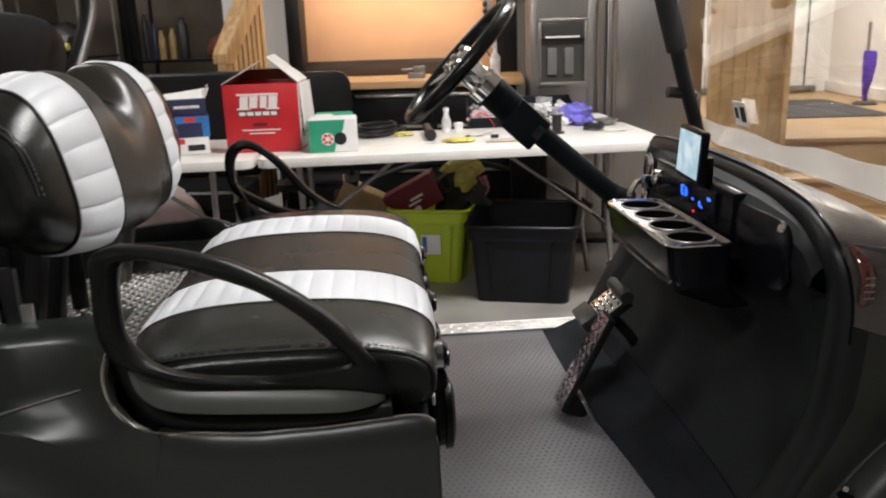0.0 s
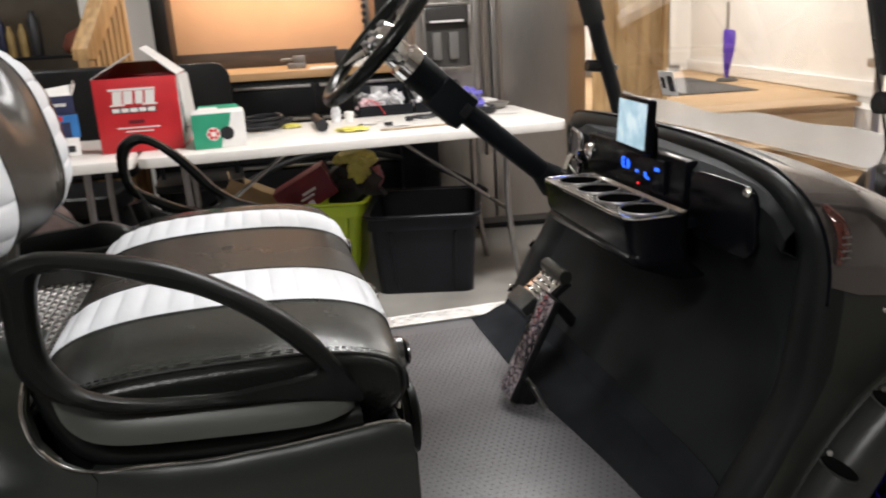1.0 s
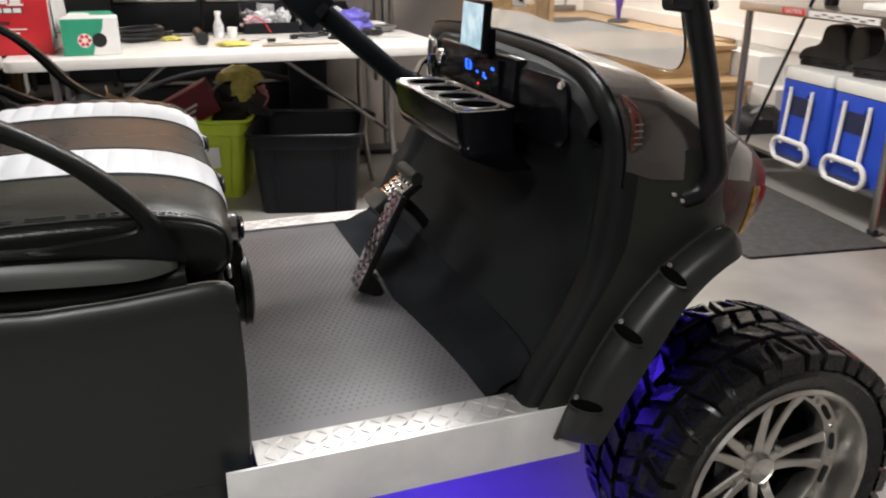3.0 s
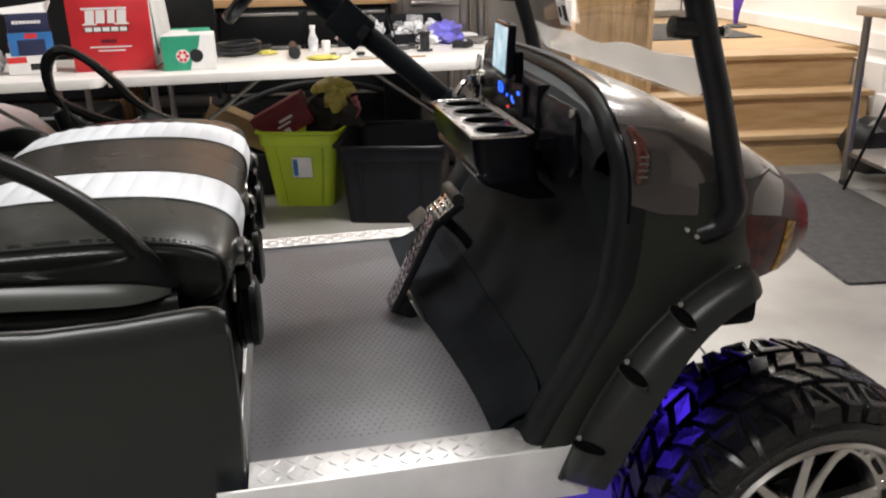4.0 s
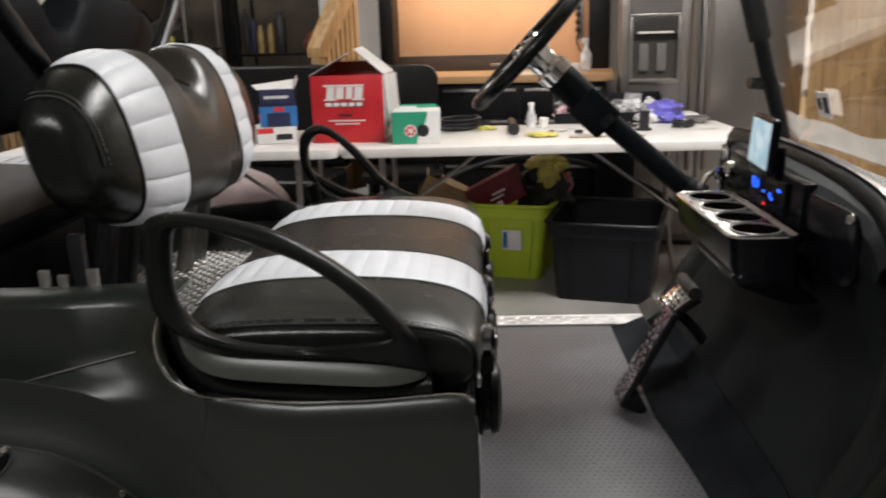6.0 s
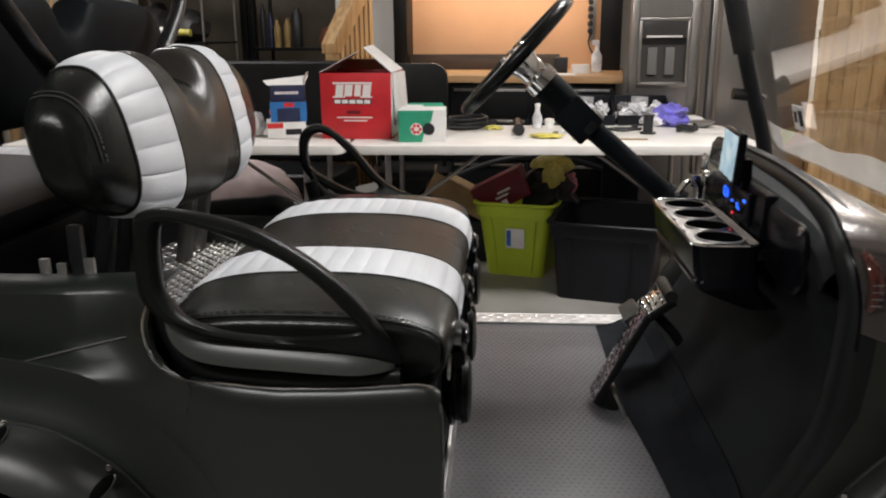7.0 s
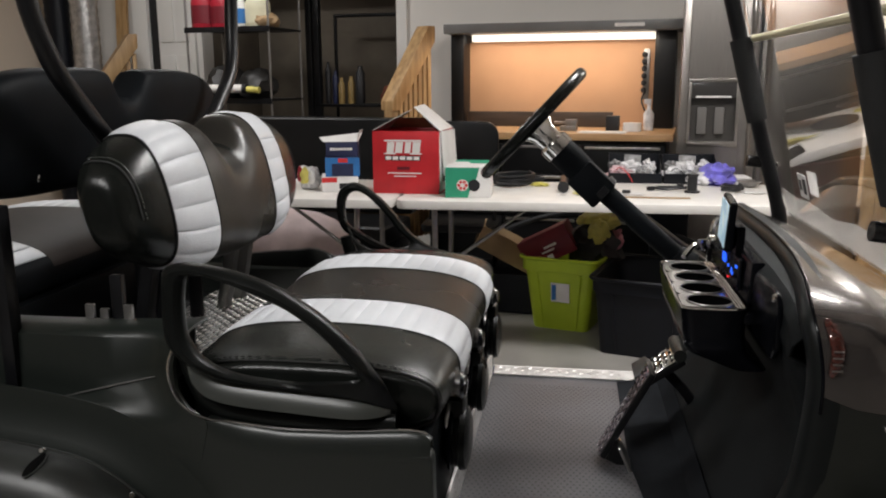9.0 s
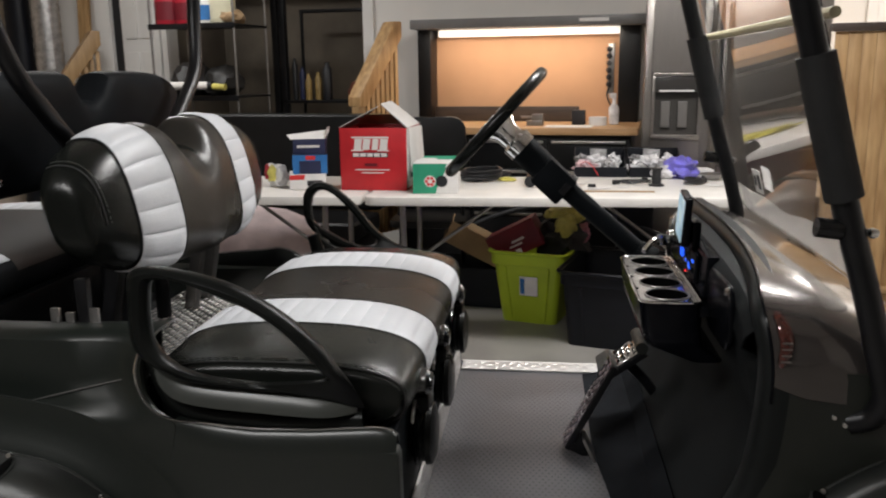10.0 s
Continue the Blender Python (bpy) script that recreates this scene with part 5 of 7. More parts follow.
def stitches(fn, y, half, a0, a1, count, mid=MID):
    out = bmesh.new()
    for i in range(count):
        p, q = (fn((y - mid) / half, a0 + (a1 - a0) * (i + f) / count, 0.0026) for f in (0.15, 0.75))
        out = join(out, tube([p, q], 0.0011, 4, n=0))
    return out


seat = part("seat_cushion", padded(cushion_point), VINYL, cart, "dark brown-black vinyl bench cushion with pale stripes")
part("middle_panel", stripe(cushion_point, 0.367, 0.633, 0.448, -0.9, math.pi * 0.95, 0.0), BROWN, seat, "dark brown vinyl middle panel")
for y0, y1 in ((0.205, 0.365), (0.635, 0.80)):
    part("stripe", stripe(cushion_point, y0, y1, 0.448, -0.9, math.pi * 0.95, 17), STRIPE, seat, "pale grey quilted vinyl stripe")
    for y in (y0, y1):
        part("seam", seam(cushion_point, y, 0.448, -0.9, math.pi * 0.95, 0.0018), THREAD, seat)
part("side_panel", stripe(cushion_point, 0.046, 0.203, 0.448, -0.9, math.pi * 0.95, 0.0), DUSK, seat, "dark vinyl side panel")
for y in (0.044, 2 * MID - 0.044):
    part("seam", seam(cushion_point, y, 0.448, -1.0, math.pi * 0.98), THREAD, seat)
    part("stitching", stitches(cushion_point, y + 0.007, 0.448, -0.9, math.pi * 0.95, 70), THREAD, seat, "double row of stitches")

back = part("seat_back", padded(back_point), VINYL, cart, "dark vinyl backrest with two padded humps")
BM, BH = 0.497, 0.417
part("middle_panel", stripe(back_point, 0.322, 0.600, BH, -math.pi * 0.9, math.pi * 0.9, 0.0, m=33, mid=BM), BROWN, back, "dark brown vinyl middle panel")
for y0, y1, lean in ((0.182, 0.320, 0.016), (0.602, 0.730, 0.0)):
    part("stripe", stripe(back_point, y0, y1, BH, -1.9, 2.0, 9, lean, mid=BM), STRIPE, back, "pale grey quilted vinyl stripe")
    for y, sl in ((y0, lean), (y1, 0.0)):
        part("seam", seam(back_point, y, BH, -1.9, 2.0, 0.0018, mid=BM, lean=sl), THREAD, back)
for y, s in ((0.112, 1), (0.876, -1)):
    part("seam", seam(back_point, y, BH, -0.1, 2.0, mid=BM), THREAD, back)
    part("stitching", stitches(back_point, y + 0.007 * s, BH, -0.1, 1.9, 40, mid=BM), SKIRT, back, "double row of stitches")
for x, y, z0, z1 in ((-0.605, 0.112, 0.85, 0.878), (-0.575, 0.108, 0.838, 0.872), (-0.532, 0.110, 0.836, 0.880)):
    part("bracket_tab", box(x - 0.008, x + 0.008, y - 0.004, y + 0.004, z0, z1, 0.001), STEELDK, cart, "bare steel bracket tab")
part("back_post", box(-0.566, -0.544, 0.112, 0.128, 0.70, 0.93, 0.003), METALBLK, cart, "black upright under the backrest")
for y in (0.27, 0.36, 0.67, 0.76):
    part("back_bracket", prism([(-0.585, 0.92), (-0.560, 0.92), (-0.600, 0.71), (-0.628, 0.71)], "y", y - 0.016, y + 0.016, 0.003), STEELDK if y > 0.5 else METALBLK, cart, "bare steel seat bracket")


# armrests
def armrest(y, outer, hole):
    """Moulded loop leaning outwards over a sloping satin skirt."""
    outer, hole = (spline([(x, 0, z) for x, z in line], 6, True) for line in (outer, hole))
    s = 1 if y < 0.3 else -1

    def lean(z):
        return 0.030 * min(1.0, max(0.0, (z - 0.765) / 0.07))

    def thin(z):
        return 0.48 + 0.37 * min(1.0, max(0.0, (z - 0.79) / 0.06))
    rings = []
    for f, d in ((0.0, 0.0), (0.12, -0.011), (0.40, -0.018), (0.72, -0.017), (0.94, -0.008), (1.0, 0.004), (0.9, 0.018), (0.5, 0.024), (0.1, 0.018)):
        rings.append([Vector((p.x + (q.x - p.x) * f, y + s * (d * thin(p.z + (q.z - p.z) * f) - lean(p.z + (q.z - p.z) * f)), p.z + (q.z - p.z) * f)) for p, q in zip(outer, hole)])
    ob = part("armrest", loft(rings, True, True, False), ARM, cart, "black moulded armrest loop")
    top = spline([(-0.374, 0, 0.868), (-0.352, 0, 0.832), (-0.306, 0, 0.808), (-0.193, 0, 0.796), (-0.105, 0, 0.788), (-0.048, 0, 0.776)], 6)
    low = spline([(-0.374, 0, 0.850), (-0.356, 0, 0.796), (-0.312, 0, 0.768), (-0.190, 0, 0.757), (-0.105, 0, 0.753), (-0.048, 0, 0.754)], 6)
    rows, n = [], len(top) - 1
    for i, (p, q) in enumerate(zip(top, low)):
        full = math.sin(math.pi / 2 * min(1.0, (min(i, n - i) + 0.4) / 7))
        rows.append([Vector((p.x + (q.x - p.x) * u, y + s * (0.006 - 0.030 * full * math.sin(math.pi / 2 * u)), p.z + (q.z - p.z) * (1 - math.cos(math.pi / 2 * u)) ** 0.8)) for u in (0, 0.15, 0.3, 0.45, 0.6, 0.7, 0.8, 0.9, 1.0)])
    part("skirt", shell(rows, 0.004), SKIRT, ob, "satin grey skirt of the armrest")
    foot = spline([(-0.380, 0, 0.850), (-0.362, 0, 0.788), (-0.325, 0, 0.752), (-0.190, 0, 0.739), (-0.105, 0, 0.740), (-0.040, 0, 0.744)], 5)
    part("base_bar", tube([(p.x, y + s * 0.012, p.z - 0.006) for p in foot], 0.017, 12, n=0, flat=1.0, up=(0, 0, 1)), ARM, ob)


FOOT = [(-0.075, 0.776), (-0.193, 0.790), (-0.302, 0.801), (-0.345, 0.822), (-0.382, 0.852), (-0.393, 0.885), (-0.392, 0.945)]
HOLE_FOOT = [(-0.150, 0.809), (-0.205, 0.805), (-0.250, 0.807), (-0.296, 0.818), (-0.332, 0.837), (-0.351, 0.862), (-0.359, 0.885), (-0.359, 0.930)]
armrest(0.0, [(-0.388, 0.978), (-0.365, 0.990), (-0.340, 0.990), (-0.283, 0.981), (-0.221, 0.962), (-0.158, 0.926), (-0.106, 0.884), (-0.073, 0.843), (-0.048, 0.800), (-0.038, 0.762)] + FOOT,
        [(-0.352, 0.966), (-0.336, 0.971), (-0.308, 0.969), (-0.241, 0.944), (-0.192, 0.922), (-0.147, 0.890), (-0.112, 0.854), (-0.090, 0.829), (-0.095, 0.815)] + HOLE_FOOT)
# the passenger's loop drops to the seat in a flatter sweep
armrest(2 * MID, [(-0.404, 0.964), (-0.372, 0.984), (-0.341, 0.978), (-0.310, 0.958), (-0.279, 0.932), (-0.247, 0.897), (-0.213, 0.855), (-0.174, 0.825), (-0.128, 0.807), (-0.060, 0.790)] + FOOT[:4] + [(-0.392, 0.850), (-0.410, 0.885), (-0.414, 0.930)],
        [(-0.388, 0.935), (-0.374, 0.956), (-0.352, 0.961), (-0.326, 0.948), (-0.302, 0.926), (-0.272, 0.893), (-0.245, 0.857), (-0.214, 0.828), (-0.222, 0.813)] + [(-0.255, 0.808), (-0.270, 0.810), (-0.290, 0.817), (-0.320, 0.832), (-0.350, 0.848), (-0.376, 0.864), (-0.388, 0.880), (-0.391, 0.910)])


# belt retractors at the foot of the seat
def retractor(y, z):
    """Seat-belt reel on the seat front with its covers, anchor and webbing slot."""
    ob = part("belt_retractor", lathe([(0.030, 0), (0.046, 0.002), (0.054, 0.006), (0.056, 0.014), (0.050, 0.016), (0.050, 0.024), (0.056, 0.026), (0.054, 0.036), (0.040, 0.041), (0.01, 0.042)], 28, pose(0.014, y, z, 0, 90)), ARM, cart, "round black belt retractor")
    part("cover_ring", lathe([(0.0555, 0.006), (0.0585, 0.008), (0.0585, 0.012), (0.0555, 0.014)], 28, pose(0.014, y, z, 0, 90), False), DASH, ob)
    part("housing", box(0.012, 0.046, y - 0.022, y + 0.034, z + 0.030, z + 0.075, 0.008), ARM, ob)
    part("anchor", join(lathe([(0.020, 0), (0.024, 0.003), (0.024, 0.020), (0.018, 0.026), (0.006, 0.027)], 20, pose(0.020, y - 0.005, z + 0.098, 0, 90)), lathe([(0.015, 0.020), (0.017, 0.029), (0.011, 0.031)], 18, pose(0.020, y - 0.005, z + 0.098, 0, 90))), SMOKED, ob, "chrome belt anchor")
    part("bracket", prism([(y - 0.060, z + 0.042), (y - 0.012, z + 0.060), (y - 0.010, z + 0.075), (y - 0.058, z + 0.056)], "x", 0.018, 0.024, 0.002), ALLOY, ob, "bare metal anchor tab")


retractor(0.165, 0.648)
retractor(0.440, 0.640)
retractor(0.770, 0.640)


# floor, sills
part("cart_floor", box(0.0, 0.56, 0.0, 2 * MID, 0.44, 0.470, 0.003), MAT, cart, "grey-black rubber floor mat")


def dots():
    """Flat rubber discs in rows, coloured darker for the shade in the mat's dimples."""
    verts, faces = [], []
    p = 0.0125
    for i in range(int(0.39 / p)):
        for j in range(int(0.84 / p)):
            x, y = 0.025 + i * p + (p / 2 if j % 2 else 0), 0.06 + j * p
            b = len(verts)
            verts += [(x + 0.0026 * math.cos(k * math.pi / 3), y + 0.0026 * math.sin(k * math.pi / 3), 0.4702) for k in range(6)]
            verts += [(x + 0.0024 * math.cos(k * math.pi / 3), y + 0.0024 * math.sin(k * math.pi / 3), 0.4705) for k in range(6)]
            faces += [(b + k, b + (k + 1) % 6, b + 6 + (k + 1) % 6, b + 6 + k) for k in range(6)] + [tuple(b + 6 + k for k in range(6))]
    me = bpy.data.meshes.new("dimple_discs")
    me.from_pydata(verts, [], faces)
    me.materials.append(shader("dimple_shade_rubber", (0.055, 0.054, 0.056), 0.6))
    ob = new("dimple_discs", me)
    ob.parent = cart
    ob["kind"] = "stuff"


dots()


def sill(flip):
    top = join(box(0.022, 0.43, -0.046, 0.016, 0.4705, 0.4755, 0.001), box(0.43, 0.515, -0.046, -0.016, 0.4705, 0.4755, 0.001), lozenges(0.03, 0.43, -0.045, 0.015, 0.4757, 0.020, 0.0012), lozenges(0.435, 0.51, -0.044, -0.018, 0.4757, 0.020, 0.0012))
    face = box(-0.02, 0.515, -0.052, -0.0465, 0.388, 0.4755, 0.001)
    part("sill_plate", mirror(top) if flip else top, PLATE, cart, "aluminium diamond plate sill")
    part("sill_face", mirror(face) if flip else face, SILLFACE, cart, "folded aluminium sill edge")


sill(False)
sill(True)


# dash, cowl
def lip_z(y):
    pts = [(-0.03, 0.86), (0.0, 0.915), (0.03, 0.945), (0.09, 0.962), (0.20, 0.972), (0.48, 0.980), (0.76, 0.972), (0.87, 0.962), (0.93, 0.945), (0.96, 0.915), (0.99, 0.86)]
    return float(np.interp(y, [p[0] for p in pts], [p[1] for p in pts]))


def front_x(z):
    return float(np.interp(z, [0.44, 0.475, 0.535, 0.60, 0.675, 0.72, 0.82, 0.90], [0.405, 0.425, 0.460, 0.498, 0.535, 0.545, 0.528, 0.512]))


def kick_panel():
    """Toe board curving up from the floor to a nearly upright dash face inside the rim."""
    rows = []
    for y in np.linspace(0.004, 2 * MID - 0.004, 41):
        zt = lip_z(y)
        hollow = 0.022 * (1 - (abs(y - MID) / MID) ** 8) + 0.055 * max(0.0, (abs(y - MID) - 0.425) / 0.051) ** 1.6
        row = [(0.396, y, 0.4706), (0.410, y, 0.4722), (0.424, y, 0.478)] + [(front_x(z) + 0.008 + hollow * min(1, (z - 0.44) / 0.12) * min(1, max(0.35 if abs(y - MID) > 0.425 else 0.0, (0.86 - z) / 0.10)), y, z) for z in (0.49, 0.51, 0.55, 0.60, 0.65, 0.70, 0.75, 0.80, 0.83, 0.86)]
        row += [(0.522, y, 0.5 * (0.86 + zt - 0.03)), (0.526, y, zt - 0.030), (0.540, y, zt - 0.016), (0.565, y, zt - 0.012)]
        k, sweep = max(0.0, (y - MID) / MID), float(np.interp(y, [0.60, 0.735, 0.84, 0.948], [0.0, 0.018, 0.046, 0.070]))
        rows.append([(x + sweep * float(np.interp(z, [0.63, 0.70, 0.77, 0.85], [0.05, 0.25, 0.60, 1.0])), y - k * float(np.interp(z, [0.47, 0.70, 0.87], [0.030, 0.046, 0.072])), z) for x, y, z in row])
    return shell(rows, 0.003)


dash = part("dash_panel", kick_panel(), TOEBOARD, cart, "black moulded dash and kick panel")


def shaded_cove():
    """The rubber mat running up the foot of the kick panel in one soft curve, its shade put into the colour."""
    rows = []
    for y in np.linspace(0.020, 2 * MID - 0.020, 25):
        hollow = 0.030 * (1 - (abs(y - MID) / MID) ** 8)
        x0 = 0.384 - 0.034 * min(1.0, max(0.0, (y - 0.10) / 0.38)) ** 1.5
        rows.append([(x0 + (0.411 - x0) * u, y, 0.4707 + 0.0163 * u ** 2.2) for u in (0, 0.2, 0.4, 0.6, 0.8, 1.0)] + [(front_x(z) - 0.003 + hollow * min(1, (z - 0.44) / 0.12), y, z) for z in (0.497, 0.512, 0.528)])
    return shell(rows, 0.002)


# Darker than the mat: the shade by the toe board is in this colour.
part("shaded_cove", shaded_cove(), shader("shaded_cove_rubber", (0.013, 0.014, 0.016), 0.9, spec=0.03, vary=0.25, vary_scale=9, bump=0.12, bump_scale=300), cart, "mat cove at the kick panel, coloured dark for its shade")


def resample(pts, n):
    """The same line with n points at even spacing."""
    P = np.array(pts)
    run = np.concatenate([[0.0], np.cumsum(np.linalg.norm(np.diff(P, axis=0), axis=1))])
    u = np.linspace(0, run[-1], n)
    return [Vector([float(np.interp(t, run, P[:, k])) for k in range(3)]) for t in u]


# edge of the front body round the footwell, from the sill over the dash to the other sill
HALF_RIM = spline([(0.404, -0.036, 0.435), (0.424, -0.040, 0.475), (0.455, -0.044, 0.535), (0.492, -0.047, 0.60), (0.526, -0.048, 0.675), (0.540, -0.048, 0.75), (0.546, -0.048, 0.825), (0.545, -0.046, 0.870), (0.540, -0.036, 0.910), (0.536, -0.013, 0.941),
                   (0.539, 0.030, 0.961), (0.548, 0.09, 0.972), (0.560, 0.20, 0.979), (0.568, 0.34, 0.983), (0.570, MID, 0.984)], 5)


def far_side(p):
    """The passenger-side twin of a point: the dash ends sooner there and sweeps forward."""
    k = min(1.0, max(0.0, (MID - p[1]) / MID))
    dy = float(np.interp(p[2], [0.47, 0.60, 0.70, 0.77, 0.87, 0.94], [0.040, 0.045, 0.050, 0.056, 0.078, 0.066]))
    dx = float(np.interp(p[2], [0.47, 0.55, 0.63, 0.70, 0.77, 0.87, 0.94], [0.014, 0.011, 0.008, 0.020, 0.043, 0.055, 0.060]))
    return Vector((p[0] + dx * k ** 3, 2 * MID - p[1] - dy * k, p[2]))


RIM = HALF_RIM + [far_side(p) for p in HALF_RIM[-2::-1]]


def rim_frame():
    """Rolled border: from the flank round the edge and down into the footwell."""
    rows, n = [], len(RIM) - 1
    for i, p in enumerate(RIM):
        t = (RIM[min(i + 1, n)] - RIM[max(i - 1, 0)])
        t.x = 0
        t.normalize()
        inn = Vector((0, t.z, -t.y))
        if inn.dot(Vector((0, MID, 0.60)) - Vector((0, p.y, p.z))) < 0:
            inn = -inn
        top = min(1.0, max(0.0, (p.z - 0.86) / 0.08))
        wide = 1.35 - 0.35 * top
        rows.append([p + inn * a * wide + Vector((b, 0, 0)) for a, b in
                     ((0.0, 0.034), (0.0, 0.014), (0.003, 0.005), (0.009, 0.0), (0.018, -0.002), (0.032, 0.000), (0.044, 0.006), (0.054, 0.014), (0.062, 0.026), (0.068, 0.044))])
    return shell(rows, 0.004)


# Added hidden sheet that blocks light leaking between dash and rim.
part("gap_backing", box(0.584, 0.590, -0.036, 0.84, 0.66, 0.900, 0.002), KICK, cart)
part("dash_rim", rim_frame(), RIMBLACK, cart, "rolled black edge of the dash and door pillars")


def cowl_flank(far):
    """Smooth side of the cowl from the crease down to the fender flare."""
    rows = []
    for z in np.linspace(0.425, 0.86, 24):
        x0 = float(np.interp(z, [p.z for p in HALF_RIM], [p.x for p in HALF_RIM])) + 0.016
        x1 = max(x0 + 0.012, float(np.interp(z, [0.425, 0.49, 0.555, 0.615, 0.664, 0.70, 0.728, 0.86], [0.486, 0.510, 0.540, 0.580, 0.624, 0.668, 0.780, 0.790])))
        rows.append([(x0 + (x1 - x0) * u, -0.0475 - 0.002 * math.sin(math.pi * u) + 0.060 * max(0.0, (x0 + (x1 - x0) * u - 0.70) / 0.10) ** 2, z) for u in np.linspace(0, 1, 9)])
    return shell([[far_side(p) for p in row] for row in rows] if far else rows, 0.003)


part("cowl_flank", cowl_flank(False), PILLAR, cart, "black lower flank of the cowl")
part("cowl_flank", cowl_flank(True), PILLAR, cart, "black lower flank of the cowl")
part("flank_bolt", bolt((0.612, -0.0515, 0.657), (0, -1, 0), 0.0035, 0.003), STEELDK, cart)

NOSE = [(0.62, 0.5315, 0.972), (0.67, 0.530, 0.950), (0.75, 0.519, 0.914), (0.82, 0.494, 0.874), (0.88, 0.458, 0.838), (0.93, 0.412, 0.795), (0.965, 0.35, 0.75), (0.98, 0.28, 0.70), (0.985, 0.20, 0.66)]


def nose_ring(x, w, zt):
    """Section across the cowl from the crease on one side to the crease on the other."""
    n = float(np.interp(x, [0.62, 0.95], [6.0, 3.0]))
    zb = crease_z(x)
    out = []
    for k in range(81):
        a = math.pi * k / 80
        narrow = float(np.interp(x, [0.62, 0.95], [0.80, 0.92])) if a > math.pi / 2 else 1.0
        out.append((x - 0.020 * (1 - math.sin(a)), MID - w * narrow * power(math.cos(a), n), zb + (zt - zb) * power(math.sin(a), n)))
    return resample(out, 65)


def crease_z(x):
    return float(np.interp(x, [0.56, 0.68, 0.75, 0.82, 0.88, 0.95, 0.965, 0.98, 0.985], [0.830, 0.815, 0.806, 0.790, 0.770, 0.735, 0.715, 0.675, 0.640]))


def fine_nose(x0, x1, n):
    """Stations along the nose with its half width and height."""
    xs, ws, zs = zip(*[(p.x, p.y, p.z) for p in spline(NOSE, 6)])
    return [(x, float(np.interp(x, xs, ws)), float(np.interp(x, xs, zs))) for x in np.linspace(x0, x1, n)]


FIRST = resample([(p.x + 0.012, p.y - (0.0015 if p.y < MID else -0.0015), p.z + 0.0015) for p in RIM if p.z > 0.828], 65)
part("cowl", shell([FIRST] + [nose_ring(*s) for s in fine_nose(0.62, 0.83, 10)], 0.003), COWL, cart, "polished dark front cowl reflecting the room")
part("cowl_nose", shell([nose_ring(*s) for s in fine_nose(0.83, 0.985, 14)], 0.003), NOSEPAINT, cart, "polished burgundy-brown nose of the cowl")
part("edge_glint", tube([p + Vector((0.010, 0.0, 0.001)) for p in RIM if p.z > 0.80], 0.0022, 8, n=0), DASH, cart, "thin gloss black bead along the dash edge")


def lens_patch(x0, x1, proud, low, high):
    """A piece of lamp lens following the side of the nose under its crease."""
    rows = []
    for x, w, zt in fine_nose(x0, x1, 21):
        zc = crease_z(x) + 0.002
        zb = min(0.694, zc - 0.05)
        rows.append([(x - 0.020 + 0.6 * proud - 0.010 * (1 - u) ** 2, MID - w - proud + 0.012 * (1 - u) ** 2, zb + (zc - zb) * u) for u in (low + (high - low) * k / 8 for k in range(9))])
    return shell(rows, 0.003)


BROWNLENS = shader("dark_red_lamp_lens", (0.060, 0.012, 0.010), 0.25, spec=0.25, vary=0.4, vary_scale=40)
GOLD = shader("amber_lamp_strip", (0.30, 0.17, 0.03), 0.25, vary=0.4, vary_scale=90)
for k in (0, 1):
    h = lens_patch(0.742, 0.984, 0.0025, 0.0, 1.0)
    inset = Matrix.Translation((0.0, -0.075, 0.0))
    lens = part("headlight", moved(mirror(h), inset) if k else h, BROWNLENS, cart, "dark red-brown lamp lens wrapped round the nose")
    h = lens_patch(0.844, 0.862, 0.0050, 0.03, 0.95)
    part("turn_lens", moved(mirror(h), inset) if k else h, GOLD, lens, "amber strip in the lamp")
    h = tube([(0.560, -0.022, 0.940), (0.568, -0.042, 0.920), (0.571, -0.0505, 0.896), (0.564, -0.0515, 0.866)], lambda u: 0.0085 * (1 - (2 * u - 1) ** 2) ** 0.6 + 0.001, 12, n=8, flat=0.45, up=(1, 0, 0))
    inset = Matrix.Translation((0.055, -0.080, 0.0))
    mk = part("side_marker", moved(mirror(h), inset) if k else h, AMBER, cart, "slim amber side marker")
    for i in range(4):
        h = box(0.563, 0.576, -0.0565, -0.0550, 0.876 + 0.009 * i, 0.878 + 0.009 * i, 0)
        part("marker_rib", moved(mirror(h), inset) if k else h, STEELDK, mk)

part("glovebox_door", moved(prism([(y, z) for y, z in rounded(0.17, 0.105, 0.03)], "x", -0.005, 0.004, 0.004), pose(0.521, 0.140, 0.897, 0, 0)), DASH, cart, "gloss black glovebox door")
part("glovebox_lock", bolt((0.517, 0.073, 0.940), (-1, 0, 0.1), 0.007, 0.006), CHROME, cart, "chrome lock button")
part("dash_fascia", prism([(0.511, 0.885), (0.534, 0.885), (0.538, 0.958), (0.516, 0.958)], "y", 0.235, 0.60, 0.005), DASH, cart, "gloss black instrument fascia")


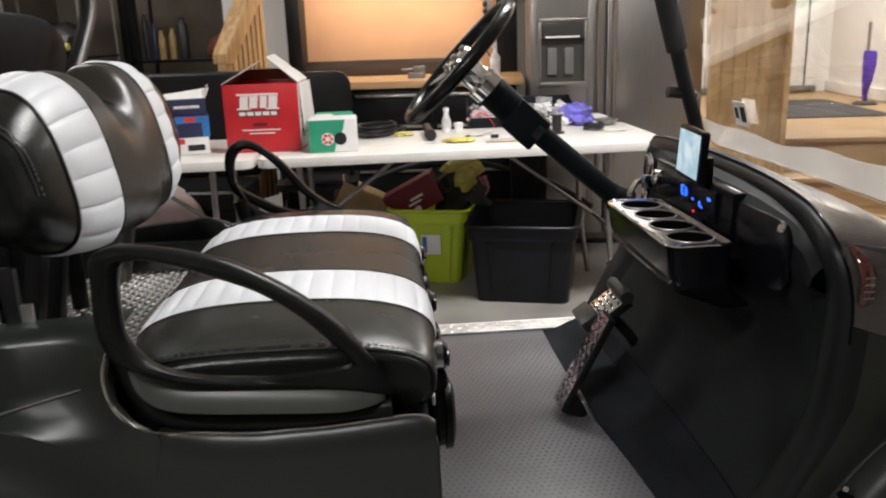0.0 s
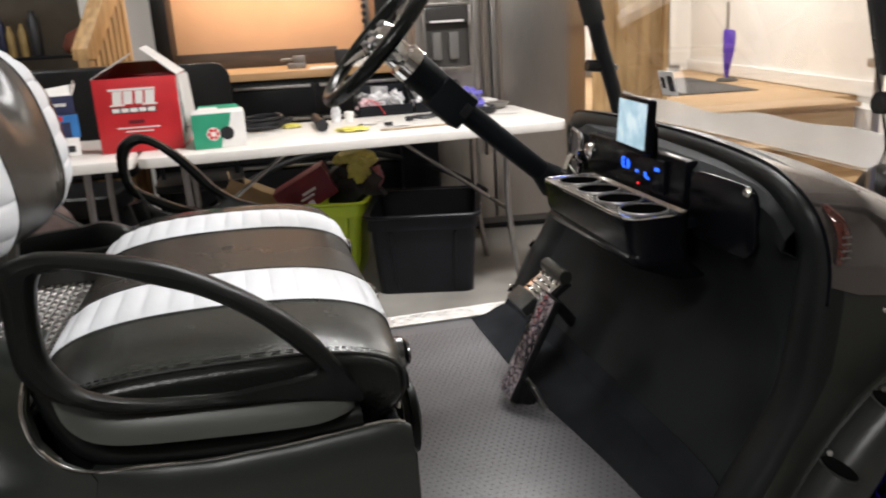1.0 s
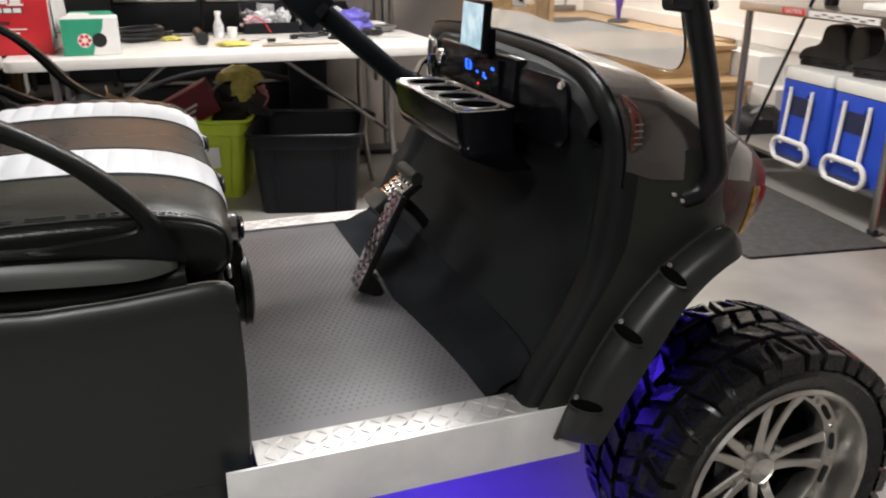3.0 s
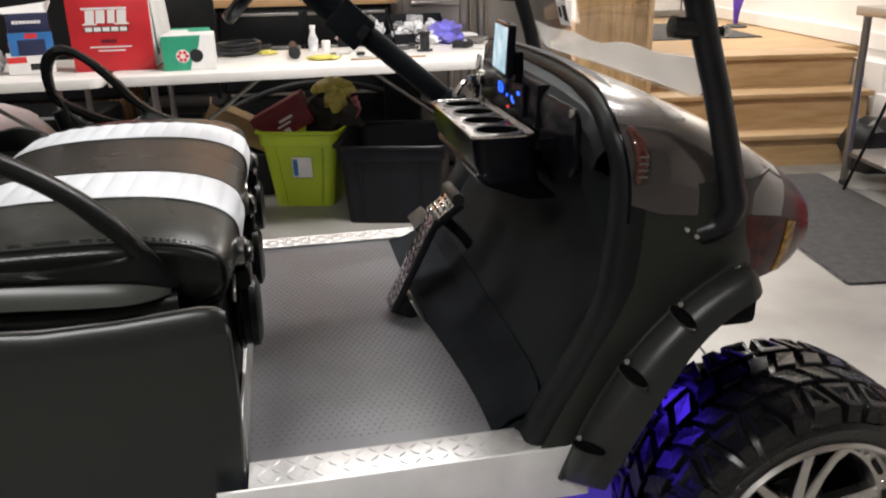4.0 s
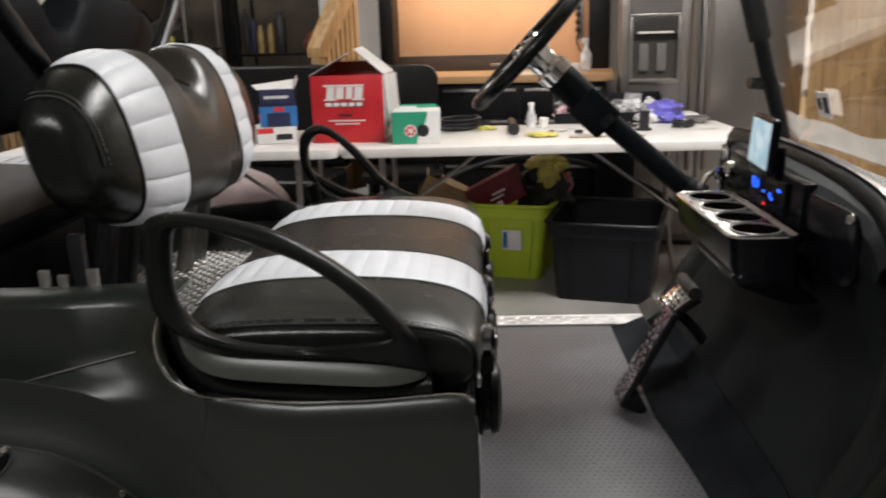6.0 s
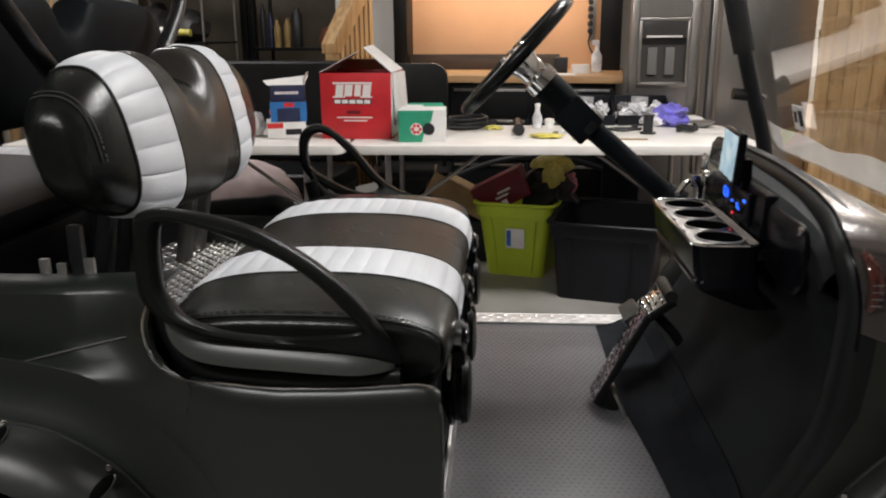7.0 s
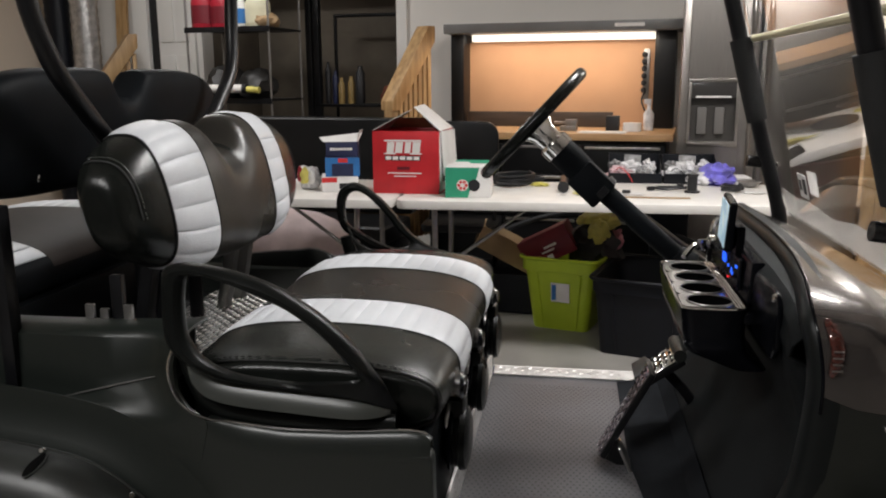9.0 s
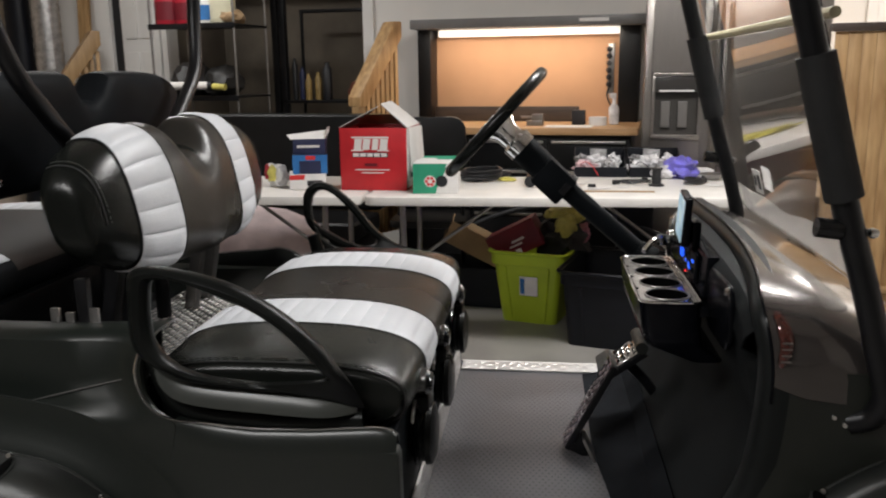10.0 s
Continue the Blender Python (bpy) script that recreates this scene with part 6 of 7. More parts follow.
def cup_console():
    """Deep box under a chrome plate with four cup openings, ribbed along the foot of its face."""
    cx, r, yc0, pitch = 0.4545, 0.0365, 0.252, 0.0845
    holes = [yc0 + pitch * i for i in range(4)]
    mid = yc0 + 1.5 * pitch

    def ring(x, w, z, d):
        return [(x + a, mid + b, z) for a, b in rounded(w, d, 0.02)]
    ob = part("cup_console", loft([ring(0.455, 0.106, 0.884, 0.368), ring(0.457, 0.102, 0.84, 0.362), ring(0.461, 0.098, 0.826, 0.358), ring(0.460, 0.102, 0.822, 0.360), ring(0.463, 0.100, 0.812, 0.356), ring(0.470, 0.094, 0.803, 0.350), ring(0.520, 0.06, 0.775, 0.330)], True, False, False), DASH, cart, "gloss black console with four cup holders")
    part("console_shelf", box(0.502, 0.530, mid - 0.178, mid + 0.178, 0.86, 0.8775, 0.003), DASH, ob)
    plate = shader("smoked_chrome_plate", (0.52, 0.52, 0.53), 0.17, metal=1.0, vary=0.1, vary_scale=30)
    bm = bmesh.new()
    for yc in holes:
        hole = [(cx + r * math.cos(2 * math.pi * k / 32), yc + r * math.sin(2 * math.pi * k / 32)) for k in range(32)]
        outer = []
        for k in range(32):
            c, s = math.cos(2 * math.pi * k / 32), math.sin(2 * math.pi * k / 32)
            q = 1 / max(abs(c) / 0.049, abs(s) / (pitch / 2))
            outer.append((cx + q * c, yc + q * s))
        vi = [bm.verts.new((x, y, 0.8855)) for x, y in hole]
        vo = [bm.verts.new((x, y, 0.8855)) for x, y in outer]
        vb = [bm.verts.new((x, y, 0.8805)) for x, y in outer]
        for k in range(32):
            bm.faces.new((vi[k], vi[(k + 1) % 32], vo[(k + 1) % 32], vo[k]))
            bm.faces.new((vo[k], vo[(k + 1) % 32], vb[(k + 1) % 32], vb[k]))
    part("plate", bm, plate, ob, "smoked chrome plate")
    for yc in holes:
        part("cup_liner", lathe([(0.0365, 0.8855), (0.0355, 0.883), (0.032, 0.835), (0.028, 0.829), (0.002, 0.828)], 32, pose(cx, yc, 0), False), PIT, ob, "deep black cup holder")
        part("cup_ring", tube([(cx + 0.0372 * math.cos(2 * math.pi * k / 32), yc + 0.0372 * math.sin(2 * math.pi * k / 32), 0.8862) for k in range(32)], 0.0014, 6, closed=True, n=0), STEELDK, ob)
    for i in range(3):
        part("trim_line", rod((0.4930 + 0.0048 * i, mid - 0.172, 0.8868), (0.4930 + 0.0048 * i, mid + 0.172, 0.8868), 0.0013, 6), CHROME, ob, "thin chrome trim line")
    part("plate_edge", tube([(cx + x, mid + y, 0.884) for x, y in rounded(0.104, 0.360, 0.02)], 0.0028, 8, closed=True, n=0), CHROME, ob)


cup_console()


def screen():
    m = pose(0.502, 0.365, 1.003, 0, 4, -5) @ Matrix.Diagonal((1, 0.96, 0.90, 1))
    ob = part("display", moved(prism(rounded(0.140, 0.098, 0.008), "z", -0.001, 0.012, 0.003), m @ pose(0, 0, 0, 0, -90) @ pose(0, 0, 0, 0, 0, 90)), DASH, cart, "lit colour display on the dash")
    part("screen", moved(box(-0.062, 0.062, -0.041, 0.041, 0.0125, 0.0135, 0), m @ pose(0, 0, 0, 0, -90) @ pose(0, 0, 0, 0, 0, 90)), SCREEN, ob, "bright pale blue screen")
    part("stand", join(box(0.507, 0.524, 0.335, 0.395, 0.885, 1.0, 0.006), box(0.500, 0.512, 0.35, 0.38, 0.955, 0.985, 0.004)), DASH, ob)


screen()
meter = part("gauge_panel", box(0.5055, 0.511, 0.285, 0.450, 0.895, 0.950, 0.002), DASH, cart, "dark panel with lit blue gauges")
for y, z, w, h in ((0.430, 0.929, 0.004, 0.016), (0.424, 0.936, 0.008, 0.004), (0.424, 0.928, 0.006, 0.003), (0.424, 0.921, 0.008, 0.004), (0.410, 0.928, 0.004, 0.017), (0.405, 0.928, 0.003, 0.010), (0.376, 0.921, 0.008, 0.004), (0.345, 0.919, 0.006, 0.009), (0.336, 0.915, 0.006, 0.004), (0.306, 0.934, 0.013, 0.005)):
    part("blue_light", box(0.5040, 0.5055, y - w / 2, y + w / 2, z - h / 2, z + h / 2, 0), BLUELED, meter, "lit blue display")
part("red_light", bolt((0.5050, 0.37, 0.901), (-1, 0, 0), 0.0022, 0.002), REDLED, meter, "small red light")
part("key_switch", join(lathe([(0.016, 0), (0.016, 0.01), (0.008, 0.014)], 16, pose(0.512, 0.575, 0.925, 0, -90)), box(0.478, 0.50, 0.572, 0.578, 0.905, 0.93, 0.002)), CHROME, cart, "chrome key in its switch")
part("selector_lever", tube([(0.515, 0.635, 0.895), (0.482, 0.61, 0.912), (0.452, 0.572, 0.892)], 0.006, 8), CHROME, cart, "chrome lever")
part("cubby", join(prism([(y, z) for y, z in rounded(0.135, 0.085, 0.03)], "x", 0.0, 0.006, 0.002),), INK, cart, "open dark cubby in the dash").matrix_basis = pose(0.532, 0.705, 0.905, 0, 4, -15)
part("cubby_trim", tube([(-0.002, y, z) for y, z in rounded(0.135, 0.085, 0.03)], 0.003, 6, closed=True, n=0), CHROME, cart).matrix_basis = pose(0.532, 0.705, 0.905, 0, 4, -15)


# steering
def steering():
    c = Vector((0.129, 0.69, 1.159))
    d = Vector((0.30, 0, -0.28)).normalized()
    q = d.to_track_quat("Z", "Y").to_matrix().to_4x4()
    m = Matrix.Translation(c) @ q
    rim_pts = [(0.148 * math.cos(2 * math.pi * k / 48), 0.148 * math.sin(2 * math.pi * k / 48), 0) for k in range(48)]
    ob = part("steering_wheel", moved(tube(rim_pts, 0.0135, 12, closed=True, n=0), m), VINYL, cart, "black leather steering wheel with chrome hub")
    for k in range(3):
        a = radians(90 + 120 * k)
        ca, sa = math.cos(a), math.sin(a)
        sp = prism([(-0.012, 0.03), (0.012, 0.03), (0.016, 0.142), (-0.016, 0.142)], "z", 0.0, 0.005, 0.001)
        part("spoke", moved(sp, m @ pose(0, 0, 0.012 if k else 0.012, -8, 0, 120 * k)), CHROME, ob, "chrome spoke")
    part("hub", moved(lathe([(0.01, -0.012), (0.034, -0.010), (0.040, 0.0), (0.040, 0.014), (0.030, 0.03), (0.028, 0.055), (0.036, 0.062), (0.036, 0.085), (0.026, 0.09)], 24), m), CHROME, ob, "polished chrome hub")
    for k in range(6):
        a = k * math.pi / 3
        part("hub_bolt", moved(lathe([(0.006, 0), (0.006, 0.006), (0.003, 0.008)], 8), m @ Matrix.Translation((0.028 * math.cos(a), 0.028 * math.sin(a), 0.0)) @ pose(0, 0, -0.016)), STEELDK, ob)
    a = c + d * 0.075
    e = Vector((0.47, 0.69, 0.853))
    part("steering_column", join(tube([a, a + d * 0.02, a + d * 0.09, a + d * 0.13], lambda u: 0.027 + 0.007 * math.sin(min(1, u * 1.2) * math.pi), 16, n=6), rod(a + d * 0.12, e, 0.0225, 16)), KICK, cart, "black steering column sleeve")
    part("column_collar", moved(lathe([(0.026, -0.006), (0.037, -0.004), (0.037, 0.012), (0.026, 0.014)], 20), Matrix.Translation(a + d * 0.135) @ q), METALBLK, cart)
    part("column_clamp", moved(box(-0.034, 0.034, -0.040, 0.030, -0.03, 0.05, 0.006), Matrix.Translation(a + d * 0.10) @ q), KICK, cart, "angular black clamp on the column")
    part("column_boot", moved(lathe([(0.024, 0.02), (0.030, 0.04), (0.036, 0.06)], 18), Matrix.Translation(e - d * 0.05) @ q), KICK, cart)


steering()


# pedals
def pedals():
    smoked = shader("smoked_diamond_plate", (0.44, 0.40, 0.44), 0.16, metal=1.0, vary=0.3, vary_scale=120, rough_vary=0.06)
    m = pose(0.340, 0.485, 0.580, 0, -63)
    ob = part("accelerator_pedal", moved(box(-0.105, 0.105, -0.032, 0.032, -0.010, 0.004, 0.004), m), METALBLK, cart, "long accelerator pedal with a shiny tread plate")
    part("pedal_cover", moved(join(box(-0.104, 0.104, -0.031, 0.031, 0.0045, 0.0065, 0.001), lozenges(-0.103, 0.103, -0.030, 0.030, 0.0066, 0.0135, 0.0026)), m), smoked, ob, "dark shiny diamond plate cover")
    part("pedal_hinge", moved(prism([(-0.105, -0.010), (-0.060, -0.010), (-0.085, -0.050), (-0.105, -0.050)], "y", -0.026, 0.026, 0.003), m), METALBLK, ob)
    part("pedal_foot", moved(box(-0.0035, 0.0035, -0.028, 0.028, -0.032, 0.022, 0.002), pose(0.338, 0.455, 0.500, 0, -25)), ALLOY, ob, "bare metal stop")
    m = pose(0.425, 0.645, 0.630, 0, -36)
    br = part("brake_pedal", moved(box(-0.052, 0.052, -0.052, 0.052, -0.014, 0.0, 0.004), m), METALBLK, cart, "brake pedal with bright diamond plate pad")
    part("pad", moved(join(box(-0.020, 0.040, -0.050, 0.050, 0.0005, 0.006, 0.002), lozenges(-0.018, 0.039, -0.048, 0.048, 0.0062, 0.0135, 0.0030)), m), CHROME, br, "bright diamond plate pad")
    part("rubber_pad", moved(box(-0.062, -0.022, -0.046, 0.050, -0.004, 0.020, 0.007), m), GREYARM, br, "worn black rubber block")
    part("rubber_roll", moved(rod((0.050, -0.054, 0.010), (0.050, 0.054, 0.010), 0.014, 14), m), GREYARM, br, "worn black rubber roll")
    part("pedal_arm", tube([(0.44, 0.645, 0.61), (0.475, 0.645, 0.575), (0.50, 0.645, 0.54)], 0.012, 10), METALBLK, br)


pedals()


# windshield and its struts
def strut(y, s, dx, dz):
    ob = part("roof_strut", tube([(0.664, y + 0.022 * s, 0.785), (0.690, y + 0.012 * s, 0.798), (0.701 + dx / 3, y, 0.828), (0.694 + dx / 2, y, 0.865), (0.665 + dx, y, 0.97), (0.62 + dx, y, 1.115), (0.552 + dx, y, 1.36), (0.47 + dx, y, 1.66), (0.40 + dx, y, 1.92)], 0.0175, 14, n=6), METALBLK, cart, "black steel roof strut")
    part("foam_sleeve", tube([(x + dx - 0.278 * dz, y, z + dz) for x, z in ((0.6235, 1.105), (0.598, 1.195), (0.573, 1.288))], 0.0245, 18, n=4), FOAM, ob, "thick black foam sleeve")
    part("mount_plate", prism([(0.63, 0.765), (0.69, 0.76), (0.70, 0.80), (0.64, 0.805)], "y", y + 0.016 * s, y + 0.024 * s, 0.002), METALBLK, ob)
    for x, z in ((0.640, 0.797), (0.655, 0.786)):
        part("mount_bolt", bolt((x, y + 0.010 * s, z), (0, -s, 0), 0.0045, 0.005), CHROME, ob)
    part("windshield_knob", join(rod((0.590 + dx, y - 0.004 * s, 1.068), (0.622 + dx, y - 0.004 * s, 1.064), 0.0135, 14), rod((0.62 + dx, y - 0.004 * s, 1.064), (0.662 + dx, y, 1.06), 0.005)), RUBBER, ob, "black rubber windshield knob")
    part("knob_bolt", bolt((0.658 + dx, y - 0.004 * s, 1.06), (1, 0, 0), 0.007, 0.010), CHROME, ob)


strut(-0.06, 1, 0.0, 0.0)
strut(0.842, -1, 0.030, 0.055)


def pane(z0, z1, round_foot, name, label):
    """A bowed sheet of acrylic, its lower corners rounded off where round_foot is set."""
    rows, y0, y1, r = [], 0.035, 0.842, 0.06
    for k in range(41):
        y = y0 + (y1 - y0) * (0.5 - 0.5 * math.cos(math.pi * k / 40))
        t = (y - MID) / MID
        bow = 0.012 * (1 - t * t)
        edge = min(y - y0, y1 - y)
        lo = z0 + (r - math.sqrt(max(0.0, r * r - (r - edge) ** 2)) if round_foot and edge < r else 0.0)
        rows.append([(0.716 - 0.262 * (z - 0.93) + bow, y, z) for z in np.linspace(lo, z1, 8)])
    ob = part(name, shell(rows, 0.005), ACRYLIC, cart, label)
    ob.visible_shadow = False
    return ob


pane(0.950, 1.335, True, "windshield", "clear acrylic lower windshield with faint glare")
pane(1.352, 1.80, False, "windshield", "clear acrylic upper windshield")


def foot_film():
    """Milky strip left along the lower edge of the windshield."""
    rows, y0, y1, r = [], 0.042, 0.835, 0.055
    for k in range(41):
        y = y0 + (y1 - y0) * (0.5 - 0.5 * math.cos(math.pi * k / 40))
        t = (y - MID) / MID
        edge = min(y - y0, y1 - y)
        lo = 0.953 + (r - math.sqrt(max(0.0, r * r - (r - edge) ** 2)) if edge < r else 0.0)
        rows.append([(0.7195 - 0.262 * (z - 0.93) + 0.012 * (1 - t * t), y, z) for z in np.linspace(lo, 1.003 + 0.006 * math.sin(9 * y) + 0.004 * math.sin(23 * y), 4)])
    return shell(rows, 0.0008)


FILM = shader("milky_film", (0.78, 0.75, 0.71), 0.35, vary=0.08, vary_scale=14)
FILM.node_tree.nodes["Principled BSDF"].inputs["Alpha"].default_value = 0.5
part("windshield_film", foot_film(), FILM, cart, "milky film along the windshield's lower edge").visible_shadow = False
hinge = shader("yellowed_hinge", (0.55, 0.50, 0.33), 0.35, vary=0.1)
part("windshield_hinge", tube([(0.612 + 0.004 * (1 - ((y - MID) / MID) ** 2), y, 1.343) for y in np.linspace(0, 0.86, 13)], 0.008, 8, n=0), hinge, cart, "yellowed plastic hinge strip")
part("windshield_sticker", moved(box(-0.001, 0.0, -0.03, 0.03, -0.025, 0.025, 0), pose(0.684, 0.60, 1.04, 0, -15)), WHITECARD, cart, "small white sticker")
part("sticker_print", moved(join(box(-0.002, -0.0011, 0.008, 0.022, -0.01, 0.012, 0), box(-0.002, -0.0011, -0.024, -0.004, -0.015, 0.016, 0)), pose(0.684, 0.60, 1.04, 0, -15)), INK, cart, "dark print on the sticker")


# fender flares
def flare(path, out, wide):
    """A rolled strip: path is its edge on the body, out its outer edge."""
    a, b = spline([(x, -0.052, z) for x, z in path], 5), spline([(x, -0.085 - wide * min(1.0, 0.4 + k / 4), z) for k, (x, z) in enumerate(out)], 5)
    rows, n = [], len(a) - 1
    for i, (p, q) in enumerate(zip(a, b)):
        end = math.sin(min(1, (min(i, n - i) + 0.6) / 4) * math.pi / 2)
        t = (a[min(i + 1, n)] - a[max(i - 1, 0)]).normalized()
        up = Vector((-t.z, 0, t.x))
        if up.z < 0:
            up = -up
        row = []
        q = p + (q - p) * max(0.2, math.sqrt(1 - (1 - min(1.0, (n - i + 0.2) / 5)) ** 2))
        for k in range(11):
            u = k / 10
            c0 = p + (q - p) * u
            row.append(c0 + up * 0.022 * end * math.sin(math.pi * min(1, u * 1.02)) ** 0.8 + Vector((0, -0.016 * end * math.sin(math.pi * u), 0)))
        row.append(q - up * 0.008 * end + Vector((0, 0.012, 0)))
        rows.append(row)
    return shell(rows, 0.006), a, b


def flare_set(path, out, spots, name, wide):
    for k in (0, 1):
        f, a, b = flare(path, out, wide)
        ob = part(name, mirror(f) if k else f, GREYARM, cart, "textured black fender flare with bolt pockets")
        bead = tube([p + Vector((0, -0.004, 0)) for p in a], 0.0045, 8, n=0)
        part("edge_bead", mirror(bead) if k else bead, GREYARM, ob)
        for u in spots:
            i = int(u * (len(a) - 1))
            t = (a[i + 1] - a[i - 1]).normalized()
            t = -t if t.z > 0 else t
            up = Vector((-t.z, 0, t.x))
            up = -up if up.z < 0 else up
            d = (b[i] - a[i]).normalized()
            w = t.cross(d).normalized()
            w = -w if w.y > 0 else w
            p = a[i] + (b[i] - a[i]) * 0.42 + up * 0.0222 + Vector((0, -0.0165, 0))
            m = Matrix.Identity(4)
            for col, v in enumerate((d, t, w)):
                m[0][col], m[1][col], m[2][col] = v
            m = Matrix.Translation(p) @ m
            # No hollow here: a low black lump stands for the pocket's shade.
            pk = moved(lump(0.025, 0.0085, 0.0035, 0.0, 1.0, 3), m)
            part("pocket_shade", mirror(pk) if k else pk, PIT, ob, "low black lump for the shade inside a bolt pocket")
            lip = moved(tube([(0.0265 * math.cos(q), 0.0100 * math.sin(q), 0.0005) for q in np.linspace(0.1, 2.9, 14)], 0.0018, 6, n=0), m)
            part("pocket_lip", mirror(lip) if k else lip, GREYARM, ob)
            h = bolt(a[i] + (b[i] - a[i]) * 0.12 - t * 0.010 + up * 0.016 + Vector((0, -0.014, 0)), up * 0.7 + Vector((0, -1, 0)), 0.0055, 0.008)
            part("flare_bolt", mirror(h) if k else h, CHROME, ob)


FRONT_IN = [(0.468, 0.425), (0.494, 0.490), (0.526, 0.555), (0.566, 0.615), (0.610, 0.664), (0.655, 0.700), (0.700, 0.728), (0.732, 0.738)]
FRONT_OUT = [(0.522, 0.425), (0.549, 0.485), (0.573, 0.540), (0.600, 0.590), (0.633, 0.642), (0.670, 0.680), (0.710, 0.706), (0.744, 0.716)]
flare_set(FRONT_IN, FRONT_OUT, (0.17, 0.41, 0.64), "front_fender_flare", 0.030)
for k in (0, 1):
    h = bolt((0.712, -0.068, 0.737), (0.2, -0.8, 0.6), 0.0055, 0.007)
    part("flare_bolt", mirror(h) if k else h, CHROME, cart)
REAR_IN = [(-0.350, 0.470), (-0.385, 0.545), (-0.425, 0.600), (-0.464, 0.634), (-0.500, 0.657), (-0.535, 0.672), (-0.575, 0.681), (-0.650, 0.692), (-0.740, 0.700), (-0.850, 0.700), (-1.00, 0.67), (-1.13, 0.60)]
REAR_OUT = [(-0.385, 0.460), (-0.415, 0.525), (-0.452, 0.573), (-0.487, 0.604), (-0.520, 0.624), (-0.552, 0.637), (-0.588, 0.646), (-0.660, 0.655), (-0.745, 0.662), (-0.845, 0.662), (-0.98, 0.635), (-1.10, 0.57)]
flare_set(REAR_IN, REAR_OUT, (0.22, 0.56, 0.80), "rear_fender_flare", 0.07)


def fender_bulge():
    """The body swelling out over the rear wheel."""
    line = spline([(x, 0, z) for x, z in REAR_IN], 4)
    rows, n = [], len(line) - 1
    for i, p in enumerate(line):
        t = (line[min(i + 1, n)] - line[max(i - 1, 0)]).normalized()
        up = Vector((t.z, 0, -t.x))
        up = -up if up.z < 0 else up
        rows.append([(p.x + up.x * h, y, p.z + up.z * h) for h, y in ((0.080, -0.0215), (0.062, -0.0224), (0.046, -0.0250), (0.030, -0.0300), (0.014, -0.0370), (0.0, -0.0445), (-0.02, -0.050))])
    return shell(rows, 0.003)


part("fender_bulge", fender_bulge(), BODY, cart, "black body swelling over the rear wheel")
part("fender_bulge", mirror(fender_bulge()), BODY, cart, "black body swelling over the rear wheel")


# wheels
def wheel_meshes():
    R, W = 0.262, 0.235
    prof = [(0.176, -W / 2 + 0.03), (0.186, -W / 2 + 0.006), (0.215, -W / 2 - 0.004), (0.236, -W / 2 + 0.012), (0.246, -W / 2 + 0.032), (0.248, 0), (0.246, W / 2 - 0.032), (0.236, W / 2 - 0.012), (0.215, W / 2 + 0.004), (0.186, W / 2 - 0.006), (0.176, W / 2 - 0.03)]
    tyre = loft([[(r * math.cos(2 * math.pi * k / 72), z, r * math.sin(2 * math.pi * k / 72)) for k in range(72)] for r, z in prof], True, True, False)
    lugs = []
    n = 17
    d = 2 * math.pi / n

    def crown(y):
        return R - 0.009 * min(1.0, abs(y) / (W / 2)) ** 4

    def lug(poly, inset):
        """A tread block: outline in pitch and width, chamfered foot, sunken middle where inset is set."""
        bm = bmesh.new()
        mu, my = sum(u for u, y in poly) / len(poly), sum(y for u, y in poly) / len(poly)

        def ring(grow, drop):
            out = []
            for u, y in poly:
                uu, yy = mu + (u - mu) * grow, my + (y - my) * grow
                h = crown(yy) - drop
                out.append(bm.verts.new((h * math.cos(uu * d), yy, h * math.sin(uu * d))))
            return out
        rings = [ring(0.95, 0.026 if abs(my) > 0.06 else 0.015), ring(0.85, 0.002), ring(0.81, 0.0)]
        if inset:
            rings += [ring(0.50, 0.0005), ring(0.38, 0.008)]
        for p, q in zip(rings, rings[1:]):
            for k in range(len(poly)):
                bm.faces.new((p[k], p[(k + 1) % len(poly)], q[(k + 1) % len(poly)], q[k]))
        bm.faces.new(rings[-1])
        bmesh.ops.recalc_face_normals(bm, faces=bm.faces)
        return bm
    for s in (-1, 1):
        o, w = (0.25 if s > 0 else 0.0), W / 2 + 0.003
        lugs.append(lug([(o + 0.02, s * w), (o + 0.56, s * w), (o + 0.38, s * 0.054), (o + 0.20, s * 0.054)], True))
        lugs.append(lug([(o + 0.65, s * w), (o + 0.93, s * w), (o + 1.12, s * 0.054), (o + 0.46, s * 0.054)], True))
        for k in (0.0, 0.5):
            lugs.append(lug([(o + k, s * 0.049), (o + k + 0.40, s * 0.049), (o + k + 0.64, s * 0.004), (o + k + 0.24, s * 0.004)], False))
    out = tyre
    y = -W / 2
    flip = pose(0, 0, 0, 90) @ Matrix.Diagonal((1, 1, -1, 1))
    lip = lathe([(0.178, y + 0.03), (0.186, y + 0.012), (0.187, y + 0.004), (0.182, y - 0.001), (0.177, y + 0.002), (0.1755, y + 0.008), (0.1735, y + 0.03), (0.171, y + 0.055)], 64, flip, False)
    face = lathe([(0.171, y + 0.055), (0.168, y + 0.057), (0.148, y + 0.059), (0.146, y + 0.064), (0.145, y + 0.10)], 64, flip, False)
    inner = lathe([(0.1445, y + 0.10), (0.142, y + 0.2), (0.01, y + 0.20)], 48, flip, False)
    return out, lugs, n, lip, face, inner, y


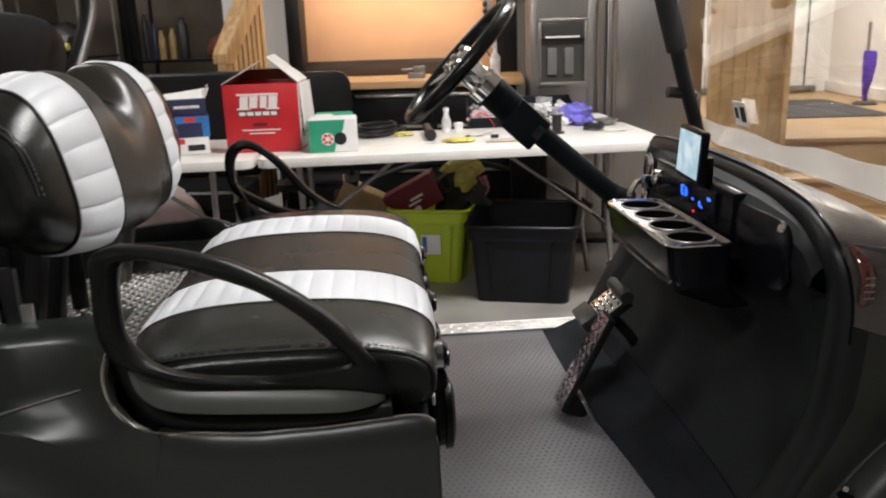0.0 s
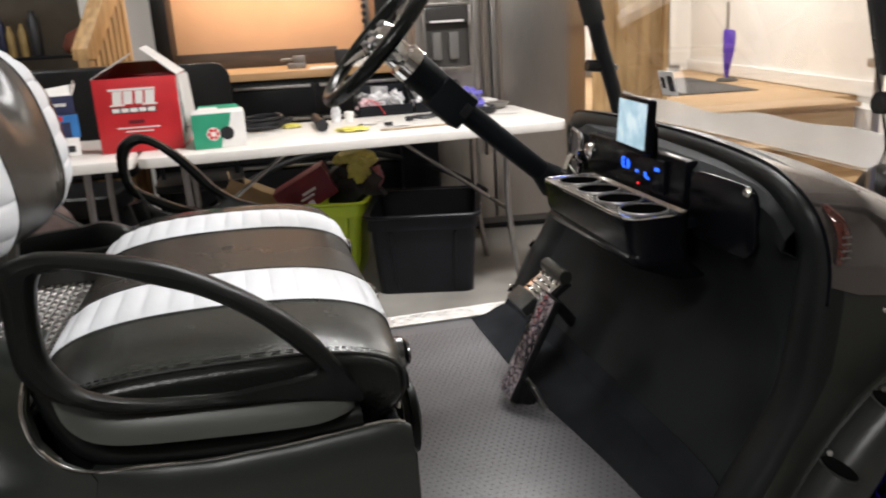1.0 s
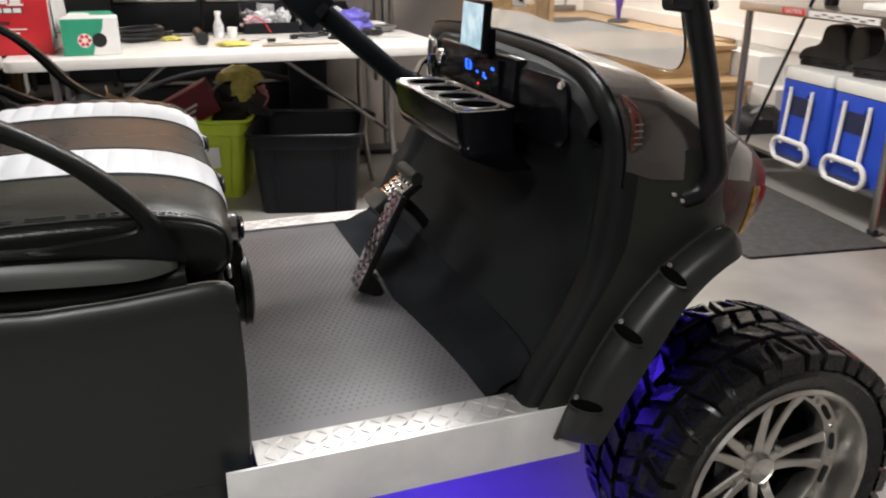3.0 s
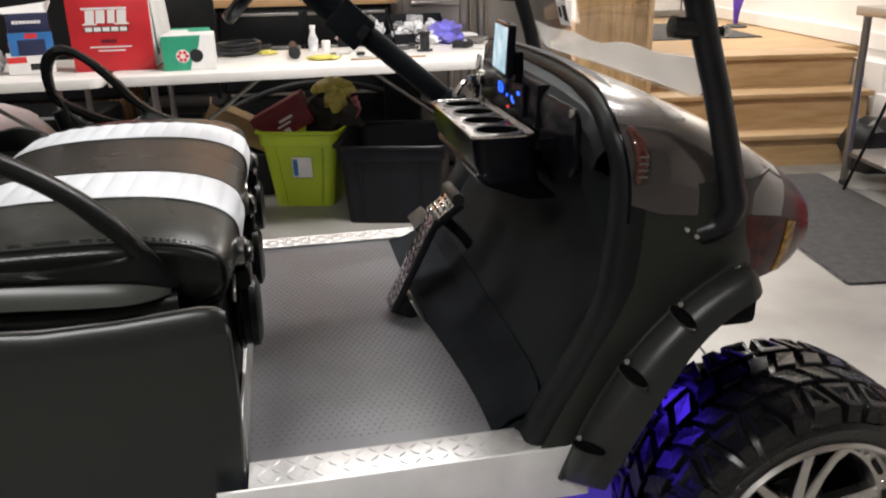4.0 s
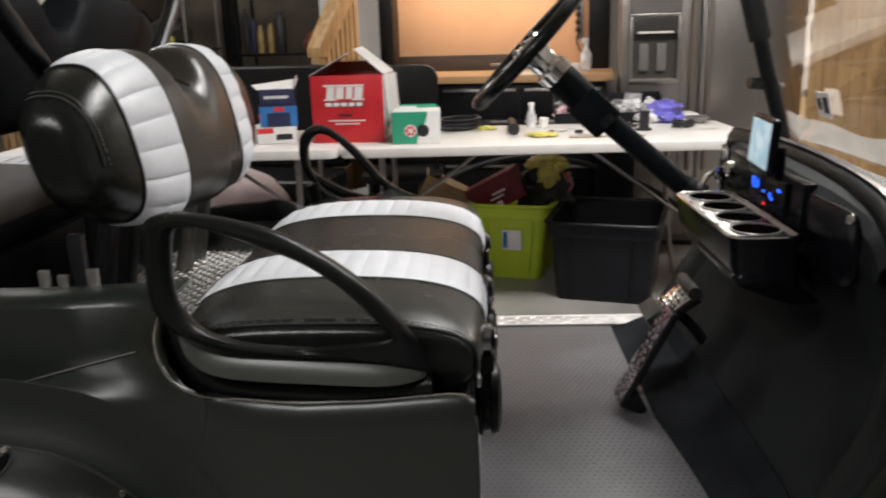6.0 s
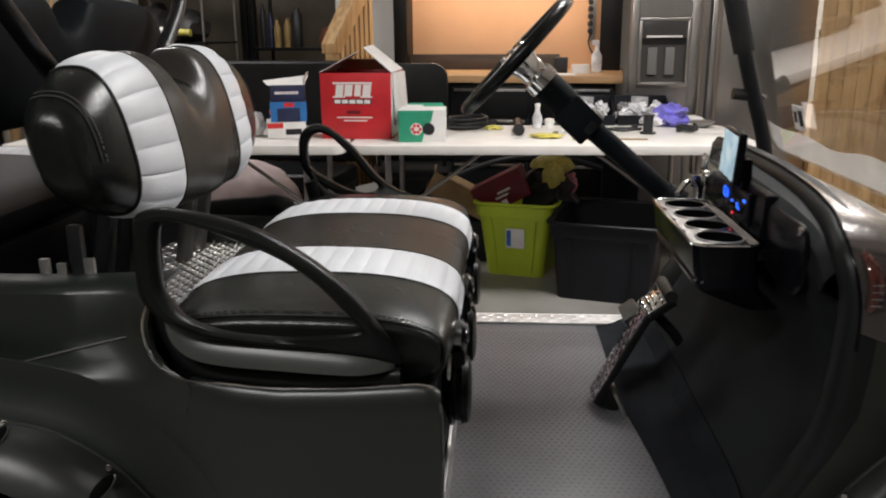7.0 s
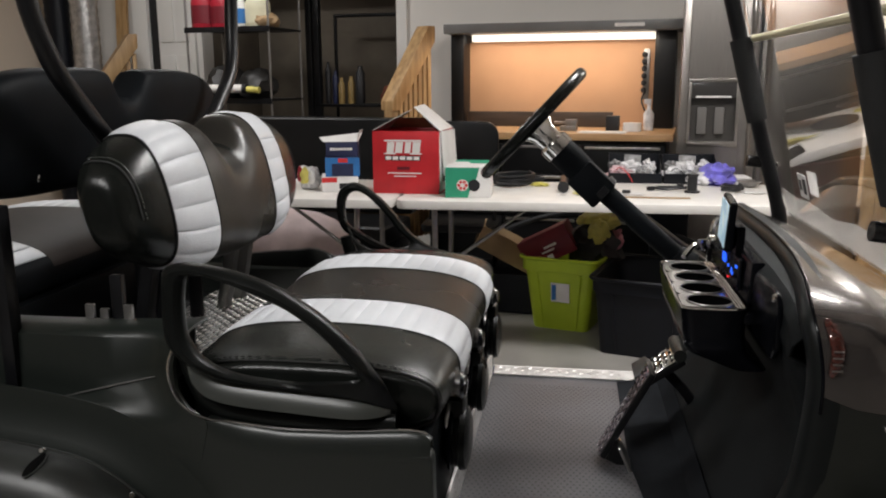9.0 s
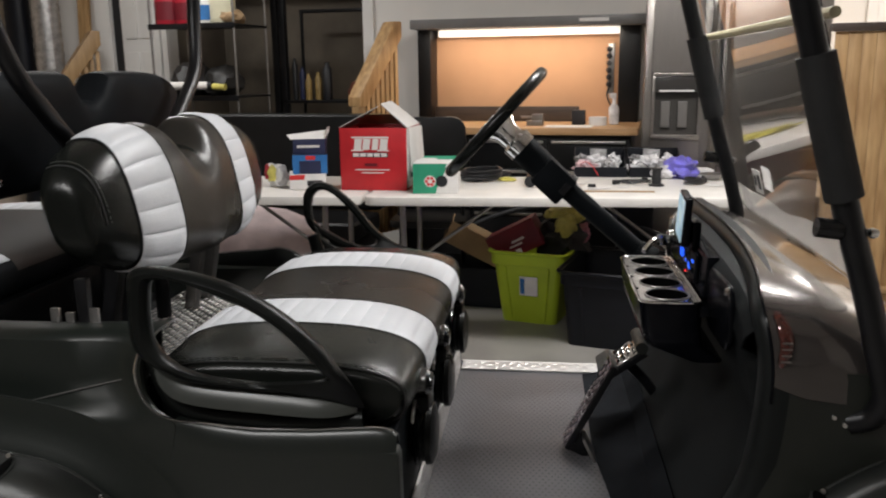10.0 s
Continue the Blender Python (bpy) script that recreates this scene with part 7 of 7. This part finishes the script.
def wheel(x, far):
    m = pose(x, 2 * MID - 0.01, 0.263, 0, 0, 180) if far else pose(x, 0.012, 0.263, 0, 17)
    tyre, lugs, n, lip, face, inner, y = wheel_meshes()
    ob = part("wheel", tyre, RUBBER, cart, "off-road tyre with deep chevron tread")
    ob.matrix_basis = m
    for bm in lugs:
        first = part("tread_lug", bm, RUBBER, ob, smooth=False)
        for i in range(1, n):
            piece = new("tread_lug", first.data)
            piece.parent = ob
            piece.matrix_basis = pose(0, 0, 0, 0, 360 * i / n)
    part("rim_lip", lip, ALLOY, ob, "polished deep rim lip")
    part("rim_band", face, ALLOY, ob, "machined rim band with dark slots")
    part("rim_inner", inner, METALBLK, ob)
    for k in range(14):
        a = 2 * math.pi * (k + 0.5) / 14
        s = prism(rounded(0.036, 0.010, 0.0048, 3), "z", 0, 0.002)
        part("rim_slot", moved(s, pose(0, 0, 0, 0, -math.degrees(a)) @ pose(0, y + 0.0570, 0.1585) @ pose(0, 0, 0, 90)), INK, ob)
        part("rim_bolt", moved(bolt((0, 0, 0), (0, -1, 0), 0.0042, 0.003), pose(0, 0, 0, 0, -math.degrees(a) - 180 / 14) @ pose(0, y + 0.0570, 0.1585)), CHROME, ob)
    for k in range(5):
        a = 360 * k / 5
        for s in (-1, 1):
            sp = []
            for x, z, w, d in ((0.009, 0.024, 0.0110, 0.064), (0.0125, 0.055, 0.0100, 0.067), (0.0170, 0.085, 0.0086, 0.068), (0.0235, 0.118, 0.0084, 0.066), (0.0320, 0.1475, 0.0125, 0.060)):
                sp.append([(s * (x + w * c), y + d + h, z) for c, h in ((-1.0, 0.022), (-1.0, 0.003), (-0.72, 0.0), (0.72, 0.0), (1.0, 0.003), (1.0, 0.022))])
            part("spoke", moved(loft(sp), pose(0, 0, 0, 0, a)), ALLOY, ob, "machined split spoke")
    part("hub_cap", lathe([(0.034, y + 0.085), (0.034, y + 0.070), (0.030, y + 0.062), (0.026, y + 0.050), (0.012, y + 0.046), (0.002, y + 0.046)], 24, pose(0, 0, 0, 90) @ Matrix.Diagonal((1, 1, -1, 1))), CHROME, ob, "chrome centre cap")
    for k in range(4):
        a = math.pi / 4 + k * math.pi / 2
        part("lug_nut", bolt((0.052 * math.cos(a), y + 0.082, 0.052 * math.sin(a)), (0, -1, 0), 0.009, 0.018), STEELDK, ob)
    part("rotor_back", lathe([(0.07, y + 0.095), (0.07, y + 0.09), (0.01, y + 0.088)], 24, pose(0, 0, 0, 90) @ Matrix.Diagonal((1, 1, -1, 1))), METALBLK, ob)


wheel(0.885, False)
wheel(-0.82, False)
wheel(0.885, True)
wheel(-0.82, True)
part("axle", join(rod((0.885, 0.08, 0.263), (0.885, 2 * MID - 0.08, 0.263), 0.03), rod((-0.82, 0.08, 0.263), (-0.82, 2 * MID - 0.08, 0.263), 0.04)), METALBLK, cart)
part("inner_fender", box(0.60, 1.0, 0.30, 0.66, 0.45, 0.60, 0.02), KICK, cart)
part("inner_fender", box(-1.2, -0.47, 0.12, 0.84, 0.45, 0.498, 0.02), KICK, cart)


# rear-facing seat
def rear_point(v, a, swell=0.0):
    e = (1 - abs(v) ** 6) ** 0.34 if abs(v) < 1 else 0.0
    top = 1.283 - 0.062 * math.exp(-((v - 0.0) / 0.13) ** 4) - 0.03 * abs(v) ** 6
    low = 1.052
    zc, hz = (top + low) / 2, (top - low) / 2 * (0.5 + 0.5 * e)
    c, s = math.cos(a), math.sin(a)
    return Vector((-0.755 + (0.015 + 0.035 * e) * power(c, 3.0) + 0.10 * (zc + hz * power(s, 4.0) - 1.15), MID + 0.45 * v, zc + hz * power(s, 4.0)))


shell_back = part("rear_seat_shell", padded(rear_point, 56, 56), KICK, cart, "glossy black moulded shell of the rear seat")
for y in (0.16, 2 * MID - 0.16):
    for z in (1.09, 1.22):
        part("shell_bolt", bolt((-0.712, y, z), (1, 0, 0), 0.006, 0.004), CHROME, shell_back)


def rear_cushion_point(v, a, swell=0.0):
    p = cushion_point(v, a, swell)
    return Vector((-1.085 + (-0.197 - p.x) * 1.1, p.y, p.z + 0.110))


# Matt copy of the brown vinyl, so the rear panel reads as shaded.
MATTBROWN = shader("matt_brown_vinyl", (0.026, 0.020, 0.017), 0.6, spec=0.22, vary=0.15, vary_scale=4, bump=0.18, bump_scale=240)
rs = part("rear_seat_cushion", padded(rear_cushion_point, 40, 48), KICK, cart, "dark vinyl rear bench cushion with pale stripes")
part("middle_panel", stripe(rear_cushion_point, 0.352, 0.743, 0.448, 0.1, math.pi * 0.97, 0.0), MATTBROWN, rs, "dark brown vinyl middle panel")
for y0, y1 in ((0.195, 0.350), (0.745, 0.885)):
    part("stripe", stripe(rear_cushion_point, y0, y1, 0.448, 0.1, math.pi * 0.86, 14), STRIPE, rs, "pale grey quilted vinyl stripe")
part("rear_seat_base", box(-1.27, -0.83, 0.06, 2 * MID - 0.06, 0.712, 0.83, 0.01), KICK, cart)
part("rear_seat_post", tube([(-0.80, -0.02, 0.78), (-0.81, -0.03, 0.90), (-0.84, -0.03, 1.03), (-0.92, -0.03, 1.08), (-1.15, -0.03, 1.08), (-1.2, -0.03, 0.95), (-1.2, -0.02, 0.78)], 0.015, 10), METALBLK, cart, "black tubular grab rail")
for y in (0.035, 2 * MID - 0.035):
    part("rear_bracket", box(-0.715, -0.692, y - 0.014, y + 0.014, 0.71, 1.06, 0.003), METALBLK, cart)
for k in (0, 1):
    st = tube([(-0.60, 0.06, 1.95), (-0.635, 0.07, 1.6), (-0.645, 0.075, 1.42), (-0.635, 0.115, 1.29), (-0.635, 0.20, 1.205), (-0.64, 0.30, 1.11), (-0.645, 0.36, 0.95), (-0.645, 0.37, 0.71)], 0.0165, 12)
    part("rear_roof_strut", mirror(st) if k else st, METALBLK, cart, "black bowed roof strut behind the seat")
